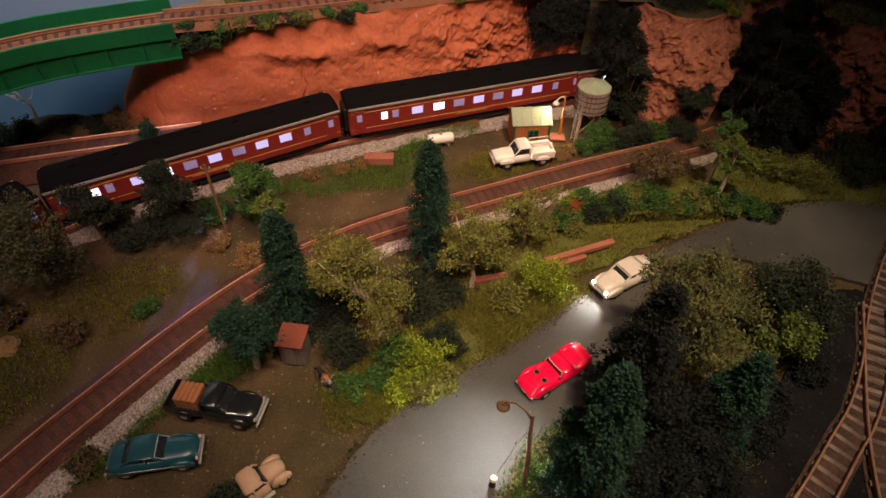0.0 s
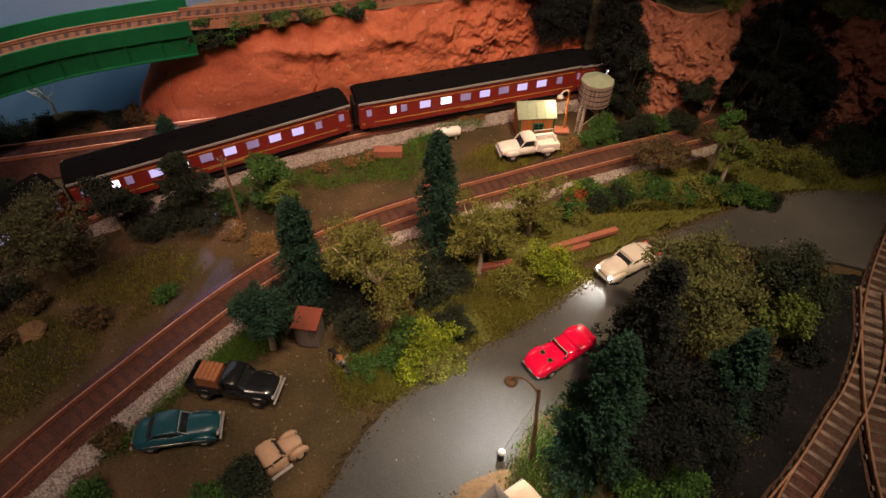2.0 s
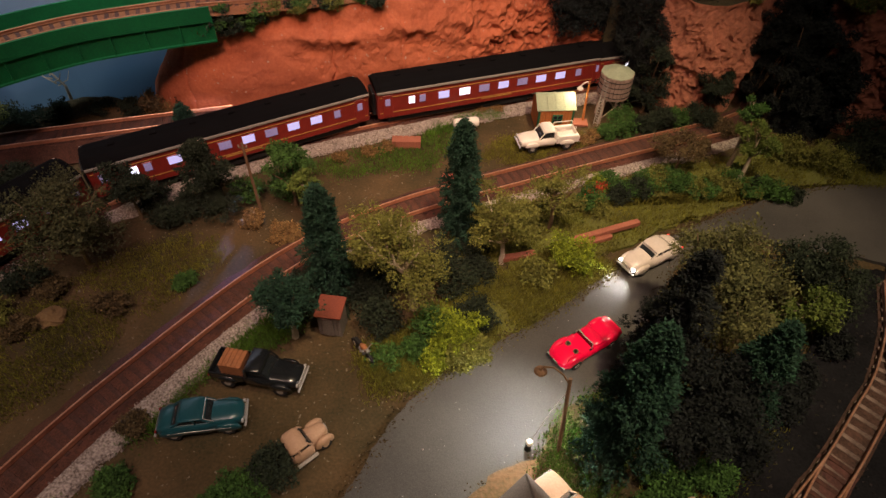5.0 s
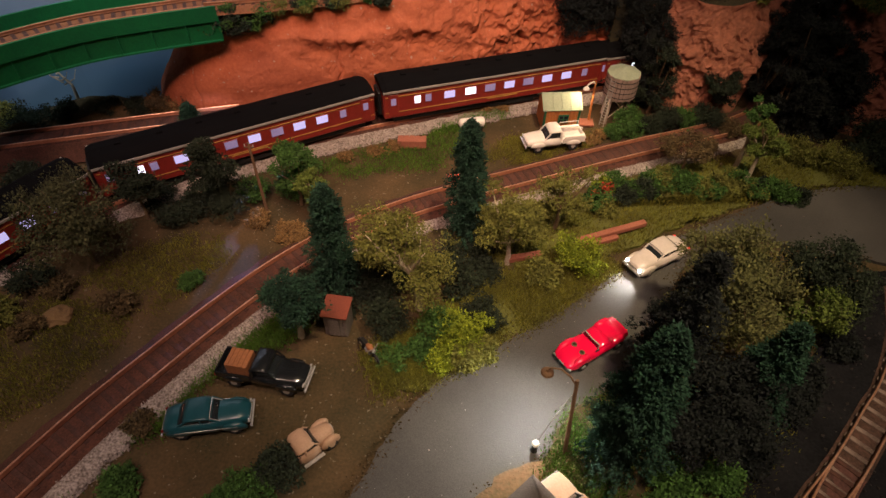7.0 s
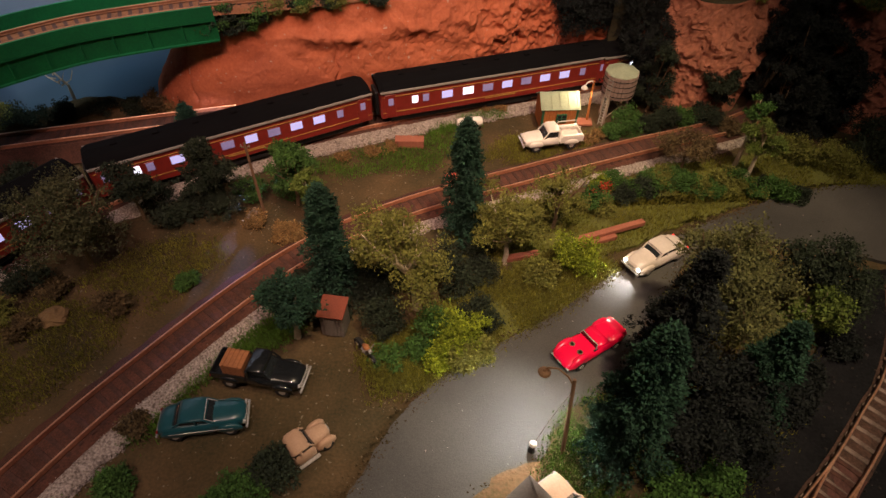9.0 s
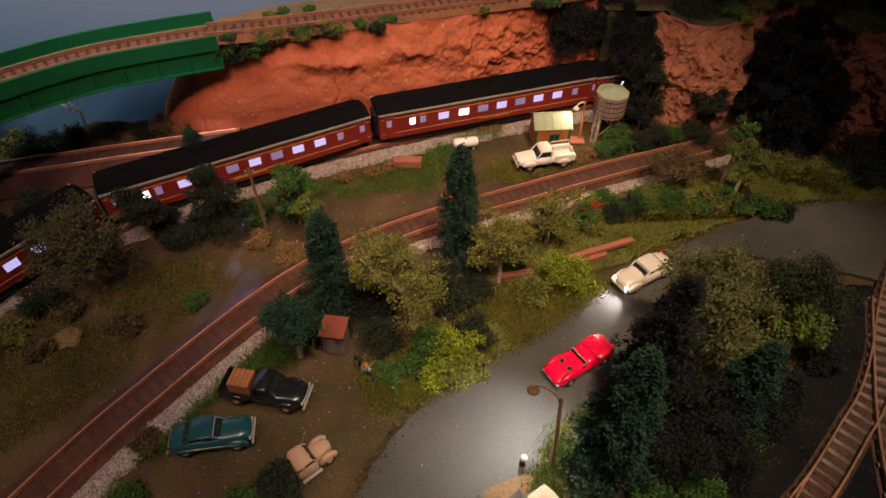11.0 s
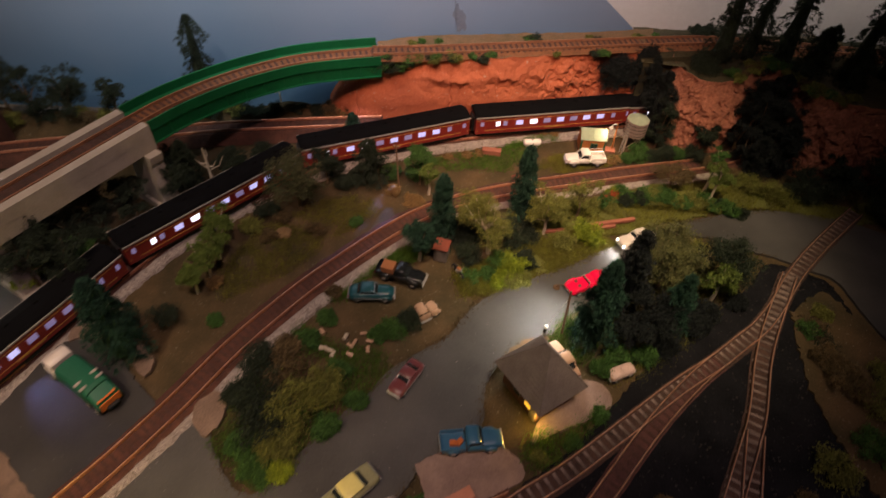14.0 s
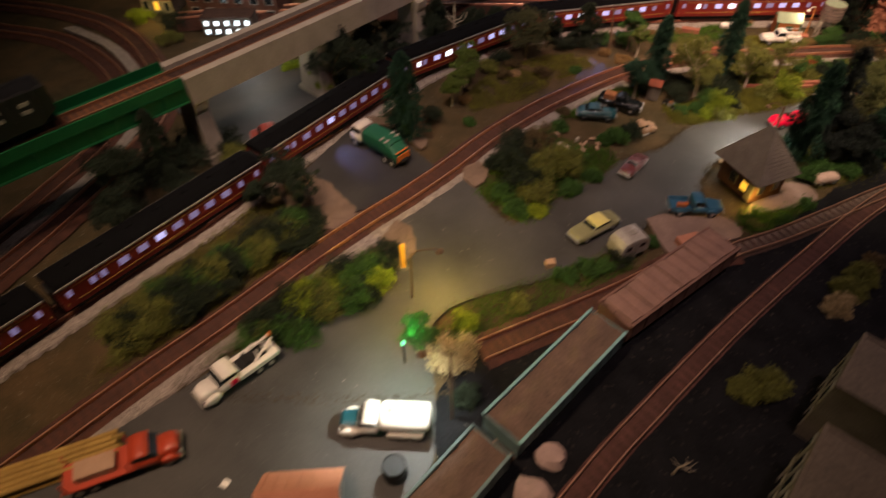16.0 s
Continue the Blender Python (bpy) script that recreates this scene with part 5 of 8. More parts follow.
# red sports car: long hood with two openings, low windshield, open cockpit
car = thing("sports_car", "glossy red low sports car on the road", "car", group="cars on the road", at=(0.0852, 0.2280, 0.0018), turn=-145)
car.scale = (0.96, 0.93, 0.95)
st = [(-2.22, 0.55, 0.50, 0.80), (-2.12, 0.76, 0.38, 0.88), (-1.6, 0.88, 0.26, 0.92), (-0.9, 0.87, 0.24, 0.90), (-0.3, 0.85, 0.24, 0.86), (0.6, 0.85, 0.24, 0.88), (1.3, 0.88, 0.26, 0.90), (1.9, 0.84, 0.30, 0.80), (2.15, 0.70, 0.36, 0.68), (2.25, 0.5, 0.42, 0.58)]
part("body", Geo().loft([hoop(*q) for q in st]), RED, car, smooth=True)
for s in (-1, 1):
    for fx in (1.35, -1.30):
        part("fender", Geo().loft([hoop(fx + q * 0.75, 0.22 * e, 0.45, 0.50 + 0.48 * e, 0.04) for q, e in ((-1, 0.3), (-0.5, 0.9), (0, 1.0), (0.5, 0.9), (1, 0.3))]), RED, car, smooth=True).location = (0, s * 0.66 * K, 0)
    part("hood_scoop", Geo().lathe(((1.12) * K, s * 0.33 * K, 0.93 * K), ((0.17 * K, 0), (0.16 * K, 0.030 * K), (0.11 * K, 0.035 * K), (0.10 * K, 0.0))), HOPPERBROWN, car, "round dark hood opening")
    part("side_vent", kbox((0.28, s * 0.70, 0.92), (0.30, 0.10, 0.04), 0.02), BLACK, car, "dark slot behind the front wheel")
    part("front_bumper", kbox((2.18, s * 0.52, 0.46), (0.14, 0.46, 0.12), 0.05), CHROME, car)
    part("rear_bumper", kbox((-2.20, s * 0.50, 0.50), (0.10, 0.42, 0.10), 0.04), CHROME, car)
part("tonneau_cover", Geo().loft([hoop(x, q, 0.80, z, 0.03) for x, q, z in ((-0.86, 0.72, 0.94), (-0.40, 0.70, 0.97), (0.10, 0.66, 0.95))]), RED, car, "red cover over the cockpit", smooth=True)
part("rear_deck", Geo().loft([hoop(x, q, 0.80, z, 0.03) for x, q, z in ((-2.0, 0.70, 0.90), (-1.4, 0.74, 0.98), (-0.85, 0.74, 0.99), (-0.72, 0.72, 0.92))]), RED, car, smooth=True)
part("windshield", Geo().loft([[(x * K, y * K, z * K) for y, z in ((-0.68, 0.88), (0.68, 0.88), (0.58, 1.20), (-0.58, 1.20))] for x in (0.14, 0.18)]), DARKGLASS, car)
part("windshield_frame", Geo().tube([(0.26 * K, -0.70 * K, 0.88 * K), (0.12 * K, -0.60 * K, 1.20 * K), (0.18 * K, 0, 1.23 * K), (0.12 * K, 0.60 * K, 1.20 * K), (0.26 * K, 0.70 * K, 0.88 * K)], 0.035 * K, 6), CHROME, car)
wheels(car, (-1.30, 1.35), 0.90, 0.33)
lights(car, -2.18, 0.45, 0.72, TAILRED, 0.09, "tail_light")
part("plate_bar", kbox((2.25, 0, 0.48), (0.03, 0.36, 0.10)), CHROME, car)

white = sedan("cream fastback sedan with headlights on", CREAM, (0.1425, 0.3065), -147, 4.2, 1.62, 1.42, lamps=BULB, tails=TAILRED, old=True, group="cars on the road")
hx, hy = math.cos(radians(-147)), math.sin(radians(-147))
for s in (-1, 1):
    bx, by = 0.1425 + hx * 0.0260 - hy * s * 0.0060, 0.3065 + hy * 0.0260 + hx * s * 0.0060
    lamp("headlight_beam", "SPOT", (bx, by, 0.0105), 0.06, WHITE, 0.0015, (bx + hx * 0.017, by + hy * 0.017, 0), 95, 1.0)
pickup("white service pickup with tool boxes and ladder rack", WHITECAR, (0.0800, 0.4430), -167, 4.6, 1.72, rack=True)
pickup("black pickup with a chrome grille and crate load", BLACKCAR, (-0.1135, 0.1975), -8, 4.7, 1.80)
crate_load("brown wooden crate in the bed of the black pickup", (-0.1275, 0.1995, 0.0018 + 0.70 * K), -8, (0.0140, 0.0125, 0.0090), CRATE)
sedan("dark teal rounded sedan parked on the dirt", TEAL, (-0.1380, 0.1670), 10, 4.1, 1.62, 1.45, old=True)
wreck = thing("derelict_truck", "faded tan derelict truck cab sunk in the dirt", "truck", group="parked trucks", at=(-0.0780, 0.1555, 0.0004), turn=43)
wreck.scale = (0.92, 0.86, 0.92)
part("cab", Geo().loft([hoop(*q) for q in ((-1.02, 0.62, 0.2, 0.98), (-0.92, 0.76, 0.15, 1.08), (-0.30, 0.80, 0.15, 1.10), (0.16, 0.74, 0.15, 1.06))]), TANCAR, wreck, smooth=True)
part("glass", Geo().loft([hoop(x, q, 0.95, z, 0.01) for x, q, z in ((-0.96, 0.60, 1.34), (-0.5, 0.66, 1.46), (-0.05, 0.64, 1.40), (0.20, 0.62, 1.06))]), DARKGLASS, wreck, "dark empty cab windows", smooth=True)
part("cab_roof", Geo().loft([hoop(x, q, z0, z, 0.05) for x, q, z0, z in ((-1.00, 0.58, 1.22, 1.32), (-0.82, 0.70, 1.30, 1.50), (-0.25, 0.70, 1.32, 1.52), (-0.02, 0.62, 1.28, 1.36))]), TANCAR, wreck, smooth=True)
part("hood", Geo().loft([hoop(*q) for q in ((0.10, 0.58, 0.3, 1.06), (0.55, 0.50, 0.3, 1.04), (1.05, 0.40, 0.3, 0.96), (1.22, 0.26, 0.35, 0.84))]), TANCAR, wreck, smooth=True)
part("hood_ridge", Geo().rod((0.16 * K, 0, 1.11 * K), (1.16 * K, 0, 0.93 * K), 0.03 * K, n=6), TANCAR, wreck)
part("grille", kbox((1.22, 0, 0.66), (0.10, 0.40, 0.44), 0.05), GUTTER, wreck)
for s in (-1, 1):
    part("pillar", Geo().rod((0.18 * K, s * 0.64 * K, 1.04 * K), (-0.06 * K, s * 0.62 * K, 1.38 * K), 0.05 * K, n=6), TANCAR, wreck)
    part("pillar", Geo().rod((-0.62 * K, s * 0.70 * K, 1.04 * K), (-0.62 * K, s * 0.67 * K, 1.40 * K), 0.07 * K, n=6), TANCAR, wreck)
    part("fender", Geo().loft([hoop(0.80 + q * 0.55, 0.20 * e, 0.25, 0.36 + 0.48 * e, 0.05) for q, e in ((-1, 0.25), (-0.6, 0.85), (0, 1.0), (0.6, 0.85), (1, 0.3))]), TANCAR, wreck, smooth=True).location = (0, s * 0.62 * K, 0)
    part("running_board", kbox((-0.35, s * 0.84, 0.22), (1.2, 0.22, 0.06), 0.02), GUTTER, wreck)
wheels(wreck, (0.80,), 0.80, 0.32, hub=TANCAR)
sedan("wine red sedan parked at the road edge", WINE, (-0.0805, 0.0745), -112, 3.5, 1.45, 1.3)
pickup("dark blue pickup by the station hut", BLUE, (-0.0120, 0.0250, 0.0029), 16, 4.65, 1.85)
for dx, dy, t in ((-0.0265, 0.0185, 10), (-0.0215, 0.0205, 60)):
    crate_load("small orange box in the bed of the blue pickup", (dx, dy, 0.0029 + 0.70 * K), t, (0.0065, 0.0045, 0.004), ORANGE, "box")
sedan("dull olive sedan with a pale yellow roof", YELLOWDULL, (-0.1045, -0.0380), -127, 4.85, 1.80, 1.4, roof_mat=YELLOW)
sedan("dusty red sedan on the lot below the viaduct", mat("dusty_red", (0.30, 0.05, 0.035), None, 0.5), (-0.500, -0.004, 0.0024), 40, 4.4, 1.75)
sedan("tan sedan parked behind the station hut", TANCAR, (0.0615, 0.1215, 0.0028), 126, 3.7, 1.7, 1.6)
sedan("small pale pink car by the yard fence", mat("pale_pink_paint", (0.60, 0.42, 0.36), None, 0.4), (0.1190, 0.1220, 0.0006), 33, 2.3, 1.05, 1.0)

# caravan
van = thing("caravan", "dented silver camping trailer beside the yellow car", "trailer", at=(-0.0690, -0.0555, 0.0018), turn=47)
prof = [(-1.45, 0.5), (-1.5, 1.0), (-1.42, 1.6), (-1.1, 2.02), (-0.5, 2.2), (0.5, 2.2), (1.1, 2.02), (1.42, 1.6), (1.5, 1.0), (1.45, 0.5)]
part("shell", Geo().loft([[(x * e * K, y * K, (0.5 + (z - 0.5) * e) * K) for x, z in prof] for y, e in ((-0.95, 0.93), (-0.88, 1), (0.88, 1), (0.95, 0.93))]), SILVER, van)
for s in (-1, 1):
    for x in (-0.75, 0.65):
        part("window", kbox((x, s * 0.94, 1.45), (0.6, 0.05, 0.42), 0.03), DARKGLASS, van)
part("door", kbox((-0.05, -0.95, 1.2), (0.55, 0.04, 1.25), 0.02), GUTTER, van)
part("roof_hatch", kbox((0.2, 0, 2.24), (0.6, 0.5, 0.10), 0.03), GUTTER, van)
part("tow_bar", Geo().rod((1.4 * K, 0, 0.5 * K), (2.2 * K, 0, 0.45 * K), 0.05 * K), BLACK, van)
wheels(van, (0.0,), 0.93, 0.36)


def lorry(label, at, turn, cab_mat, L, W=2.3, name="truck", cab_len=1.9, cab_h=2.5, hood=0.0):
    """Cab, frame and wheels; the cab is at +x."""
    root = thing(name, label, "truck", group="lorries", at=(at[0], at[1], at[2] if len(at) > 2 else 0.0018), turn=turn)
    h, w = L / 2, W / 2
    c1 = h - hood
    part("frame", kbox((-0.1, 0, 0.75), (L * 0.96, W * 0.42, 0.22), 0.03), BLACK, root)
    part("cab", Geo().loft([hoop(*q) for q in ((c1 - cab_len, w * 0.92, 0.7, 1.55), (c1 - 0.15, w * 0.92, 0.6, 1.55), (c1, w * 0.84, 0.65, 1.5))]), cab_mat, root, smooth=True)
    part("glass", Geo().loft([hoop(x, q, 1.45, z, 0.01) for x, q, z in ((c1 - cab_len + 0.02, w * 0.80, cab_h - 0.2), (c1 - 0.5, w * 0.82, cab_h - 0.2), (c1 - 0.05, w * 0.82, 1.56))]), DARKGLASS, root, "dark cab windows")
    part("cab_roof", Geo().loft([hoop(x, q, z0, z, 0.04) for x, q, z0, z in ((c1 - cab_len - 0.03, w * 0.84, cab_h - 0.35, cab_h - 0.1), (c1 - cab_len * 0.6, w * 0.86, cab_h - 0.28, cab_h), (c1 - 0.45, w * 0.84, cab_h - 0.30, cab_h - 0.1))]), cab_mat, root, smooth=True)
    part("cab_back", kbox((c1 - cab_len, 0, (1.4 + cab_h) / 2 - 0.1), (0.08, W * 0.80, cab_h - 1.5), 0.02), cab_mat, root)
    if hood:
        part("hood", Geo().loft([hoop(*q) for q in ((c1 - 0.1, w * 0.70, 0.7, 1.5), (h - 0.2, w * 0.60, 0.7, 1.38), (h, w * 0.5, 0.75, 1.25))]), cab_mat, root, smooth=True)
        for s in (-1, 1):
            part("fender", Geo().loft([hoop(h - 0.75 + q * 0.7, 0.24 * e, 0.45, 0.5 + 0.55 * e, 0.05) for q, e in ((-1, 0.25), (-0.6, 0.85), (0, 1.0), (0.6, 0.85), (1, 0.3))]), cab_mat, root, smooth=True).location = (0, s * w * 0.78 * K, 0)
    wheels(root, (h - 0.8, -h + 1.0, -h + 2.0), w * 0.96, 0.46, 0.3, GUTTER)
    part("bumper", kbox((h + 0.06, 0, 0.62), (0.12, W * 0.9, 0.22), 0.04), GUTTER, root)
    lights(root, h, w * 0.66, 0.95)
    return root


# green box truck with an orange tail
t = lorry("green box truck with a cream cab and orange tail", (-0.3620, 0.0115, 0.0024), 158, CREAM, 7.2, 2.2, cab_len=1.6)
part("box_body", Geo().loft([hoop(x, q, 0.9, z, 0.10) for x, q, z in ((-2.25, 1.05, 2.3), (-2.0, 1.08, 2.5), (1.4, 1.08, 2.5), (1.6, 1.02, 2.3))]), GREENTRUCK, t, "green rounded body")
part("tail_hopper", Geo().loft([hoop(x, 1.0, 0.8, z, 0.04) for x, z in ((-3.2, 1.2), (-3.0, 1.7), (-2.2, 2.2))]), GREENTRUCK, t)
part("tail_board", kbox((-3.22, 0, 1.05), (0.10, 1.7, 0.75), 0.03), ORANGE, t, "orange tail board")
part("tail_lid", kbox((-2.75, 0, 1.98), (0.40, 1.5, 0.10), 0.03, Matrix.Rotation(radians(-6), 4, "Y")), ORANGE, t, "orange hopper lid")
for x in (-1.1, -1.75):
    part("band", kbox((x, 0, 2.53), (0.24, 2.0, 0.10), 0.03), GUTTER, t, "white band")

# tow truck
t = lorry("white tow truck with a lifting boom", (-0.3475, -0.3040), -115, WHITECAR, 6.6, 2.1, cab_len=1.7, hood=1.4, cab_h=2.2)
t.scale = (0.93, 0.93, 0.93)
part("bed", kbox((-1.5, 0, 1.0), (3.5, 2.05, 0.5), 0.06), WHITECAR, t)
part("well", kbox((-1.2, 0, 1.27), (2.4, 1.1, 0.08)), BLACK, t, "dark open bed well")
for s in (-1, 1):
    part("boom", Geo().rod((-1.3 * K, s * 0.60 * K, 1.3 * K), (-3.2 * K, s * 0.20 * K, 2.1 * K), 0.10 * K), WHITECAR, t)
    part("mast", Geo().rod((-1.6 * K, s * 0.7 * K, 1.25 * K), (-1.7 * K, s * 0.35 * K, 2.1 * K), 0.08 * K), WHITECAR, t)
part("winch", Geo().rod((-0.9 * K, -0.5 * K, 1.45 * K), (-0.9 * K, 0.5 * K, 1.45 * K), 0.2 * K), BLACK, t)
part("hook_block", kbox((-3.2, 0, 2.35), (0.3, 0.3, 0.4), 0.08), ORANGE, t)
part("door_mark", kbox((0.7, 1.0, 1.2), (0.6, 0.06, 0.5)), RED, t, "red door emblem")

# tank truck
t = lorry("white tank truck with a dark hood", (-0.2145, -0.3045), 197, WHITECAR, 6.6, 2.2, cab_len=1.5, hood=1.3, cab_h=2.4)
t.scale = (0.90, 0.90, 0.90)
n = 18
part("tank", Geo().loft([[(x * K, r * math.cos(2 * math.pi * i / n) * 1.1 * K, (1.85 + r * math.sin(2 * math.pi * i / n) * 0.85) * K) for i in range(n)] for x, r in ((-3.3, 0.6), (-3.2, 0.9), (-3.0, 1.0), (0.1, 1.0), (0.3, 0.9), (0.4, 0.6))]), WHITECAR, t, "glossy white oval tank", smooth=True)
part("walkway", kbox((-1.4, 0, 2.72), (2.8, 0.4, 0.06)), WHITECAR, t)
for x in (-2.4, -1.4, -0.4):
    part("manhole", Geo().lathe((x * K, 0, 2.74 * K), ((0.25 * K, 0), (0.25 * K, 0.1 * K), (0.18 * K, 0.14 * K))), GUTTER, t)
for s in (-1, 1):
    part("side_box", kbox((-1.5, s * 0.9, 0.85), (2.6, 0.5, 0.5), 0.05), WHITECAR, t)
part("hood_cover", Geo().loft([hoop(*q) for q in ((2.0, 0.74, 1.0, 1.52), (3.1, 0.64, 1.0, 1.42), (3.32, 0.5, 1.0, 1.28))]), TEAL, t, "dark teal hood")

# log truck
t = lorry("red flatbed truck loaded with yellow poles", (-0.3830, -0.3985), 42, RUSTRED, 7.6, 2.3, cab_len=1.7, hood=1.2, cab_h=2.3)
t.scale = (0.92, 0.92, 0.92)
part("flatbed", kbox((-1.4, 0, 1.0), (4.6, 2.2, 0.14), 0.03), RUSTRED, t)
crate_load("pale timber stack on the red flatbed", (-0.3945, -0.4090, 0.0018 + 0.99 * K), 42, (0.028, 0.014, 0.0065), TANCAR, "timber_stack")
for x in (-3.4, 0.6):
    for s in (-1, 1):
        part("stake", kbox((x, s * 1.05, 1.6), (0.1, 0.1, 1.1)), RUSTRED, t)
poles = thing("pole_stack", "yellow timber poles stacked beside the track", "timber", at=(-0.4300, -0.4180, 0.0018), turn=43)
for i in range(14):
    row, col = divmod(i, 5)
    part("pole", Geo().rod((-0.045 + rnd.uniform(-.003, .003), (col - 2 + 0.5 * (row % 2)) * 0.0046, 0.0022 + row * 0.0038), (0.045 + rnd.uniform(-.003, .003), (col - 2 + 0.5 * (row % 2)) * 0.0046, 0.0022 + row * 0.0038), 0.0022, 0.0019, 8), POLES, poles)

# motorcycle
mc = thing("motorcycle", "dark motorcycle parked by the outhouse", "motorcycle", at=(-0.0545, 0.2180, 0.0), turn=-48)
for x in (-0.7, 0.7):
    w = part("wheel", Geo().rod((x * K, -0.06 * K, 0.33 * K), (x * K, 0.06 * K, 0.33 * K), 0.33 * K, n=16), RUBBER, mc)
    part("hub", Geo().rod((x * K, -0.08 * K, 0.33 * K), (x * K, 0.08 * K, 0.33 * K), 0.16 * K, n=10), CHROME, w)
part("frame", Geo().tube([(-0.7 * K, 0, 0.35 * K), (-0.3 * K, 0, 0.7 * K), (0.35 * K, 0, 0.8 * K), (0.7 * K, 0, 0.35 * K)], 0.06 * K), BLACK, mc)
part("engine", kbox((0.0, 0, 0.42), (0.5, 0.32, 0.4), 0.08), CHROME, mc)
part("fuel_tank", Geo().loft([hoop(x, q, 0.75, z, 0.04) for x, q, z in ((-0.1, 0.10, 0.9), (0.15, 0.17, 1.0), (0.42, 0.10, 0.95))]), CRATE, mc, "brown fuel tank", smooth=True)
part("saddle", kbox((-0.4, 0, 0.82), (0.6, 0.26, 0.12), 0.05), BLACK, mc)
part("handlebar", Geo().tube([(0.35 * K, -0.4 * K, 1.05 * K), (0.48 * K, 0, 0.98 * K), (0.35 * K, 0.4 * K, 1.05 * K)], 0.035 * K), GREYWOOD, mc)
part("headlight", Geo().rod((0.5 * K, 0, 0.9 * K), (0.62 * K, 0, 0.9 * K), 0.11 * K), CHROME, mc)

# ---- buildings and fixtures ----
shed = thing("shed", "orange plank shed with a pale green roof", "shed", at=(0.0880, 0.4840, 0.0), turn=6)
SW, SD, SH = 0.0310, 0.0260, 0.0215
part("back_wall", Geo().box((0, SD / 2, SH / 2), (SW, 0.0016, SH)), PLANKORANGE, shed)
for s in (-1, 1):
    part("side_wall", Geo().loft([[(s * SW / 2 + o, -SD / 2, -0.001), (s * SW / 2 + o, SD / 2, -0.001), (s * SW / 2 + o, SD / 2, SH), (s * SW / 2 + o, 0, SH + 0.0085), (s * SW / 2 + o, -SD / 2, SH)] for o in (-0.0008, 0.0008)]), PLANKORANGE, shed)
for i in range(11):
    x = -SW / 2 + SW * (i + 0.5) / 11
    part("plank", Geo().box((x, -SD / 2 - 0.0003, SH / 2), (SW / 11 - 0.0003, 0.0016 + 0.0002 * (i % 3), SH), bev=0.0002), PLANKORANGE, shed)
win = part("window", Geo().box((0.0015, -SD / 2 - 0.0016, SH * 0.56), (0.0095, 0.0014, 0.0085), bev=0.0002), GREENTRIM, shed, "green framed window")
for dx in (-0.0021, 0.0021):
    for dz in (-0.0018, 0.0018):
        part("pane", Geo().box((0.0015 + dx, -SD / 2 - 0.0024, SH * 0.56 + dz), (0.0031, 0.0004, 0.0027)), DARKGLASS, win)
for s in (-1, 1):
    part("corner_post", Geo().box((s * SW / 2, -SD / 2 - 0.0006, SH / 2), (0.0018, 0.0022, SH)), GREENTRIM, shed)
    m = Matrix.Translation((0, 0, SH + 0.0090)) @ Matrix.Rotation(math.atan2(0.0085, SD / 2) * -s, 4, "X")
    slope = part("roof_slope", Geo().box((0, s * 0.0088, -0.0002), (SW + 0.0050, 0.0182, 0.0010), m, 0.0002), GREENROOF, shed, "pale green felt roof")
    for i in range(5):
        part("roof_batten", Geo().box((-SW / 2 + SW * i / 4, s * 0.0088, 0.0005), (0.0006, 0.0180, 0.0005), m), GREENROOF, slope)

lampost = thing("street_lamp", "wooden pole lamp with a white arm beside the shed", "lamp", at=(0.1180, 0.4850, 0))
part("platform", Geo().box((-0.003, -0.003, 0.0010), (0.014, 0.011, 0.0022), bev=0.0004), LUMBER, lampost, "red-brown plank base")
part("pole", Geo().rod((0, 0, 0), (-0.002, -0.003, 0.0435), 0.0012, 0.0009), PLANKORANGE, lampost, "orange wooden pole")
part("arm", Geo().tube([(-0.002, -0.003, 0.0415), (-0.004, -0.004, 0.0438), (-0.0075, -0.006, 0.0436), (-0.0097, -0.007, 0.0412)], 0.0007), WHITECAR, lampost)
part("shade", Geo().lathe((-0.0100, -0.0072, 0.0385), ((0.0030, 0), (0.0024, 0.0012), (0.0009, 0.0026)), 12), WHITECAR, lampost, "white lamp shade")
part("bulb", Geo().lathe((-0.0100, -0.0072, 0.0376), ((0.0004, 0), (0.0011, 0.0005), (0.0009, 0.0011)), 8), BULB, lampost)

road_lamp = thing("street_lamp", "dark gooseneck street lamp on a wooden pole", "lamp", at=(0.0618, 0.1580, 0.0022))
part("pole", Geo().rod((0, 0, 0), (-0.0006, 0.0140, 0.0525), 0.0013, 0.0010), POLEWOOD, road_lamp)
part("arm", Geo().tube([(-0.0005, 0.0130, 0.0485), (-0.0035, 0.0165, 0.0515), (-0.0080, 0.0205, 0.0520), (-0.0125, 0.0225, 0.0495), (-0.0138, 0.0228, 0.0475)], 0.00055), POLEWOOD, road_lamp)
part("shade", Geo().lathe((-0.0140, 0.0228, 0.0445), ((0.0036, 0), (0.0030, 0.0012), (0.0012, 0.0022), (0.0008, 0.0034)), 14), POLEWOOD, road_lamp, "dark round lamp shade")
part("bulb", Geo().lathe((-0.0140, 0.0228, 0.0440), ((0.0005, 0), (0.0014, 0.0004), (0.0010, 0.0010)), 10), BULB, road_lamp)
part("guy_wire", Geo().tube([(-0.0006, 0.0120, 0.0450), (-0.0090, 0.0080, 0.022), (-0.0165, 0.0020, 0.004)], 0.00028, 5), GUTTER, road_lamp, "thin pale guy wire")
post = thing("bollard", "black post with a white ball top by the road", "post", at=(0.0450, 0.1590, 0.0014))
part("shaft", Geo().lathe((0, 0, 0), ((0.0022, 0), (0.0018, 0.001), (0.0014, 0.0045), (0.0018, 0.0058), (0.0010, 0.0062)), 12), BLACK, post)
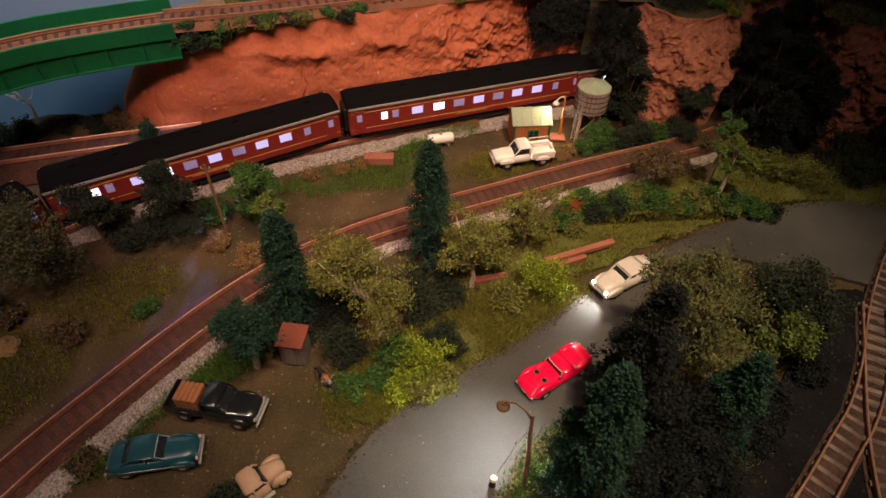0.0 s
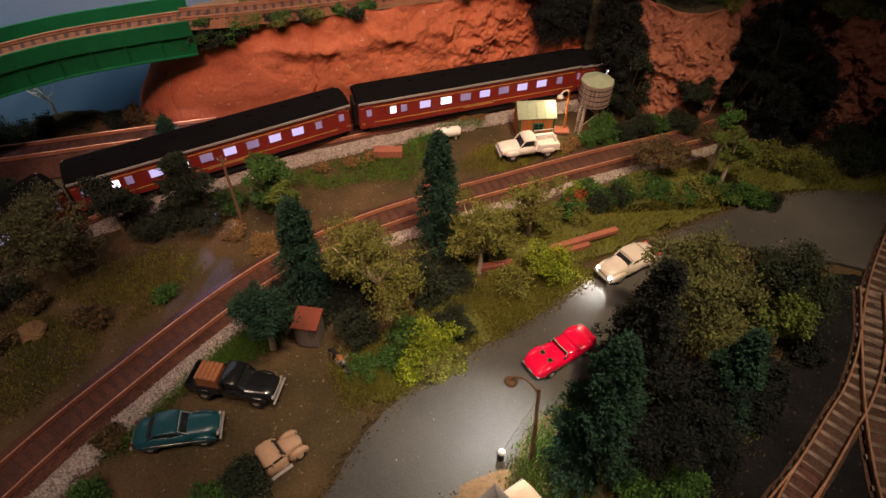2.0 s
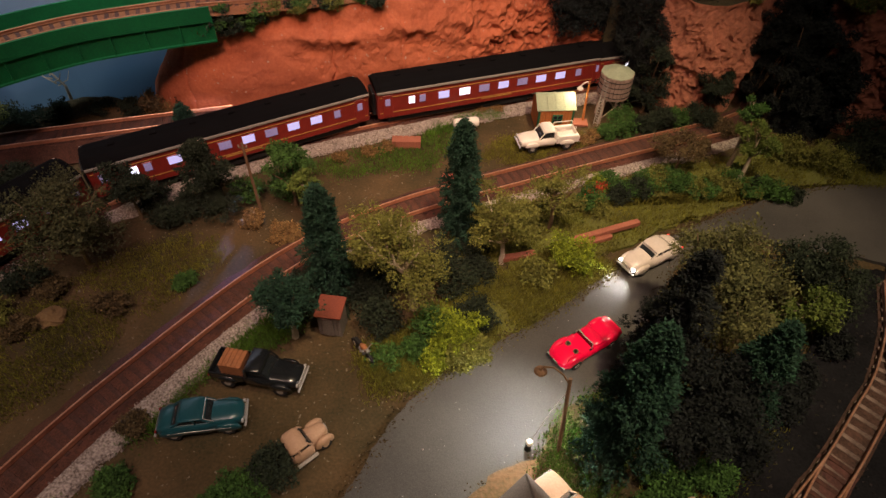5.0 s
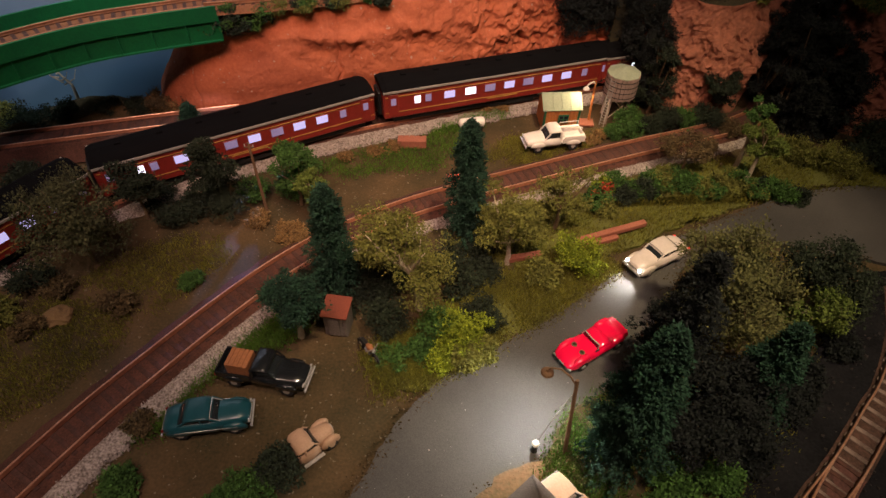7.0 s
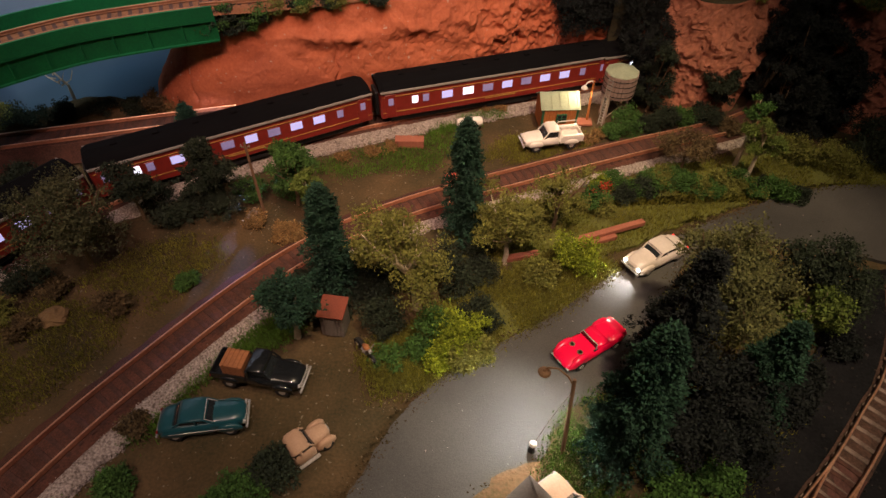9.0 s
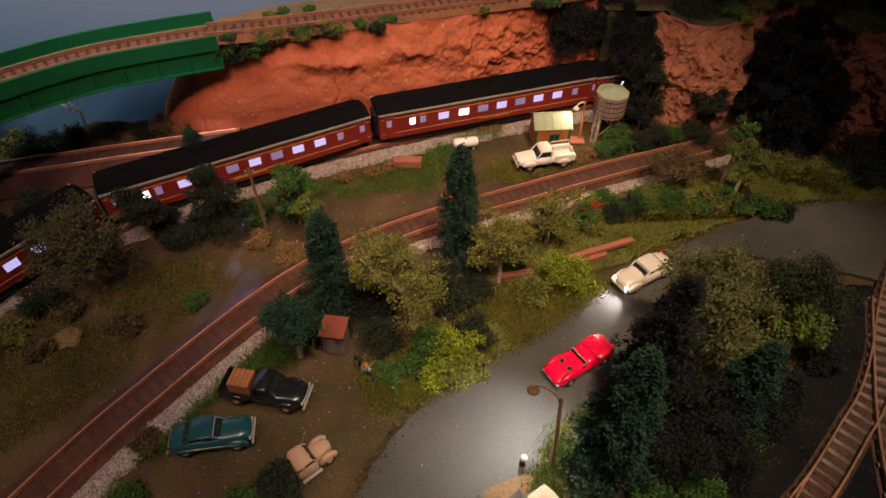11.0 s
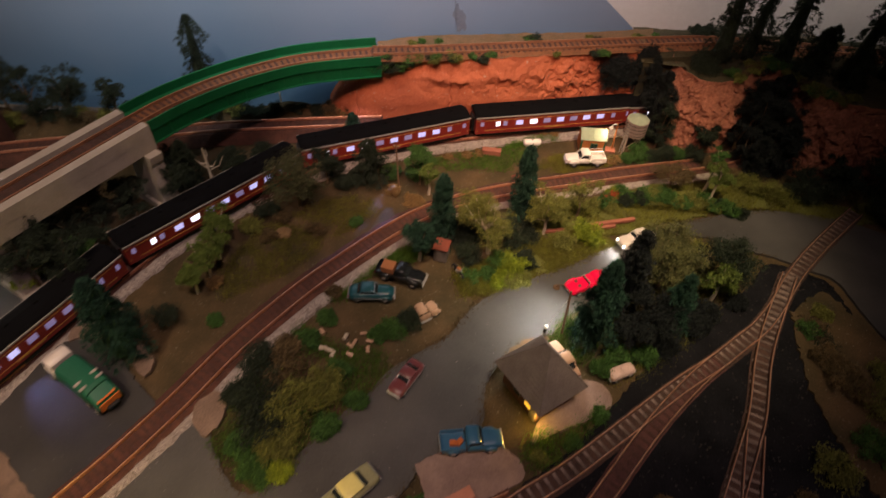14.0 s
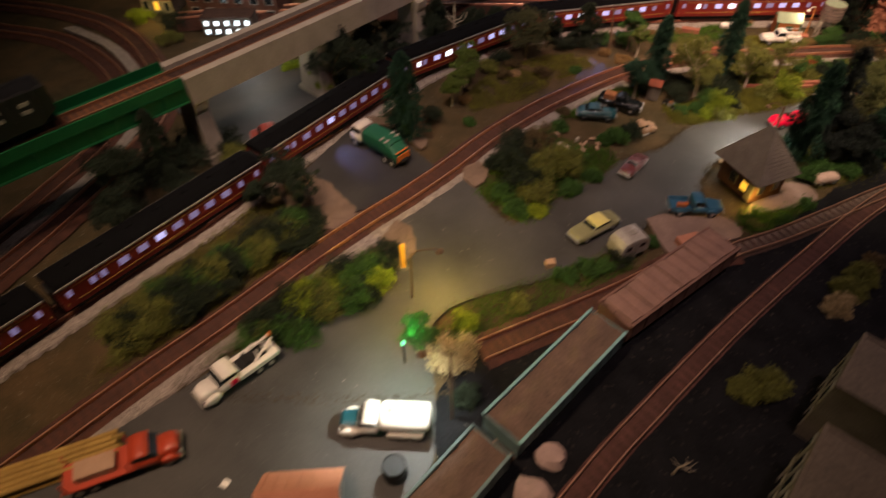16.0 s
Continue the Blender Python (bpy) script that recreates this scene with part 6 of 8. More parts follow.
part("ball", Geo().lathe((0, 0, 0.0060), ((0.0006, 0), (0.0019, 0.0008), (0.0022, 0.0020), (0.0016, 0.0034), (0.0004, 0.0039)), 12), WHITECAR, post, "white ball")

for (x, y), (tx, ty, tz), lab in (((-0.150, 0.344), (-0.155, 0.354, 0.060), "plain brown telegraph pole by the track"),):
    pole = thing("telegraph_pole", lab, "pole", at=(x, y, -0.001))
    part("shaft", Geo().rod((0, 0, 0), (tx - x, ty - y, tz), 0.0013, 0.0010), POLEWOOD, pole)
    part("crossarm", Geo().box((tx - x, ty - y, tz - 0.004), (0.007, 0.0010, 0.0010)), POLEWOOD, pole)
    for s in (-1, 1):
        part("insulator", Geo().rod((tx - x + s * 0.003, ty - y, tz - 0.0036), (tx - x + s * 0.003, ty - y, tz - 0.0018), 0.0005), GUTTER, pole)

tower = thing("water_tower", "weathered stave water tank on legs with a ladder", "water tower", at=(0.1420, 0.4930, 0))
TR = 0.0138
for i in range(26):
    q = 2 * math.pi * i / 26
    m = Matrix.Rotation(q, 4, "Z")
    part("stave", Geo().box((TR, 0, 0.0366), (0.0016, 2 * math.pi * TR / 26 - 0.0003, 0.0212), m, 0.0002), TANKWOOD, tower)
part("tank_floor", Geo().lathe((0, 0, 0.0255), ((TR, 0), (TR, 0.0015)), 26), TANKWOOD, tower)
for z in (0.0285, 0.0335, 0.0385, 0.0435):
    part("hoop", Geo().lathe((0, 0, z), ((TR + 0.0011, 0), (TR + 0.0013, 0.0003), (TR + 0.0011, 0.0006)), 26), BLACK, tower)
part("roof", Geo().lathe((0, 0, 0.0474), ((TR + 0.0012, -0.0004), (TR + 0.0012, 0.0004), (0.0012, 0.0052), (0.0002, 0.0056)), 8), GREENROOF, tower, "low mossy cone roof")
for i in range(4):
    q = math.pi / 4 + i * math.pi / 2
    part("leg", Geo().rod((0.0125 * math.cos(q), 0.0125 * math.sin(q), -0.001), (0.0115 * math.cos(q), 0.0115 * math.sin(q), 0.0256), 0.0014, n=6), TANKWOOD, tower)
    r = q + math.pi / 2
    part("brace", Geo().rod((0.0125 * math.cos(q), 0.0125 * math.sin(q), 0.004), (0.0118 * math.cos(r), 0.0118 * math.sin(r), 0.023), 0.0006, n=5), TANKWOOD, tower)
part("spout", Geo().tube([(0.004, 0.0165, 0.031), (0.007, 0.021, 0.0365), (0.009, 0.026, 0.033)], 0.0010), GUTTER, tower)
for s in (-1, 1):
    part("ladder_rail", Geo().rod((-0.0130 + s * 0.0016, -0.0140 - s * 0.0014, 0), (-0.0115 + s * 0.0016, -0.0128 - s * 0.0014, 0.0472), 0.0004, n=5), GUTTER, tower)
for i in range(16):
    z = 0.003 + i * 0.0028
    part("rung", Geo().rod((-0.0146 + z * 0.03, -0.0126 + z * 0.024, z), (-0.0114 + z * 0.03, -0.0154 + z * 0.024, z), 0.0003, n=5), GUTTER, tower)

out = thing("outhouse", "small grey board outhouse with a red roof", "outhouse", at=(-0.0765, 0.2390, -0.0008), turn=-6)
out.scale = (0.86, 0.86, 0.92)
for i in range(7):
    for s in (-1, 1):
        part("board", Geo().box((-0.0072 + i * 0.0024, s * 0.0078, 0.0105), (0.0022, 0.0010 + 0.0002 * (i % 2), 0.0215), bev=0.0002), GREYWOOD, out)
        part("board", Geo().box((s * 0.0082, -0.0068 + i * 0.00226, 0.0105), (0.0010 + 0.0002 * (i % 2), 0.0021, 0.0215), bev=0.0002), GREYWOOD, out)
part("roof", Geo().box((0, 0, 0.0226), (0.0200, 0.0200, 0.0012), Matrix.Translation((0, 0, 0.0226)) @ Matrix.Rotation(radians(5), 4, "X") @ Matrix.Translation((0, 0, -0.0226)), 0.0003), REDROOF, out, "rusty red sheet roof")
part("door", Geo().box((-0.0010, -0.0089, 0.0098), (0.0085, 0.0008, 0.0180), bev=0.0002), GREYWOOD, out)

# station hut with a steep hipped roof
hut = thing("station_hut", "dark brick station hut with a steep hipped roof", "building", at=(0.0405, 0.0890, 0.0022), turn=43)
HX, HY, HZ = 0.0400, 0.0470, 0.0310
for s in (-1, 1):
    part("wall", Geo().box((0, s * HY / 2, HZ / 2), (HX + 0.0018, 0.0018, HZ), bev=0.0003), BRICK, hut)
    part("wall", Geo().box((s * HX / 2, 0, HZ / 2), (0.0018, HY - 0.0019, HZ), bev=0.0003), BRICK, hut)
ex, ey, zb, zt = 0.0275, 0.0320, 0.0300, 0.0745
courses = 13
ridge = 0.0030
for j in range(courses):
    t0, t1 = j / courses, (j + 1) / courses
    a0, b0 = ex * (1 - t0) + 0.0006, (ey - ridge) * (1 - t0) + ridge + 0.0006
    a1, b1 = ex * (1 - t1), (ey - ridge) * (1 - t1) + ridge
    z0, z1 = zb + (zt - zb) * t0, zb + (zt - zb) * t1
    ringv = [(-1, -1), (1, -1), (1, 1), (-1, 1)]
    part("slate_course", Geo().loft([[(x * a0, y * b0, z0) for x, y in ringv], [(x * a0, y * b0, z0 + 0.0005) for x, y in ringv], [(x * a1, y * b1, z1 + 0.0003) for x, y in ringv]]), SLATE, hut)
for sx in (-1, 1):
    for sy in (-1, 1):
        part("hip_tile", Geo().rod((sx * ex, sy * ey, zb + 0.0006), (0, sy * ridge, zt + 0.0006), 0.0007, n=6), SLATE, hut)
part("ridge_cap", Geo().box((0, 0, zt + 0.0004), (0.0022, 2 * ridge + 0.003, 0.0012), bev=0.0003), SLATE, hut)
for s, mt in ((-1, YELLOWLIT), (1, DARKGLASS)):
    for y in (-0.012, 0.004):
        w = part("window", Geo().box((s * (HX / 2 + 0.0010), y, 0.0150), (0.0012, 0.0100, 0.0125), bev=0.0002), GREYWOOD, hut)
        part("pane", Geo().box((s * (HX / 2 + 0.0016), y, 0.0150), (0.0006, 0.0078, 0.0102)), mt if y < 0 or s > 0 else DARKGLASS, w)
    w = part("window", Geo().box((s * 0.010, -HY / 2 - 0.0010, 0.0150), (0.0095, 0.0012, 0.0125), bev=0.0002), GREYWOOD, hut)
    part("pane", Geo().box((s * 0.010, -HY / 2 - 0.0016, 0.0150), (0.0075, 0.0006, 0.0102)), DARKGLASS, w)
part("door", Geo().box((-HX / 2 - 0.0011, -0.0195, 0.0115), (0.0014, 0.0080, 0.0225), bev=0.0003), GREYWOOD, hut, "grey board door")


def block(name, label, at, turn, size, wall, roof, gable=0.0, rows=2, cols=5, lit=DARKGLASS, lit_every=0, category="building", lip=0.003):
    """A building with rows of windows, and a flat or gabled roof."""
    root = thing(name, label, category, at=at, turn=turn)
    x, y, z = size
    for s in (-1, 1):
        part("wall", Geo().box((0, s * (y / 2 - 0.001), z / 2), (x, 0.002, z)), wall, root)
        part("wall", Geo().box((s * (x / 2 - 0.001), 0, z / 2), (0.002, y - 0.0042, z)), wall, root)
    if gable:
        for s in (-1, 1):
            part("gable", Geo().loft([[(s * (x / 2 - 0.001) + o, -y / 2, z), (s * (x / 2 - 0.001) + o, y / 2, z), (s * (x / 2 - 0.001) + o, 0, z + gable)] for o in (-0.001, 0.001)]), wall, root)
            L = math.hypot(y / 2, gable) + 0.004
            m = Matrix.Translation((0, 0, z + gable + 0.0006)) @ Matrix.Rotation(-s * math.atan2(gable, y / 2), 4, "X")
            part("roof_slope", Geo().box((0, s * L / 2, 0), (x + 0.006, L, 0.0016), m, 0.0003), roof, root)
            for i in range(7):
                part("roof_seam", Geo().box(((i - 3) * x / 6.2, s * L / 2, 0.0011), (0.0006, L, 0.0006), m), roof, root)
    else:
        part("roof", Geo().box((0, 0, z + 0.0008), (x - 0.004, y - 0.004, 0.0016)), roof, root)
        for s in (-1, 1):
            part("parapet", Geo().box((0, s * (y / 2 - 0.001), z + lip / 2 + 0.0001), (x + 0.001, 0.003, lip), bev=0.0004), roof, root)
            part("parapet", Geo().box((s * (x / 2 - 0.001), 0, z + lip / 2 + 0.0001), (0.003, y - 0.0052, lip), bev=0.0004), roof, root)
    k = 0
    for s in (-1, 1):
        for r in range(rows):
            for c in range(cols):
                k += 1
                wx, wz = (c + 0.5) / cols * x - x / 2, (r + 0.5) / rows * z
                w = part("window", Geo().box((wx, s * (y / 2 + 0.0004), wz), (x / cols * 0.55, 0.0012, z / rows * 0.62), bev=0.0002), GUTTER if lit_every != 1 else BLACK, root)
                part("pane", Geo().box((wx, s * (y / 2 + 0.0010), wz), (x / cols * 0.43, 0.0005, z / rows * 0.52)), lit if lit_every and k % lit_every == 0 else DARKGLASS, w)
    return root


fac = block("factory_building", "brick factory with a gabled roof and chimney", (-0.735, 0.285, 0), 12, (0.150, 0.060, 0.045), BRICK, DARKTILE, 0.026, 2, 6)
part("chimney", Geo().rod((0.012, 0.020, 0.05), (0.012, 0.020, 0.115), 0.0045, 0.0035, 12), BLACK, fac, "tall black chimney")
block("workshop", "low workshop with big white lit windows", (-0.712, 0.222, 0), 20, (0.078, 0.030, 0.026), GREYWOOD, DARKTILE, 0, 2, 5, WHITELIT, 1)
block("cottage", "small cottage with yellow lit windows", (-0.865, 0.255, 0), 10, (0.055, 0.040, 0.026), GREYWOOD, BRICK, 0.016, 1, 3, YELLOWLIT, 2, "house")
block("house", "small house with a salmon pink roof", (-0.2420, -0.3820, 0.0016), 24, (0.050, 0.038, 0.020), GREYWOOD, TERRA, 0.017, 1, 4, DARKGLASS, 0, "house")
block("warehouse", "tan flat-roofed warehouse beside the yard", (0.1330, -0.1960, 0), 67, (0.058, 0.096, 0.068), GREYWOOD, ROOFTAR, 0, 2, 4)
block("warehouse", "second tan flat-roofed warehouse by the yard", (0.0990, -0.2930, 0), 68, (0.082, 0.098, 0.068), GREYWOOD, ROOFTAR, 0, 2, 5)

# ---- loose things ----
tank = thing("gas_tank", "white horizontal gas tank on saddles", "tank", at=(0.0085, 0.4665, 0), turn=14)
part("shell", Geo().loft([[(x, r * math.cos(2 * math.pi * i / 14), 0.0068 + r * math.sin(2 * math.pi * i / 14)) for i in range(14)] for x, r in ((-0.0120, 0.0015), (-0.0113, 0.0036), (-0.0095, 0.0047), (0.0095, 0.0047), (0.0113, 0.0036), (0.0120, 0.0015))]), WHITECAR, tank, smooth=True)
for x in (-0.007, 0.007):
    part("saddle", Geo().box((x, 0, 0.0012), (0.0018, 0.007, 0.0030)), GUTTER, tank)
part("valve", Geo().lathe((0, 0, 0.0112), ((0.0014, 0), (0.0014, 0.0012), (0.0006, 0.0018)), 10), GUTTER, tank)
crate_load("weathered brown crate lying in the grass", (-0.0440, 0.4375, 0), 2, (0.026, 0.009, 0.0075), LUMBER)
crate_load("faded red crate beside the rails", (-0.0065, 0.3900, 0), 20, (0.010, 0.007, 0.006), mat("faded_red", (0.42, 0.10, 0.07), None, 0.8))
for (x0, y0), (x1, y1), z, w in (((0.088, 0.320), (0.1415, 0.3425), 0.0062, 0.0048), ((0.0900, 0.3165), (0.1190, 0.3290), 0.0030, 0.0042), ((0.0885, 0.3235), (0.1330, 0.3420), 0.0020, 0.0040), ((0.036, 0.3020), (0.0600, 0.3085), 0.0028, 0.0050)):
    L = math.hypot(x1 - x0, y1 - y0)
    tagged(part("timber_beam", Geo().box((0, 0, 0), (L, w, 0.0040), Matrix.Translation(((x0 + x1) / 2, (y0 + y1) / 2, z)) @ Matrix.Rotation(math.atan2(y1 - y0, x1 - x0), 4, "Z"), 0.0004), LUMBER), "red-brown timber beam lying by the road", "timber", group="timber beams")
sign = thing("crossing_post", "orange-yellow marker board beside the level crossing", "post", at=(-0.2660, -0.1490, 0.0014), turn=20)
part("board", Geo().box((0, 0, 0.0180), (0.0046, 0.0014, 0.0320), bev=0.0003), mat("marker_yellow", (0.78, 0.40, 0.06), (0.60, 0.28, 0.04), 0.6, bump=0.1), sign)
part("foot", Geo().box((0, 0, 0.0012), (0.0085, 0.0050, 0.0026), bev=0.0004), GREYWOOD, sign)
ylamp = thing("street_lamp", "small yellow street lamp above the lot", "lamp", at=(-0.2450, -0.1790, 0))
part("pole", Geo().rod((0, 0, 0), (0.001, 0.001, 0.0600), 0.0010, 0.0008), POLEWOOD, ylamp)
part("arm", Geo().tube([(0.001, 0.001, 0.0590), (0.008, 0.005, 0.0625), (0.018, 0.011, 0.0620), (0.0225, 0.0135, 0.0595)], 0.0005), POLEWOOD, ylamp)
part("shade", Geo().lathe((0.0228, 0.0137, 0.0572), ((0.0034, 0), (0.0028, 0.0012), (0.0010, 0.0024)), 12), POLEWOOD, ylamp)
part("bulb", Geo().lathe((0.0228, 0.0137, 0.0566), ((0.0004, 0), (0.0012, 0.0004), (0.0009, 0.0009)), 8), YELLOWLIT, ylamp)
wlamp = thing("street_lamp", "tall white yard lamp beside the tank truck", "lamp", at=(-0.1700, -0.2800, 0))
part("pole", Geo().rod((0, 0, 0), (-0.001, 0, 0.0900), 0.0011, 0.0009), POLEWOOD, wlamp)
part("arm", Geo().tube([(-0.001, 0, 0.0885), (-0.008, -0.002, 0.0930), (-0.0165, -0.004, 0.0925), (-0.0195, -0.005, 0.0900)], 0.0005), POLEWOOD, wlamp)
part("shade", Geo().lathe((-0.0198, -0.005, 0.0872), ((0.0034, 0), (0.0028, 0.0012), (0.0010, 0.0024)), 12), POLEWOOD, wlamp)
part("bulb", Geo().lathe((-0.0198, -0.005, 0.0866), ((0.0004, 0), (0.0012, 0.0004), (0.0009, 0.0009)), 8), BULB, wlamp)
glamp = thing("signal_lamp", "small green signal lamp on a short post", "signal", at=(-0.2240, -0.2460, 0.0014))
part("post", Geo().rod((0, 0, 0), (0, 0, 0.0270), 0.0008), BLACK, glamp)
part("lens", Geo().lathe((0, 0, 0.0270), ((0.0008, 0), (0.0017, 0.0010), (0.0017, 0.0026), (0.0007, 0.0036)), 10), mat("green_lens", (0.2, 0.8, 0.4), None, 0.3, bump=0, emit=(0.15, 1.0, 0.4), power=1.2), glamp, "glowing green lens")
tagged(part("barrel", Geo().lathe((-0.1940, -0.3360, 0.0016), ((0.0085, 0), (0.0092, 0.002), (0.0088, 0.008), (0.0092, 0.014), (0.0086, 0.016), (0.0075, 0.0152)), 18), BLACK), "black open barrel by the tank truck", "barrel")
tagged(part("paper_sheet", Geo().box((-0.3070, -0.3840, 0.0022), (0.0055, 0.0055, 0.0006), bev=0.0001), WHITECAR), "small white sheet lying on the asphalt", "paper")
crate_load("small pinkish crate at the lot edge", (-0.1350, -0.0985, 0.0014), 30, (0.0095, 0.0070, 0.0065), TANCAR)
crate_load("salmon wooden skip on the gravel pad", (-0.0130, -0.0250, 0.0026), 38, (0.0240, 0.0130, 0.0070), TERRA, "skip")
# scattered logs and blocks of a camp
for k in range(11):
    x, y = -0.157 + rnd.uniform(-0.020, 0.034), 0.108 + rnd.uniform(-0.020, 0.014)
    a, r = rnd.uniform(0, 3), rnd.uniform(0.0014, 0.0028)
    tagged(part("log", Geo().rod((x - 0.0035 * math.cos(a), y - 0.0035 * math.sin(a), r), (x + 0.0035 * math.cos(a), y + 0.0035 * math.sin(a), r + 0.0006 * k % 0.001), r, r * 0.85, 9), TANCAR if k % 3 else PALEBARK), "short pale log lying in the clearing", "log", group="camp logs")


def boulder(label, at, size, material, name="boulder", seed=0):
    g, nu, nv = Geo(), 16, 9
    for j in range(nv + 1):
        for i in range(nu):
            th, ph = math.pi * j / nv, 2 * math.pi * i / nu
            d = Vector((math.sin(th) * math.cos(ph), math.sin(th) * math.sin(ph), math.cos(th)))
            r = 1 + 0.35 * noise.noise(d * 1.6 + Vector((seed, 0, 0))) + 0.12 * noise.noise(d * 5 + Vector((0, seed, 0)))
            g.v.append((at[0] + d.x * size[0] * r, at[1] + d.y * size[1] * r, at[2] + d.z * size[2] * r))
    g.f = [(j * nu + i, j * nu + (i + 1) % nu, (j + 1) * nu + (i + 1) % nu, (j + 1) * nu + i) for j in range(nv) for i in range(nu)]
    return tagged(part(name, g, material), label, "rock", group="rocks")


PINKROCK = mat("pale_pink_plaster", (0.42, 0.30, 0.26), (0.28, 0.20, 0.17), 0.95, bump=0.8)
for k, (x, y, s) in enumerate(((-0.090, -0.286, 0.012), (-0.097, -0.318, 0.015), (-0.108, -0.348, 0.018), (-0.118, -0.372, 0.014))):
    boulder("pale pinkish plaster rock at the yard edge", (x, y, s * 0.3), (s, s * 0.8, s * 0.7), PINKROCK, seed=k * 3.1)
for k, (x, y, s) in enumerate(((-0.262, 0.236, 0.0095), (-0.455, 0.188, 0.014), (-0.400, 0.240, 0.013))):
    boulder("tan rock half sunk in the soil", (x, y, s * 0.1), (s, s * 0.85, s * 0.5), mat("tan_rock", (0.20, 0.125, 0.055), (0.10, 0.062, 0.030), 0.95, bump=0.8) if k == 0 else bpy.data.materials["tan_rock"], seed=k * 5.7 + 1)

# ---- trees, bushes, grass ----
def cards(name, q, material, parent=None, label=""):
    """One mesh of many small leaf faces; q holds their corners."""
    q = np.ascontiguousarray(q, np.float32)
    n, k = q.shape[:2]
    me = bpy.data.meshes.new(name)
    me.vertices.add(n * k), me.loops.add(n * k), me.polygons.add(n)
    me.vertices.foreach_set("co", q.ravel())
    me.loops.foreach_set("vertex_index", np.arange(n * k, dtype=np.int32))
    me.polygons.foreach_set("loop_start", np.arange(0, n * k, k, dtype=np.int32))
    me.update(calc_edges=True)
    me.materials.append(material)
    ob = new(name, me)
    if parent:
        ob.parent = parent
    return tagged(ob, label)


def unit(v):
    return v / (np.linalg.norm(v, axis=1)[:, None] + 1e-9)


def leaves(blobs, count, size, shell=0.55, sprig=0.17):
    """Small three-cornered leaves, gathered in sprigs over ellipsoids (x, y, z, rx, ry, rz)."""
    b = np.array(blobs, float)
    count, size = int(count * 4.4), size * 0.62
    twigs = max(12, count // 26)
    w = b[:, 3] * b[:, 5]
    pick = rng.choice(len(b), twigs, p=w / w.sum())
    d = unit(rng.normal(size=(twigs, 3)))
    d[:, 2] = np.where(d[:, 2] < -0.5, -d[:, 2] * 0.4, d[:, 2])
    r = shell + (1.02 - shell) * rng.random(twigs) ** 0.55
    lump = 1 + 0.18 * np.sin(d[:, 0] * 7 + pick) * np.cos(d[:, 1] * 6 + 2 * pick) + 0.12 * np.sin(d[:, 2] * 9 + 3 * pick)
    tip = b[pick, :3] + d * b[pick, 3:] * (r * lump)[:, None]
    at = rng.integers(0, twigs, count)
    spread = np.minimum(b[pick, 3:].mean(1) * sprig + 0.0006, 0.0032)
    p = tip[at] + rng.normal(size=(count, 3)) * spread[at][:, None] * (1, 1, 0.8)
    out = unit(d[at] * 0.8 + rng.normal(size=(count, 3)) * 0.8)
    side = unit(np.cross(out, rng.normal(size=(count, 3))))
    s = size * (0.5 + 0.9 * rng.random(count))[:, None]
    return np.stack([p - side * s * 0.62, p + side * s * 0.62, p + out * s * 1.5], 1)


def conifer(x, y, h, r, label, needle=None, z=0.0, count=4200, group="dark conifers", ragged=0.16):
    needle = needle or FIR
    root = thing("conifer_tree", label, "tree", group=group, at=(x, y, z - 0.001))
    part("trunk", Geo().rod((0, 0, 0), (rnd.uniform(-.002, .002), 0, h * 0.9), r * 0.10, r * 0.02), BARK, root)
    # sprays of needles that droop from many short branches
    n, sprays = int(count * 3.4), int(count * 0.17)
    t = rng.random(sprays) ** 0.75
    a = rng.random(sprays) * 2 * math.pi
    lob = 1 + 0.16 * np.sin(a * 3 + t * 9 + x * 90) + 0.13 * np.sin(a * 5 - t * 23 + y * 50) + ragged * np.sin(t * 15 + x * 140 + 0.8 * np.sin(a + y * 70)) + 0.5 * ragged * np.sin(t * 31 + a * 2 + y * 90)
    rad = r * np.clip((1 - t) ** (0.60 - 0.4 * ragged), 0.08, 1) * np.clip(t * 9 + 0.45, 0, 1) * lob * (0.66 + 0.36 * rng.random(sprays))
    tip = np.stack([rad * np.cos(a), rad * np.sin(a), h * (0.04 + 0.95 * t)], 1)
    at = rng.integers(0, sprays, n)
    ca, sa = np.cos(a[at]), np.sin(a[at])
    k = rng.normal(size=(n, 3))
    along, across, up = k[:, 0] * 0.0016, k[:, 1] * 0.0009, k[:, 2] * 0.0009
    p = tip[at] + np.stack([ca * along - sa * across, sa * along + ca * across, up - 0.35 * along], 1)
    out = unit(np.stack([ca, sa, -0.15 + 0.7 * t[at]], 1) + 0.6 * rng.normal(size=(n, 3)))
    side = unit(np.cross(out, rng.normal(size=(n, 3))))
    s = (0.0006 + 0.0007 * rng.random(n))[:, None]
    rings = []
    for t in (0.04, 0.12, 0.3, 0.5, 0.7, 0.85, 0.95):
        k = r * (1 - t) ** 0.65 * (0.35 if t < 0.05 else 0.52)
        rings.append([(k * math.cos(b) * rnd.uniform(0.85, 1.1), k * math.sin(b) * rnd.uniform(0.85, 1.1), h * t) for b in (2 * math.pi * i / 9 for i in range(9))])
    part("inner_crown", Geo().loft(rings), needle, root)
    cards("crown", np.stack([p - side * s * 0.55, p + side * s * 0.55, p + out * s * 1.7], 1), needle, root)
    return root


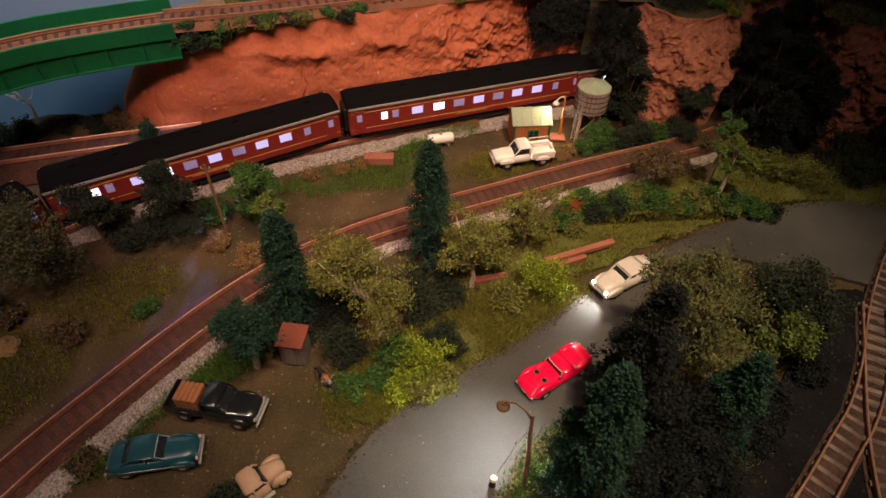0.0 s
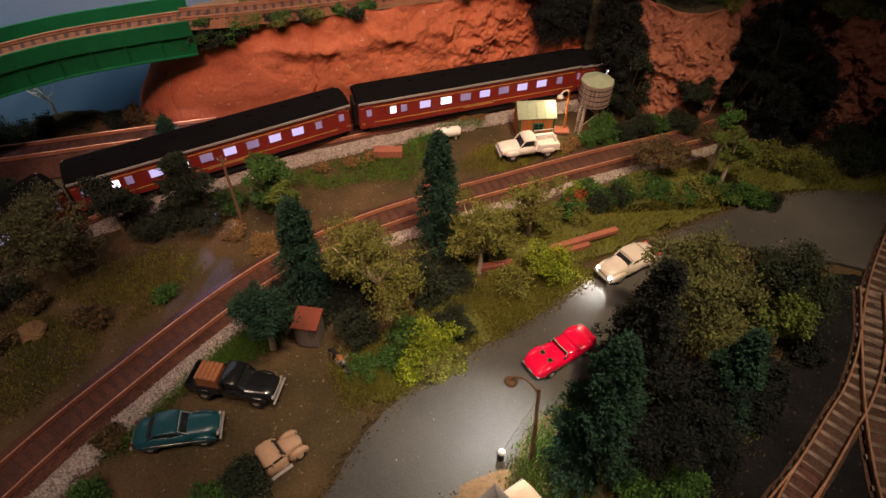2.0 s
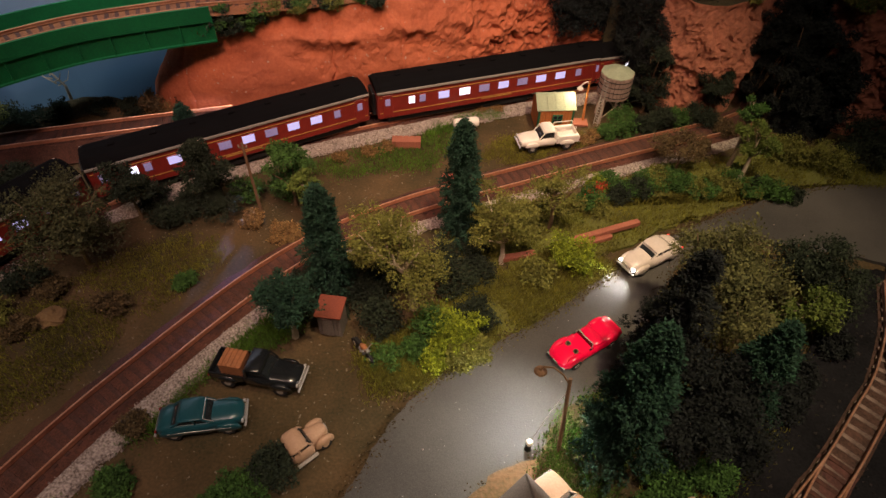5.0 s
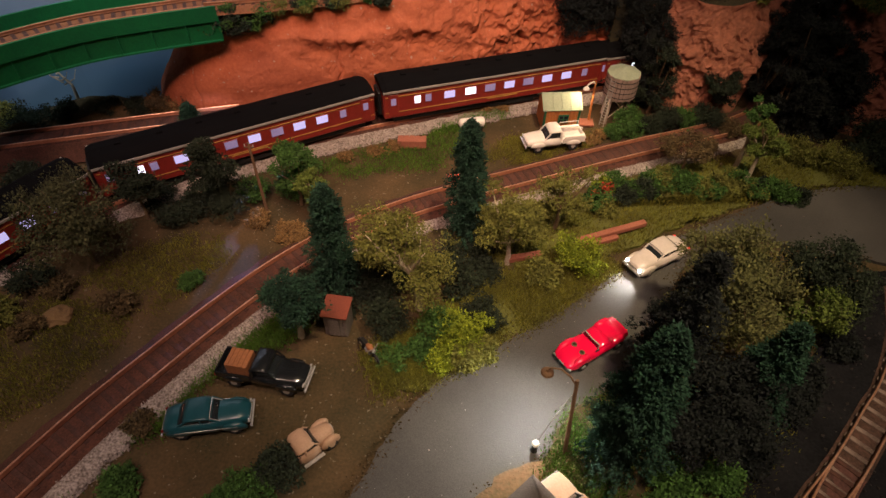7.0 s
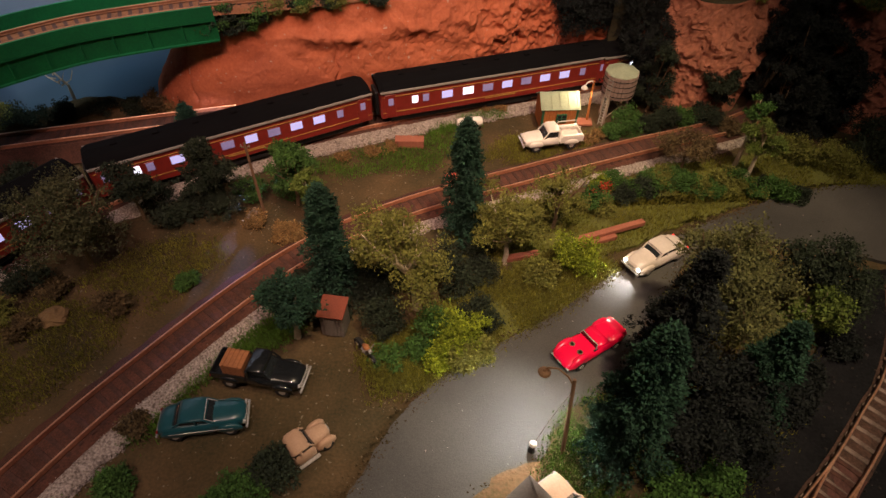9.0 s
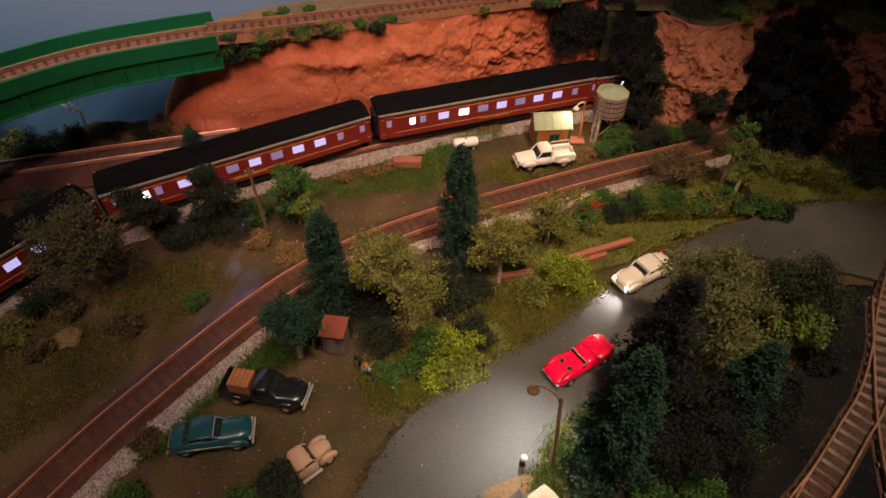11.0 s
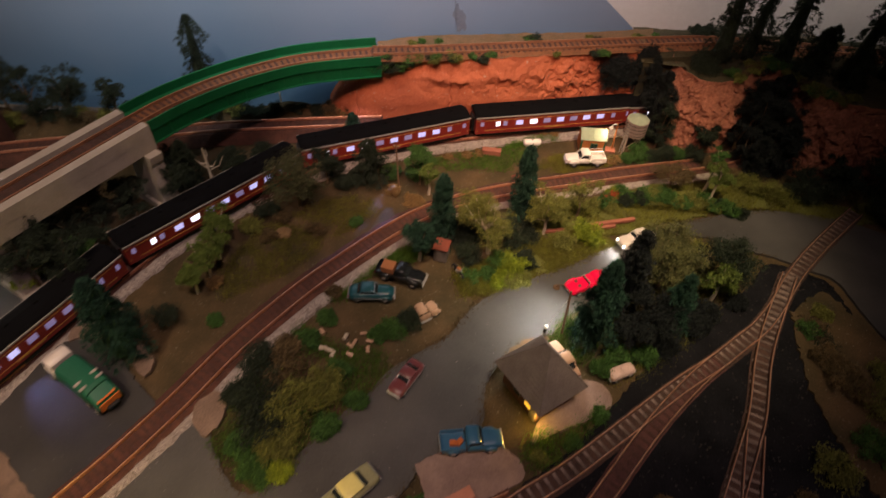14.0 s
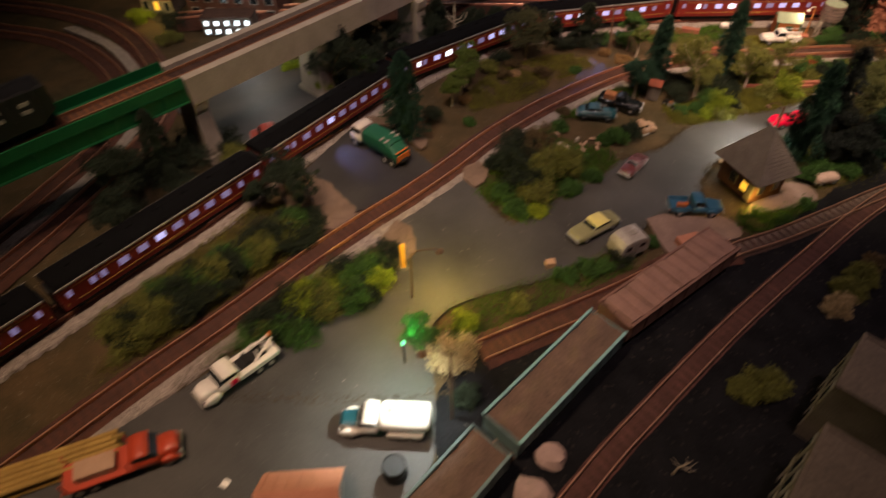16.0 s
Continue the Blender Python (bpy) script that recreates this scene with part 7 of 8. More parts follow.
def broadleaf(x, y, h, r, label, leaf, bark=None, z=0.0, count=2600, size=0.0016, lumps=9, low=0.35, lean=(0, 0), name="broadleaf_tree", group="leafy trees", limbs=6, droop=0.0, thick=1.0):
    """droop: how far the crown hangs below its fork, as a share of the height."""
    bark = bark or BARK
    root = thing(name, label, "tree", group=group, at=(x, y, z - 0.001))
    fork = Vector((lean[0] * 0.5, lean[1] * 0.5, h * low))
    part("trunk", Geo().tube([(0, 0, 0), (fork.x * 0.35 + 0.0008, fork.y * 0.3, fork.z * 0.5), fork], max(0.0011, h * 0.030) * thick, 7, max(0.0008, h * 0.018) * thick), bark, root)
    blobs = []
    lumps, limbs = int(lumps * 1.9), int(limbs * 1.8)
    for i in range(lumps):
        q = 2.399 * i + rnd.uniform(-0.4, 0.4)
        q = -q if droop > 0.6 and math.sin(q) < -0.6 and i % 3 else q
        e = rnd.uniform(0.30, 0.86) * r * (0.35 if i % 4 == 3 else 1)
        rise = rnd.uniform(low + 0.08, 0.93) - droop * (e / r) ** 2 * rnd.random()
        c = Vector((lean[0] + e * math.cos(q), lean[1] + e * math.sin(q), h * max(0.10, rise)))
        k = r * rnd.uniform(0.20, 0.38)
        blobs.append((*c, k, k, k * rnd.uniform(0.6, 0.95) * (1 + 0.6 * droop)))
        if i < limbs:
            over = fork.lerp(c, 0.5)
            over.z = max(over.z, fork.z + 0.25 * (h - fork.z)) if droop else over.z
            c = c + Vector((0, 0, k * 0.75)) if droop else c
            mid = over + Vector((rnd.uniform(-1, 1), rnd.uniform(-1, 1), rnd.uniform(0, 1))) * r * 0.10
            part("limb", Geo().tube([fork, mid, c], max(0.0006, h * 0.013) * thick, 6, 0.0003), bark, root)
    cards("crown", leaves(blobs, count, size), leaf, root)
    return root


def bush(x, y, r, h, label, leaf, count=900, z=0.0, size=0.0016, lumps=5, group="bushes"):
    blobs = [(x, y, z + h * 0.42, r * 0.62, r * 0.62, h * 0.5)]
    for i in range(lumps):
        q = 2 * math.pi * i / lumps + rnd.uniform(-0.5, 0.5)
        k = r * rnd.uniform(0.30, 0.48)
        blobs.append((x + r * 0.6 * math.cos(q), y + r * 0.6 * math.sin(q), z + h * rnd.uniform(0.2, 0.6), k, k, h * rnd.uniform(0.25, 0.42)))
    q = leaves(blobs, count, size)
    if group in SCRUB:
        SCRUB[group].setdefault(leaf.name, []).append(q)
        return None
    return tagged(cards("bush", q, leaf), label, "bush", group=group)


SCRUB = {"cliff top scrub": {}, "ridge scrub": {}, "bank scrub": {}, "cliff edge growth": {}}


DK = "dense dark green conifer of flocked needles"
conifer(0.0045, 0.3270, 0.104, 0.0165, DK + " by the rails", count=5200)
conifer(-0.0815, 0.2680, 0.096, 0.0165, DK + " behind the outhouse", count=5200)
conifer(0.0890, 0.1560, 0.122, 0.0210, DK + " beside the street lamp", count=7500)
conifer(0.1680, 0.1880, 0.086, 0.0165, DK + " at the yard edge", count=4500)
conifer(-0.1870, 0.3470, 0.064, 0.0210, DK + " before the train", DARKLEAF, count=3600, ragged=0.4)
broadleaf(-0.2400, 0.3330, 0.050, 0.0190, "thin dark tree before the train", DARKLEAF, BARK, count=1500)
conifer(-0.3480, 0.0520, 0.112, 0.0260, DK + " beside the green truck", count=6500)
conifer(-0.2330, 0.4310, 0.040, 0.0120, "small dark conifer between the tracks", count=1800)
broadleaf(-0.0250, 0.2570, 0.084, 0.0310, "drooping olive tree with bent pale limbs", OLIVE, PALEBARK, count=3500, lumps=15, low=0.40, lean=(-0.010, 0.002), limbs=9, droop=0.75, thick=1.3)
broadleaf(0.0350, 0.3010, 0.058, 0.0290, "spreading olive tree with a forked trunk", OLIVE, PALEBARK, count=2700, lumps=10, lean=(0.000, 0.008), low=0.30, thick=1.3)
broadleaf(0.0730, 0.3380, 0.062, 0.0230, "thin sparse olive tree", OLIVE, BARK, count=900, lumps=8)
broadleaf(0.1890, 0.4180, 0.036, 0.0240, "low sparse brownish tree by the rails", BROWNLEAF, BARK, count=1100, lumps=8)
broadleaf(-0.1000, 0.2300, 0.052, 0.0200, "dark green tree with a pale trunk", FIR, PALEBARK, count=2600, thick=1.6)
broadleaf(-0.1260, 0.3560, 0.056, 0.0190, "dark green tree before the train", LEAF, BARK, count=2000)
broadleaf(-0.1110, 0.3400, 0.052, 0.0110, "slim yellow-green tree with a white birch trunk", BIRCH, PALEBARK, count=1100, low=0.40, thick=1.3)
broadleaf(0.2370, 0.4020, 0.060, 0.0150, "small green birch beside the road", BIRCH, PALEBARK, count=1500, low=0.46, lean=(0.003, 0.002), thick=1.2)
broadleaf(0.2330, 0.4180, 0.076, 0.0085, "slim green tree behind the birch", LEAF, PALEBARK, count=700, low=0.62)
broadleaf(-0.2600, 0.2860, 0.072, 0.0350, "broad grey-green tree on the slope", GREYOLIVE, BARK, count=3600, lumps=13, low=0.25, droop=0.3)
broadleaf(0.1640, 0.2440, 0.088, 0.0340, "large dusty olive tree in the roadside grove", DUSTOLIVE, BARK, count=5200, lumps=18, low=0.30, droop=0.45)
# the grove's unlit side is put into the near-black leaf tone
broadleaf(0.1220, 0.2130, 0.056, 0.0180, "tree in the roadside grove, leaf tone darkened for shade", SHADELEAF, BARK, count=2600)
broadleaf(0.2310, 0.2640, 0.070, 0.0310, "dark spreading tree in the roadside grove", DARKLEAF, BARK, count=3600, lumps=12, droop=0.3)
conifer(0.1180, 0.2000, 0.122, 0.0200, "conifer in the roadside grove, needle tone darkened for shade", SHADELEAF, count=4200, ragged=0.3)
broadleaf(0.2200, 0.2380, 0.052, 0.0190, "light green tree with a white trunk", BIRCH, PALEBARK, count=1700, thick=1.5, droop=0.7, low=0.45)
broadleaf(0.1480, 0.1780, 0.058, 0.0300, "dark brownish tree in the grove, leaf tone darkened for shade", SHADELEAF, BARK, count=3200, lumps=11)
broadleaf(0.1260, 0.1600, 0.040, 0.0220, "dark leafy tree behind the conifer, leaf tone darkened for shade", SHADELEAF, BARK, count=2200)
# dark bushes take the same shade tone for the black gaps between trees
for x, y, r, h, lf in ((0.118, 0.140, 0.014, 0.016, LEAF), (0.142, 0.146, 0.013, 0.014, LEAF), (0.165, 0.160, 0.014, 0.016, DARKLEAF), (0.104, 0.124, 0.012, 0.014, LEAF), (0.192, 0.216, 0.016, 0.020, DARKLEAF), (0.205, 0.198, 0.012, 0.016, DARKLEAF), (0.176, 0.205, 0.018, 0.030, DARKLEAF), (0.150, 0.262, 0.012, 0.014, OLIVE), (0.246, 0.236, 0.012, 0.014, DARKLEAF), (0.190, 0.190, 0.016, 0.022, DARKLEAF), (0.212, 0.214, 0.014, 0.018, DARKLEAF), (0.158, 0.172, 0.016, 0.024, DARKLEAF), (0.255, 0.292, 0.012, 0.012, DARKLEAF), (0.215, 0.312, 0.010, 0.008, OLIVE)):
    bush(x, y, r, h, "leafy undergrowth of the roadside grove", SHADELEAF if lf is DARKLEAF else lf)
for x, y, r, h, lf in ((-0.001, 0.226, 0.0140, 0.034, LIME), (0.010, 0.232, 0.0120, 0.026, LIME), (-0.013, 0.234, 0.0120, 0.028, LEAF), (0.006, 0.214, 0.0105, 0.018, OLIVE), (-0.009, 0.213, 0.0105, 0.017, LIME), (0.017, 0.222, 0.0100, 0.014, OLIVE), (-0.020, 0.220, 0.0095, 0.013, LEAF)):
    bush(x, y, r, h, "bright yellow-green shrub beside the road", lf, 520, size=0.0017, lumps=6, group="roadside shrubs")
bush(0.0160, 0.2480, 0.0150, 0.018, "dark bush under the olive tree", DARKLEAF, 900)
bush(0.0850, 0.2990, 0.0170, 0.032, "bright green bush by the timber beams", LIME, 900, size=0.0017, lumps=8)
bush(0.0580, 0.2880, 0.0140, 0.016, "olive bush on the roadside bank", OLIVE, 800)
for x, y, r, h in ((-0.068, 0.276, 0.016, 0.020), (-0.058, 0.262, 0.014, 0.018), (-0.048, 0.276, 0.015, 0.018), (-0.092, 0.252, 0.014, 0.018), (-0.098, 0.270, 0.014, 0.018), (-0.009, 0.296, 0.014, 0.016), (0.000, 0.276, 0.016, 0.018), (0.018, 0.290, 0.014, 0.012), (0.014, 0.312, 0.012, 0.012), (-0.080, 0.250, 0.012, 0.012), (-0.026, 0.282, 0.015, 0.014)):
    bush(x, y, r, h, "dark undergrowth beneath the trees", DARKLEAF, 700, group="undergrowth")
bush(-0.0450, 0.2400, 0.0150, 0.022, "dark bush behind the outhouse", DARKLEAF, 800)
bush(-0.0400, 0.2150, 0.0110, 0.006, "low green bush near the motorcycle", LEAF, 500)
for k in range(26):
    t = k / 25
    x, y = 0.100 + 0.170 * t + rnd.uniform(-.006, .006), 0.362 + 0.035 * math.sin(t * 3) + rnd.uniform(-.016, .016)
    if y < 0.34 + 0.2 * (x - 0.1) and x > 0.18:
        y += 0.02
    bush(x, y, rnd.uniform(0.008, 0.014), rnd.uniform(0.009, 0.018), "green scrub between the rails and the road", rnd.choice((LEAF, LEAF, LEAF, OLIVE, DARKLEAF, LIME)), 480)
for x, y in ((0.112, 0.372), (0.118, 0.380), (0.106, 0.366)):
    bush(x, y, 0.0045, 0.018, "small shrub with red autumn leaves", REDLEAF, 90, size=0.0013)
for x, y, r, h, lf in ((0.150, 0.470, 0.015, 0.024, LEAF), (0.138, 0.462, 0.009, 0.012, LEAF), (0.168, 0.472, 0.013, 0.016, DARKLEAF), (0.186, 0.478, 0.014, 0.024, DARKLEAF), (0.205, 0.482, 0.012, 0.018, LEAF), (0.225, 0.486, 0.016, 0.022, DARKLEAF), (0.245, 0.470, 0.013, 0.016, BROWNLEAF), (0.215, 0.445, 0.010, 0.008, BROWNLEAF)):
    bush(x, y, r, h, "bush at the foot of the east cliff", lf)
broadleaf(0.2380, 0.5000, 0.046, 0.0170, "dark round tree against the red cliff", DARKLEAF, BARK, count=1800)
# near-black conifers stand in for the dark void of the tunnel cleft
conifer(0.1690, 0.5250, 0.104, 0.0240, "tall conifer blackened for the unlit tunnel mouth", SHADELEAF, count=5200, ragged=0.4)
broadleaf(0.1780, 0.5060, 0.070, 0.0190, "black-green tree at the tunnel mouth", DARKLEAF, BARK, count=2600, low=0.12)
conifer(0.1560, 0.5560, 0.108, 0.0190, "tall conifer blackened for the unlit tunnel mouth", SHADELEAF, count=3500)
# trees crowd the recess in a near-black tone in place of its shade
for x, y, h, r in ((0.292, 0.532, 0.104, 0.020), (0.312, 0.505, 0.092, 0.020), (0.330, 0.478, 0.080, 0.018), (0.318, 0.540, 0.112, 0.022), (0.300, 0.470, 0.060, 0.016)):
    conifer(x, y, h, r, "conifer in the cliff recess, blackened to stand for its shade", SHADELEAF, count=4200, group="recess conifers", ragged=0.4)
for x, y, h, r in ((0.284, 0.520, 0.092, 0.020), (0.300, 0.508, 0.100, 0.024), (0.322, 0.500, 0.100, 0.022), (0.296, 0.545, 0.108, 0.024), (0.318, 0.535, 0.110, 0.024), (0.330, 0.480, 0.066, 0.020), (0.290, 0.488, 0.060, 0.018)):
    broadleaf(x, y, h, r, "tangled tree added to fill the cliff recess with dark", SHADELEAF, BARK, count=2600, low=0.15, group="recess trees")
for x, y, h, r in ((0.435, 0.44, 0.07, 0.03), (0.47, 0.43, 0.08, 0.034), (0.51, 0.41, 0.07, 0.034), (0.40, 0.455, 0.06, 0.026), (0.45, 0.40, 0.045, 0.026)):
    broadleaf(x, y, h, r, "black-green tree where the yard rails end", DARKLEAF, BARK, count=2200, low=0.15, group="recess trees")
for x, y, r, h in ((0.290, 0.435, 0.018, 0.022), (0.320, 0.425, 0.020, 0.026), (0.352, 0.430, 0.022, 0.030), (0.385, 0.440, 0.024, 0.036), (0.415, 0.445, 0.022, 0.030), (0.270, 0.452, 0.014, 0.018), (0.44, 0.43, 0.022, 0.026), (0.36, 0.455, 0.02, 0.034)):
    bush(x, y, r, h, "dull brown-green scrub before the cliff", rnd.choice((BROWNLEAF, DARKLEAF, OLIVE)), 1000)
for x, y, h, r in ((0.240, 0.588, 0.092, 0.024), (0.278, 0.600, 0.085, 0.018), (0.322, 0.600, 0.100, 0.024), (0.372, 0.600, 0.050, 0.014), (0.412, 0.590, 0.085, 0.022), (0.452, 0.585, 0.110, 0.028), (0.505, 0.590, 0.10, 0.026), (0.345, 0.560, 0.06, 0.018), (0.395, 0.545, 0.05, 0.018), (0.56, 0.58, 0.11, 0.03)):
    conifer(x, y, h * 1.3, r * 1.08, "near-black conifer on top of the cliff", DARKLEAF, z=0.090, count=3200, group="cliff top conifers", ragged=0.26)
for k in range(46):
    x = 0.205 + 0.42 * rnd.random()
    bush(x, rnd.uniform(0.60 if 0.25 < x < 0.33 else 0.55, 0.68), rnd.uniform(0.012, 0.026), rnd.uniform(0.008, 0.022), "dark scrub on the cliff top", rnd.choice((DARKLEAF, DARKLEAF, BROWNLEAF)), 620, z=0.090, group="cliff top scrub")
for k in range(26):
    t = rnd.random()
    bush(-0.20 + 0.36 * t, 0.478 + 0.105 * t + (0.036 if k % 2 else -0.004) + rnd.uniform(-.004, .004), rnd.uniform(0.005, 0.010), rnd.uniform(0.003, 0.006), "low green growth on the cliff edge", rnd.choice((LEAF, OLIVE, DARKLEAF)), 220, z=0.1005, group="cliff edge growth")
bush(-0.1900, 0.4800, 0.0150, 0.0120, "dark green bush where the bridge meets the cliff", DARKLEAF, 900, z=0.092)
bush(-0.1700, 0.4800, 0.0110, 0.0080, "green bush where the bridge meets the cliff", LEAF, 500, z=0.096)
for k in range(30):
    q = h2[int(len(h2) * rnd.uniform(0.14, 0.36))]
    bush(q[0] + rnd.uniform(-.006, .004), q[1] + rnd.uniform(-0.004, 0.022), rnd.uniform(0.007, 0.013), rnd.uniform(0.004, 0.008), "dry olive scrub on the east cliff top", rnd.choice((OLIVE, OLIVE, LEAF, BROWNLEAF)), 380, z=q[2] - 0.002, group="cliff edge growth")
for k in range(14):
    q = h2[int(len(h2) * rnd.uniform(0.62, 0.85))]
    bush(q[0], q[1] + rnd.uniform(0.0, 0.022), rnd.uniform(0.009, 0.015), rnd.uniform(0.004, 0.008), "dry olive scrub on the east cliff top", rnd.choice((OLIVE, BROWNLEAF, DARKLEAF)), 380, z=q[2] - 0.002, group="cliff edge growth")
for k in range(30):
    q = h1[int(len(h1) * (rnd.uniform(0.13, 0.28) if k % 2 else rnd.uniform(0.2, 0.45)))]
    bush(q[0], q[1] + rnd.uniform(-0.003, 0.004), rnd.uniform(0.006, 0.011), rnd.uniform(0.006, 0.010), "green growth hanging over the cliff edge", rnd.choice((LEAF, DARKLEAF, OLIVE)), 380, z=q[2] - 0.004, group="cliff edge growth")
for k in range(12):
    bush(-0.212 + 0.0042 * k, 0.468 + 0.0012 * k + rnd.uniform(-.003, .003), rnd.uniform(0.008, 0.013), rnd.uniform(0.008, 0.013), "dark growth where the bridge meets the cliff", rnd.choice((DARKLEAF, LEAF, DARKLEAF)), 420, z=rnd.uniform(0.082, 0.092), group="cliff edge growth")

# near-black growth added over the cliff's end in place of a shadow
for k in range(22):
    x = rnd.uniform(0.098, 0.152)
    bush(x, 0.556 + 0.26 * (x - 0.09) + rnd.uniform(-.004, .004), rnd.uniform(0.012, 0.019), rnd.uniform(0.020, 0.030), "growth standing in for the dark mass and shadow beside the tunnel", SHADELEAF, 620, z=rnd.uniform(0.048, 0.086), group="cliff edge growth")

# ridge behind the train, under the bridge
for k in range(24):
    x = -0.255 - 0.022 * k + rnd.uniform(-.008, .008)
    bush(x, 0.450 + 0.30 * (x + 0.36) + rnd.uniform(-.010, .004), rnd.uniform(0.010, 0.018), rnd.uniform(0.010, 0.022), "dark scrub along the low ridge", rnd.choice((DARKLEAF, DARKLEAF, OLIVE, BROWNLEAF)), 520, z=0.010, group="ridge scrub")
for x, y, r in ((-0.262, 0.468, 0.014), (-0.285, 0.470, 0.012)):
    bush(x, y, r, 0.014, "straw coloured weeds at the cliff foot", STRAW, 420, z=0.004)
for x, y, h, r in ((-0.436, 0.430, 0.152, 0.027),):
    conifer(x, y, h, r, "black-green conifer beyond the bridge", DARKLEAF, count=3600, group="far conifers", ragged=0.35)
for x, y, h, r in ((-0.62, 0.39, 0.085, 0.028), (-0.655, 0.365, 0.085, 0.026), (-0.610, 0.375, 0.075, 0.026), (-0.555, 0.395, 0.060, 0.022), (-0.70, 0.37, 0.085, 0.028), (-0.82, 0.33, 0.10, 0.03), (-0.90, 0.32, 0.09, 0.03), (-0.98, 0.29, 0.08, 0.03)):
    broadleaf(x, y, h, r, "dark tree behind the viaduct", DARKLEAF, BARK, count=1900)


def dead_tree(x, y, z, h, label, lean=0.0):
    root = thing("dead_tree", label, "tree", at=(x, y, z))
    part("trunk", Geo().tube([(0, 0, -0.002), (0.0008, 0, h * 0.45), (lean, 0, h)], h * 0.045, 7, h * 0.012), PALEBARK, root)
    for q, t, k in ((0.5, 0.45, 0.42), (2.8, 0.5, 0.40), (4.1, 0.62, 0.30), (5.6, 0.55, 0.40), (1.6, 0.7, 0.25)):
        a = Vector((lean * t, 0, h * t))
        b = a + Vector((math.cos(q), math.sin(q) * 0.6, 0.45)) * h * k * 0.6
        c = b + Vector((math.cos(q + 0.4) * 0.6, math.sin(q + 0.4) * 0.4, 0.9)) * h * k * 0.5
        part("branch", Geo().tube([a, b, c], h * 0.018, 6, h * 0.005), PALEBARK, root)
    return root


dead_tree(-0.3700, 0.2900, 0.004, 0.060, "bare white dead tree beside the train")
dead_tree(-0.3470, 0.4620, 0.016, 0.040, "bleached dead tree on the ridge", -0.012)
dead_tree(-0.0050, -0.2670, 0.000, 0.026, "small grey dead tree on the cinders", 0.006)

# woods between the train and the viaduct, and west of the crossing
for x, y, h, r, lf in ((-0.500, 0.155, 0.055, 0.026, DARKLEAF), (-0.455, 0.165, 0.060, 0.026, DARKLEAF), (-0.468, 0.205, 0.060, 0.026, DARKLEAF), (-0.435, 0.225, 0.055, 0.024, DARKLEAF), (-0.400, 0.262, 0.055, 0.022, DARKLEAF), (-0.520, 0.185, 0.050, 0.024, DARKLEAF),
                       (-0.475, 0.106, 0.085, 0.030, DARKLEAF), (-0.436, 0.108, 0.078, 0.026, DARKLEAF), (-0.530, 0.160, 0.070, 0.028, DARKLEAF), (-0.505, 0.130, 0.075, 0.026, DARKLEAF), (-0.445, 0.140, 0.048, 0.018, LEAF), (-0.488, 0.110, 0.036, 0.018, LIME), (-0.352, 0.308, 0.050, 0.024, DARKLEAF), (-0.318, 0.330, 0.046, 0.020, DARKLEAF), (-0.420, 0.295, 0.050, 0.022, DARKLEAF)):
    broadleaf(x, y, h, r, "dark tree in the wood below the viaduct", lf, BARK, count=2000, group="wood trees")
for x, y, h, r in ((-0.557, -0.119, 0.100, 0.020), (-0.468, 0.128, 0.100, 0.022), (-0.395, 0.285, 0.075, 0.018)):
    conifer(x, y, h, r, "tall dark conifer in the wood", DARKLEAF, count=3200)
for x, y, h, r in ((-0.316, 0.187, 0.048, 0.016), (-0.314, 0.159, 0.046, 0.016), (-0.318, 0.136, 0.040, 0.013), (-0.322, 0.212, 0.046, 0.017)):
    broadleaf(x, y, h, r, "yellow-green birch with a white trunk", BIRCH, PALEBARK, count=1500, low=0.48, group="birches", thick=1.5)
for x, y, r, h, lf in ((-0.205, 0.345, 0.014, 0.018, DARKLEAF), (-0.165, 0.362, 0.013, 0.020, LEAF), (-0.215, 0.330, 0.014, 0.018, DARKLEAF), (-0.135, 0.366, 0.014, 0.022, LEAF), (-0.290, 0.262, 0.016, 0.020, DARKLEAF), (-0.300, 0.235, 0.014, 0.016, OLIVE), (-0.275, 0.225, 0.010, 0.010, BROWNLEAF), (-0.305, 0.150, 0.009, 0.008, STRAW), (-0.285, 0.105, 0.008, 0.006, LEAF), (-0.225, 0.245, 0.012, 0.012, BROWNLEAF), (-0.185, 0.270, 0.008, 0.006, LEAF), (-0.330, 0.095, 0.016, 0.020, DARKLEAF), (-0.365, 0.080, 0.016, 0.022, DARKLEAF), (-0.235, 0.350, 0.016, 0.024, DARKLEAF), (-0.155, 0.335, 0.010, 0.004, STRAW), (-0.128, 0.322, 0.013, 0.004, STRAW), (-0.117, 0.316, 0.009, 0.003, STRAW), (-0.272, 0.258, 0.012, 0.010, BROWNLEAF), (-0.178, 0.163, 0.009, 0.006, BROWNLEAF)):
    bush(x, y, r, h, "bush on the slope between the two tracks", lf, 620)
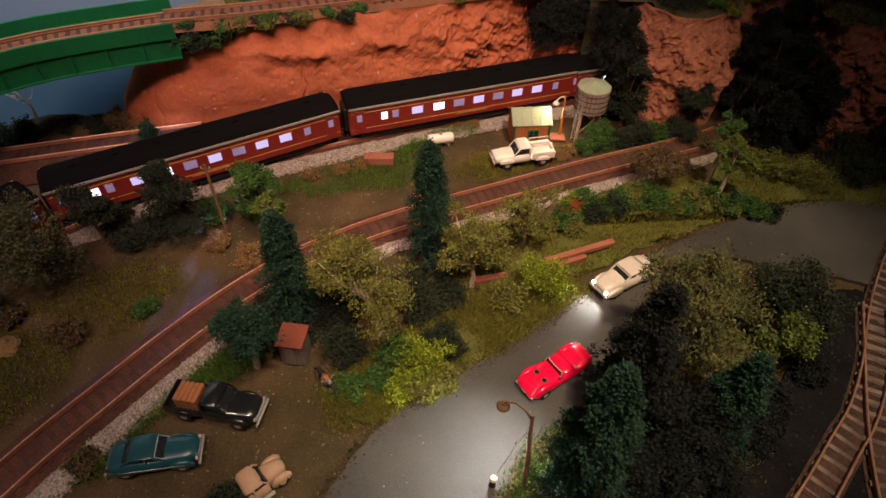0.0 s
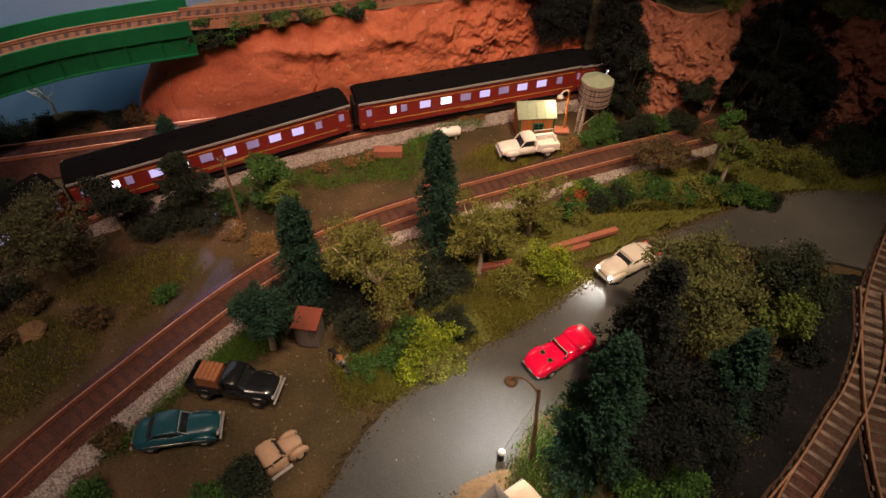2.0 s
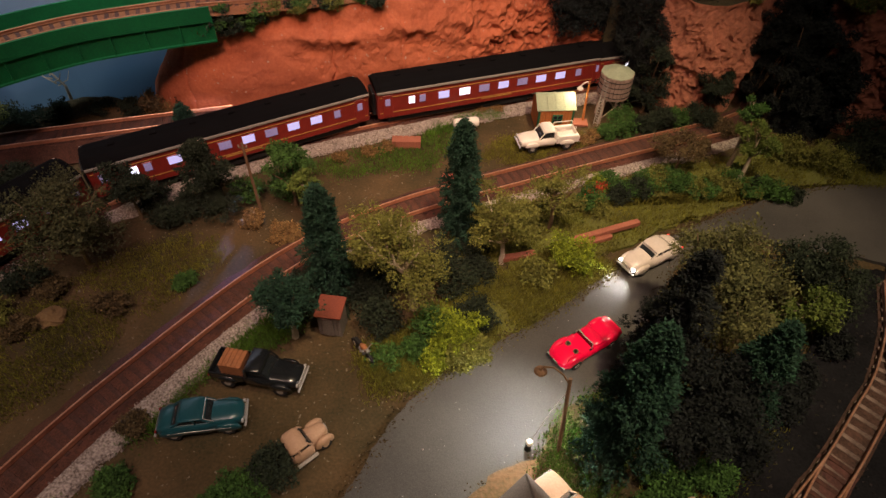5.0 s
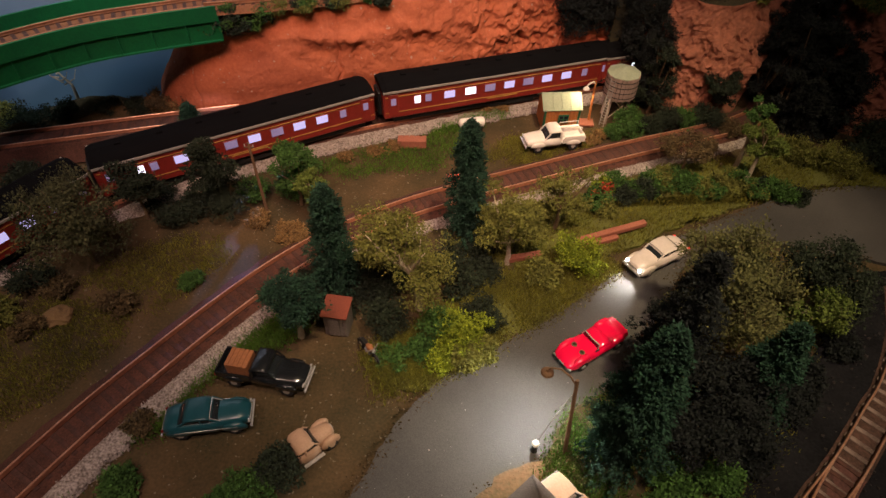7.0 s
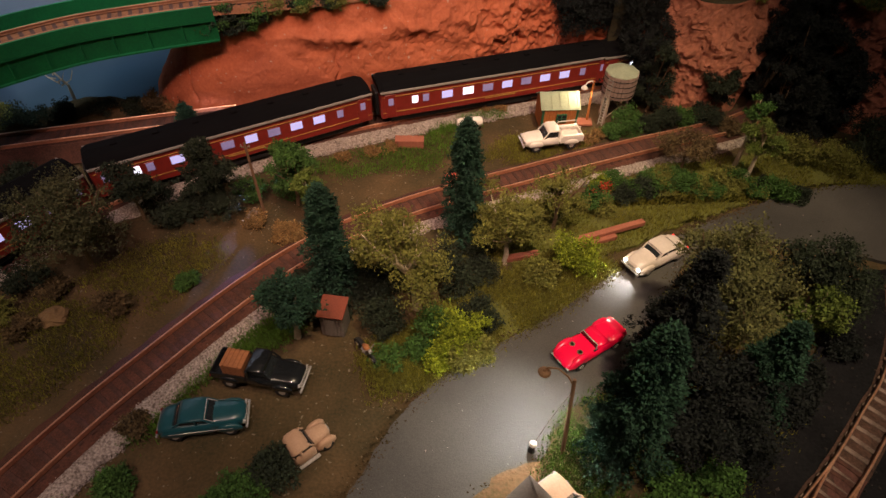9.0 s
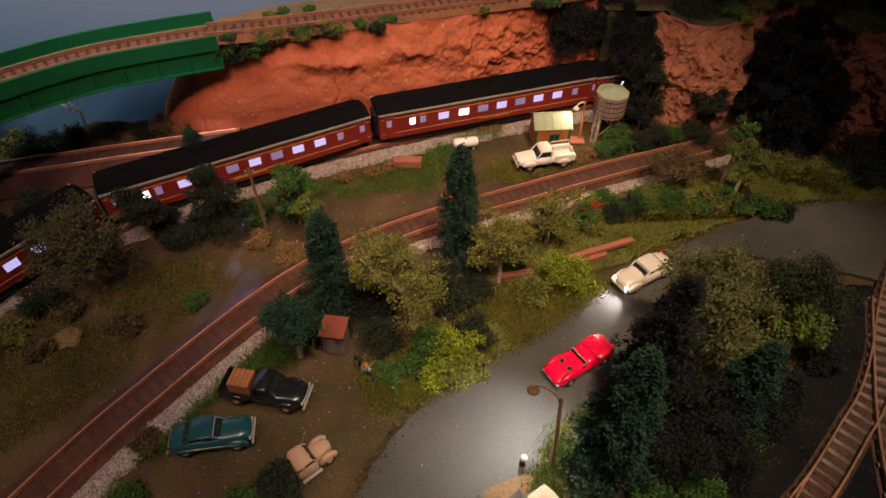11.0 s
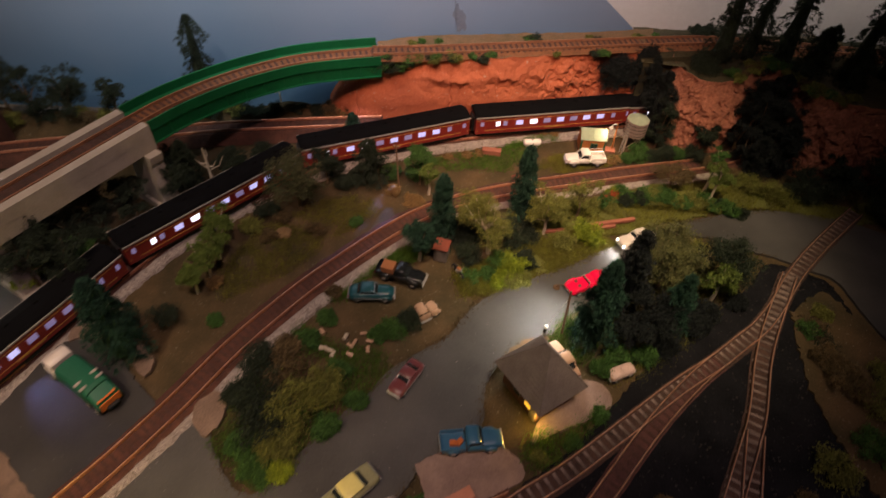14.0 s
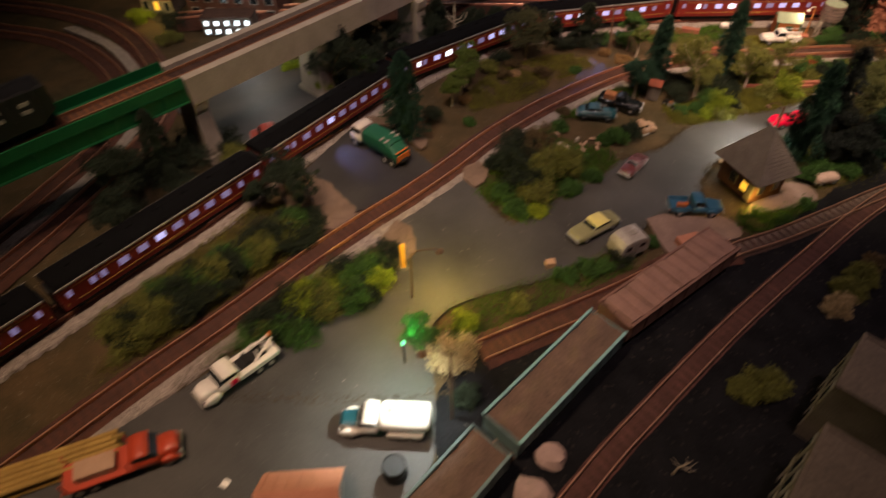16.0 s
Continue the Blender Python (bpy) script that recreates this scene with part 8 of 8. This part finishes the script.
# island of bushes beside the road
for x, y, r, h, lf in ((-0.205, 0.030, 0.024, 0.040, DARKLEAF), (-0.180, 0.050, 0.024, 0.042, BROWNLEAF), (-0.165, 0.022, 0.024, 0.040, OLIVE), (-0.190, 0.005, 0.024, 0.036, DARKLEAF), (-0.172, -0.012, 0.018, 0.024, OLIVE), (-0.215, 0.060, 0.020, 0.030, DARKLEAF), (-0.150, 0.048, 0.018, 0.028, OLIVE), (-0.200, 0.080, 0.016, 0.020, BROWNLEAF), (-0.145, 0.070, 0.013, 0.014, LEAF), (-0.205, -0.015, 0.014, 0.012, LEAF), (-0.185, -0.032, 0.014, 0.009, LEAF), (-0.165, -0.030, 0.010, 0.008, LIME), (-0.140, 0.015, 0.012, 0.012, LEAF), (-0.120, 0.045, 0.010, 0.010, LEAF), (-0.225, 0.030, 0.014, 0.016, DARKLEAF), (-0.185, 0.100, 0.012, 0.010, LEAF)):
    bush(x, y, r * 1.05, h * 1.25, "tangled bush on the island by the road", lf, 1300, group="island bushes")
for x, y, r, h, lf in ((-0.105, 0.128, 0.014, 0.018, LEAF), (-0.092, 0.140, 0.013, 0.022, DARKLEAF), (-0.118, 0.120, 0.010, 0.010, LEAF), (-0.175, 0.130, 0.010, 0.010, LEAF)):
    bush(x, y, r, h, "green bush beside the tan derelict", lf, 800)
# along the front track
for k in range(40):
    t = rnd.random()
    x, y = -0.270 - 0.075 * t + rnd.uniform(-.024, .014), -0.150 - 0.112 * t + rnd.uniform(-.016, .016)
    if y > -0.176 and x > -0.284:
        continue
    if (x + 0.327) - (y + 0.099) * 0.42 < 0.036:
        x = -0.327 + (y + 0.099) * 0.42 + 0.038
    bush(x, y, rnd.uniform(0.011, 0.019), rnd.uniform(0.016, 0.032), "green bush beside the front track", rnd.choice((LEAF, LIME, DARKLEAF, OLIVE, DARKLEAF)), 820, group="trackside bushes")
for k in range(64):
    t = rnd.random()
    x, y = -0.385 - 0.075 * t + rnd.uniform(-.018, .018), -0.120 - 0.185 * t + rnd.uniform(-.014, .014)
    bush(x, y, rnd.uniform(0.012, 0.021), rnd.uniform(0.018, 0.036), "dark green bush between the two tracks", rnd.choice((LEAF, DARKLEAF, DARKLEAF, DARKLEAF, OLIVE)), 780, group="trackside bushes")
for x, y, h, r in ((-0.400, -0.106, 0.062, 0.025), (-0.573, -0.164, 0.076, 0.030), (-0.600, -0.150, 0.070, 0.028), (-0.548, -0.205, 0.060, 0.026), (-0.430, -0.090, 0.052, 0.022), (-0.445, -0.120, 0.044, 0.018)):
    broadleaf(x, y, h, r, "dark tree beside the maroon train", DARKLEAF, BARK, count=2200)
for x, y, r, h, lf in ((-0.535, -0.045, 0.020, 0.030, DARKLEAF), (-0.550, -0.090, 0.024, 0.046, DARKLEAF), (-0.530, -0.130, 0.022, 0.040, DARKLEAF), (-0.515, -0.060, 0.016, 0.026, OLIVE), (-0.500, -0.040, 0.014, 0.018, OLIVE), (-0.575, -0.060, 0.020, 0.040, DARKLEAF), (-0.585, -0.130, 0.024, 0.040, DARKLEAF), (-0.560, -0.180, 0.020, 0.026, DARKLEAF), (-0.60, 0.165, 0.018, 0.014, OLIVE), (-0.565, 0.150, 0.014, 0.012, LIME), (-0.64, 0.19, 0.022, 0.022, DARKLEAF), (-0.68, 0.17, 0.02, 0.02, LEAF), (-0.80, 0.20, 0.03, 0.03, DARKLEAF), (-0.87, 0.205, 0.02, 0.02, LIME), (-0.78, 0.16, 0.02, 0.014, OLIVE)):
    bush(x, y, r, h, "dark bush below the viaduct", lf, 900, group="viaduct bushes")
# yard edge
broadleaf(-0.2180, -0.2330, 0.042, 0.0150, "small tree lit green by the signal", LEAF, PALEBARK, count=1300)
bush(-0.1870, -0.2330, 0.0200, 0.030, "pale cream dried bush by the siding end", CREAMLEAF, 1500)
for x, y, r, h, lf in ((-0.190, -0.190, 0.012, 0.010, LIME), (-0.150, -0.155, 0.012, 0.008, OLIVE), (-0.100, -0.092, 0.012, 0.012, LEAF), (-0.118, -0.108, 0.012, 0.012, LEAF), (-0.085, -0.085, 0.010, 0.010, LEAF), (-0.072, -0.072, 0.012, 0.018, DARKLEAF), (-0.048, -0.034, 0.008, 0.006, LEAF), (0.048, 0.026, 0.008, 0.006, OLIVE), (-0.165, -0.262, 0.012, 0.018, DARKLEAF), (0.076, 0.044, 0.008, 0.006, LEAF), (0.100, 0.075, 0.009, 0.007, LEAF)):
    bush(x, y, r, h, "green bush along the yard edge", lf, 520)
for x, y, r, h, lf in ((0.126, -0.044, 0.014, 0.022, OLIVE), (0.140, -0.020, 0.014, 0.022, OLIVE), (0.116, -0.066, 0.013, 0.018, CREAMLEAF), (0.150, 0.000, 0.010, 0.018, BROWNLEAF), (0.056, -0.172, 0.018, 0.022, OLIVE), (0.040, -0.182, 0.012, 0.014, OLIVE), (0.335, 0.150, 0.022, 0.030, BROWNLEAF), (0.360, 0.135, 0.022, 0.026, OLIVE), (0.322, 0.180, 0.016, 0.020, BROWNLEAF), (0.372, 0.165, 0.018, 0.020, OLIVE), (0.315, 0.215, 0.012, 0.008, LEAF), (0.335, 0.240, 0.012, 0.008, OLIVE), (0.34, 0.09, 0.02, 0.022, LEAF), (0.30, 0.06, 0.02, 0.024, OLIVE), (0.27, 0.02, 0.016, 0.02, BROWNLEAF), (0.39, 0.10, 0.03, 0.03, OLIVE)):
    bush(x, y, r, h, "dry brown bush on the cinders", lf, 900, group="yard bushes")


for k in range(34):
    t = rnd.random()
    x, y = 0.318 + 0.20 * t + rnd.uniform(-.014, .020), 0.232 - 0.24 * t + rnd.uniform(-.034, .024)
    bush(x, y, rnd.uniform(0.010, 0.020), rnd.uniform(0.006, 0.016), "low dry scrub on the bank beyond the yard", rnd.choice((OLIVE, BROWNLEAF, GREYOLIVE, DARKLEAF)), 460, group="bank scrub")

# turf and standing grass
def turf(poly, count, material, blade, label, tall=(0.0018, 0.0042), z=0.0012, ground=False):
    if ground:
        sheet("turf", poly, z, TURF, label, "grass", rough=0.006, step=0.003)
    p, count = np.array(poly), int(count * 3.6)
    lo, hi = p.min(0), p.max(0)
    x, y = rng.uniform(lo[0], hi[0], count * 3), rng.uniform(lo[1], hi[1], count * 3)
    patch = np.array([noise.noise((a * 45, b * 45, 2)) for a, b in zip(x, y)])
    ok = inside(p, x, y) & (patch > -0.25)
    x, y = x[ok][:count], y[ok][:count]
    m = len(x)
    x, y = x + rng.normal(0, 0.0035, m), y + rng.normal(0, 0.0035, m)
    a, s = rng.random(m) * 6.28, rng.uniform(*tall, m) * 0.85
    dx, dy = rng.normal(0, 0.35, m) * s, rng.normal(0, 0.35, m) * s
    w = 0.00032
    q = np.stack([np.stack([x - w * np.cos(a), y - w * np.sin(a), np.full(m, z - 0.0005)], 1), np.stack([x + w * np.cos(a), y + w * np.sin(a), np.full(m, z - 0.0005)], 1), np.stack([x + dx, y + dy, z + s], 1)], 1)
    tagged(cards("grass", q, blade), label, "grass", kind="stuff")


GRASS = mat("grass_blades", (0.080, 0.170, 0.014), (0.045, 0.095, 0.010), 0.9, island=0.5, bump=0)
GRASSDRY = mat("dry_grass_blades", (0.19, 0.185, 0.020), (0.09, 0.088, 0.014), 0.9, island=0.5, bump=0)
turf([(-0.050, 0.212), (-0.044, 0.200), (-0.032, 0.192), (-0.014, 0.197), (0.020, 0.224), (0.058, 0.248), (0.098, 0.282), (0.118, 0.300), (0.090, 0.316), (0.050, 0.300), (0.010, 0.275), (-0.030, 0.240)], 9000, TURF, GRASSDRY, "yellow-green roadside turf", ground=True)
turf([(-0.062, 0.212), (-0.042, 0.186), (-0.016, 0.198), (0.000, 0.212), (-0.020, 0.228), (-0.046, 0.232)], 2000, TURF, GRASSDRY, "bright green grass by the road", z=0.0016)
turf([(0.060, 0.300), (0.110, 0.312), (0.160, 0.340), (0.215, 0.368), (0.270, 0.392), (0.330, 0.402), (0.400, 0.396), (0.460, 0.42), (0.30, 0.44), (0.230, 0.435), (0.150, 0.405), (0.080, 0.372), (0.030, 0.352), (0.000, 0.335), (0.010, 0.300)], 9000, TURF, GRASSDRY, "olive turf between rails and road", ground=True)
turf([(-0.186, 0.150), (-0.165, 0.172), (-0.142, 0.215), (-0.120, 0.245), (-0.096, 0.245), (-0.110, 0.222), (-0.135, 0.210), (-0.152, 0.190), (-0.165, 0.160)], 4500, TURF, GRASS, "green grass strip beside the ballast")
turf([(-0.115, 0.385), (-0.060, 0.400), (-0.020, 0.405), (0.010, 0.440), (0.000, 0.455), (-0.040, 0.445), (-0.090, 0.425), (-0.125, 0.405)], 2000, TURF, GRASS, "green grass between the tracks", tall=(0.0012, 0.0030))
turf([(0.020, 0.420), (0.060, 0.415), (0.110, 0.440), (0.130, 0.470), (0.105, 0.460), (0.040, 0.455)], 2500, TURF, GRASSDRY, "yellowed grass around the white pickup", tall=(0.0008, 0.0022))
turf([(-0.030, 0.450), (0.000, 0.462), (0.030, 0.482), (0.045, 0.492), (0.030, 0.500), (-0.010, 0.480)], 1500, TURF, GRASS, "grass near the gas tank")
turf([(-0.235, -0.020), (-0.170, -0.050), (-0.150, -0.015), (-0.115, 0.045), (-0.098, 0.082), (-0.110, 0.105), (-0.150, 0.100), (-0.200, 0.120), (-0.225, 0.060)], 7000, TURF, GRASS, "green turf of the roadside island")
turf([(-0.236, 0.180), (-0.212, 0.225), (-0.188, 0.262), (-0.165, 0.295), (-0.185, 0.325), (-0.235, 0.300), (-0.290, 0.240), (-0.310, 0.170), (-0.290, 0.130)], 5000, TURF, GRASSDRY, "sparse olive grass on the slope", tall=(0.001, 0.0028), z=0.0002, ground=False)
turf([(-0.300, -0.150), (-0.275, -0.150), (-0.290, -0.205), (-0.350, -0.262), (-0.380, -0.300), (-0.395, -0.300), (-0.370, -0.235), (-0.335, -0.165)], 4000, TURF, GRASS, "grass along the front track")
turf([(-0.360, -0.118), (-0.400, -0.130), (-0.430, -0.110), (-0.455, -0.120), (-0.475, -0.200), (-0.500, -0.270), (-0.460, -0.350), (-0.420, -0.290), (-0.385, -0.195)], 5000, TURF, GRASSDRY, "olive turf between the two tracks")
turf([(-0.215, -0.215), (-0.205, -0.175), (-0.165, -0.138), (-0.128, -0.108), (-0.095, -0.075), (-0.060, -0.040), (-0.050, -0.070), (-0.113, -0.134), (-0.165, -0.198), (-0.190, -0.240)], 4000, TURF, GRASS, "grass verge between lot and yard")
turf([(0.030, 0.028), (0.046, 0.050), (0.066, 0.048), (0.100, 0.080), (0.108, 0.092), (0.098, 0.068), (0.066, 0.028), (0.046, 0.012)], 1800, TURF, GRASS, "grass tuft strip behind the station hut", z=0.0030)
turf([(0.100, 0.128), (0.110, 0.200), (0.150, 0.270), (0.185, 0.318), (0.230, 0.328), (0.285, 0.312), (0.262, 0.268), (0.228, 0.218), (0.180, 0.162), (0.140, 0.122), (0.112, 0.108)], 4000, TURF, GRASSDRY, "leaf-strewn turf under the grove", ground=False)
for k, (x, y) in enumerate(((0.100, 0.446), (0.116, 0.452), (0.126, 0.462), (-0.100, 0.415), (-0.075, 0.425), (-0.060, 0.432), (0.036, 0.500), (0.022, 0.498))):
    bush(x, y, 0.0075, 0.006, "tuft of straw coloured dry grass", STRAW, 260, size=0.0014, group="dry tufts")

# clinker lying over the yard
g = Geo()
for _ in range(5200):
    x, y = rng.uniform(-0.16, 0.36), rng.uniform(-0.36, 0.30)
    if inside(np.array(YARD), np.array([x]), np.array([y]))[0]:
        s = rnd.uniform(0.0005, 0.0016)
        m = Matrix.Translation((x, y, 0.0014)) @ Euler((rnd.random() * 6, rnd.random() * 6, 0)).to_matrix().to_4x4()
        g.add([m @ Vector((a * s, b * s, c * s * 0.7)) for a, b, c in OCT], OF)
tagged(part("clinker", g, mat("clinker_lumps", (0.034, 0.027, 0.024), (0.012, 0.011, 0.011), 0.9, bump=0.6, island=0.6)), "dark clinker lumps scattered over the yard", "grit", kind="stuff")
# small white and grey grit on the road
g = Geo()
for _ in range(420):
    x, y = rng.uniform(-0.33, 0.30), rng.uniform(-0.33, 0.38)
    if inside(np.array(ROAD), np.array([x]), np.array([y]))[0]:
        s = rnd.uniform(0.0003, 0.0008)
        m = Matrix.Translation((x, y, 0.0018)) @ Euler((rnd.random() * 6, rnd.random() * 6, 0)).to_matrix().to_4x4()
        g.add([m @ Vector((a * s, b * s, c * s)) for a, b, c in OCT], OF)
tagged(part("road_grit", g, GRAVEL), "pale grit scattered over the asphalt", "grit", kind="stuff")
turf([(0.050, 0.150), (0.066, 0.180), (0.090, 0.196), (0.106, 0.190), (0.104, 0.150), (0.080, 0.128), (0.050, 0.134)], 2600, TURF, GRASS, "green grass under the street lamp", z=0.0026)

# low growth on ledges and ridge, too dense to count
for where, heaps in SCRUB.items():
    for leaf, rest in heaps.items():
        tagged(cards("scrub", np.concatenate(rest), bpy.data.materials[leaf]), "low " + leaf.replace("_", " ") + " of " + where, "scrub", kind="stuff")
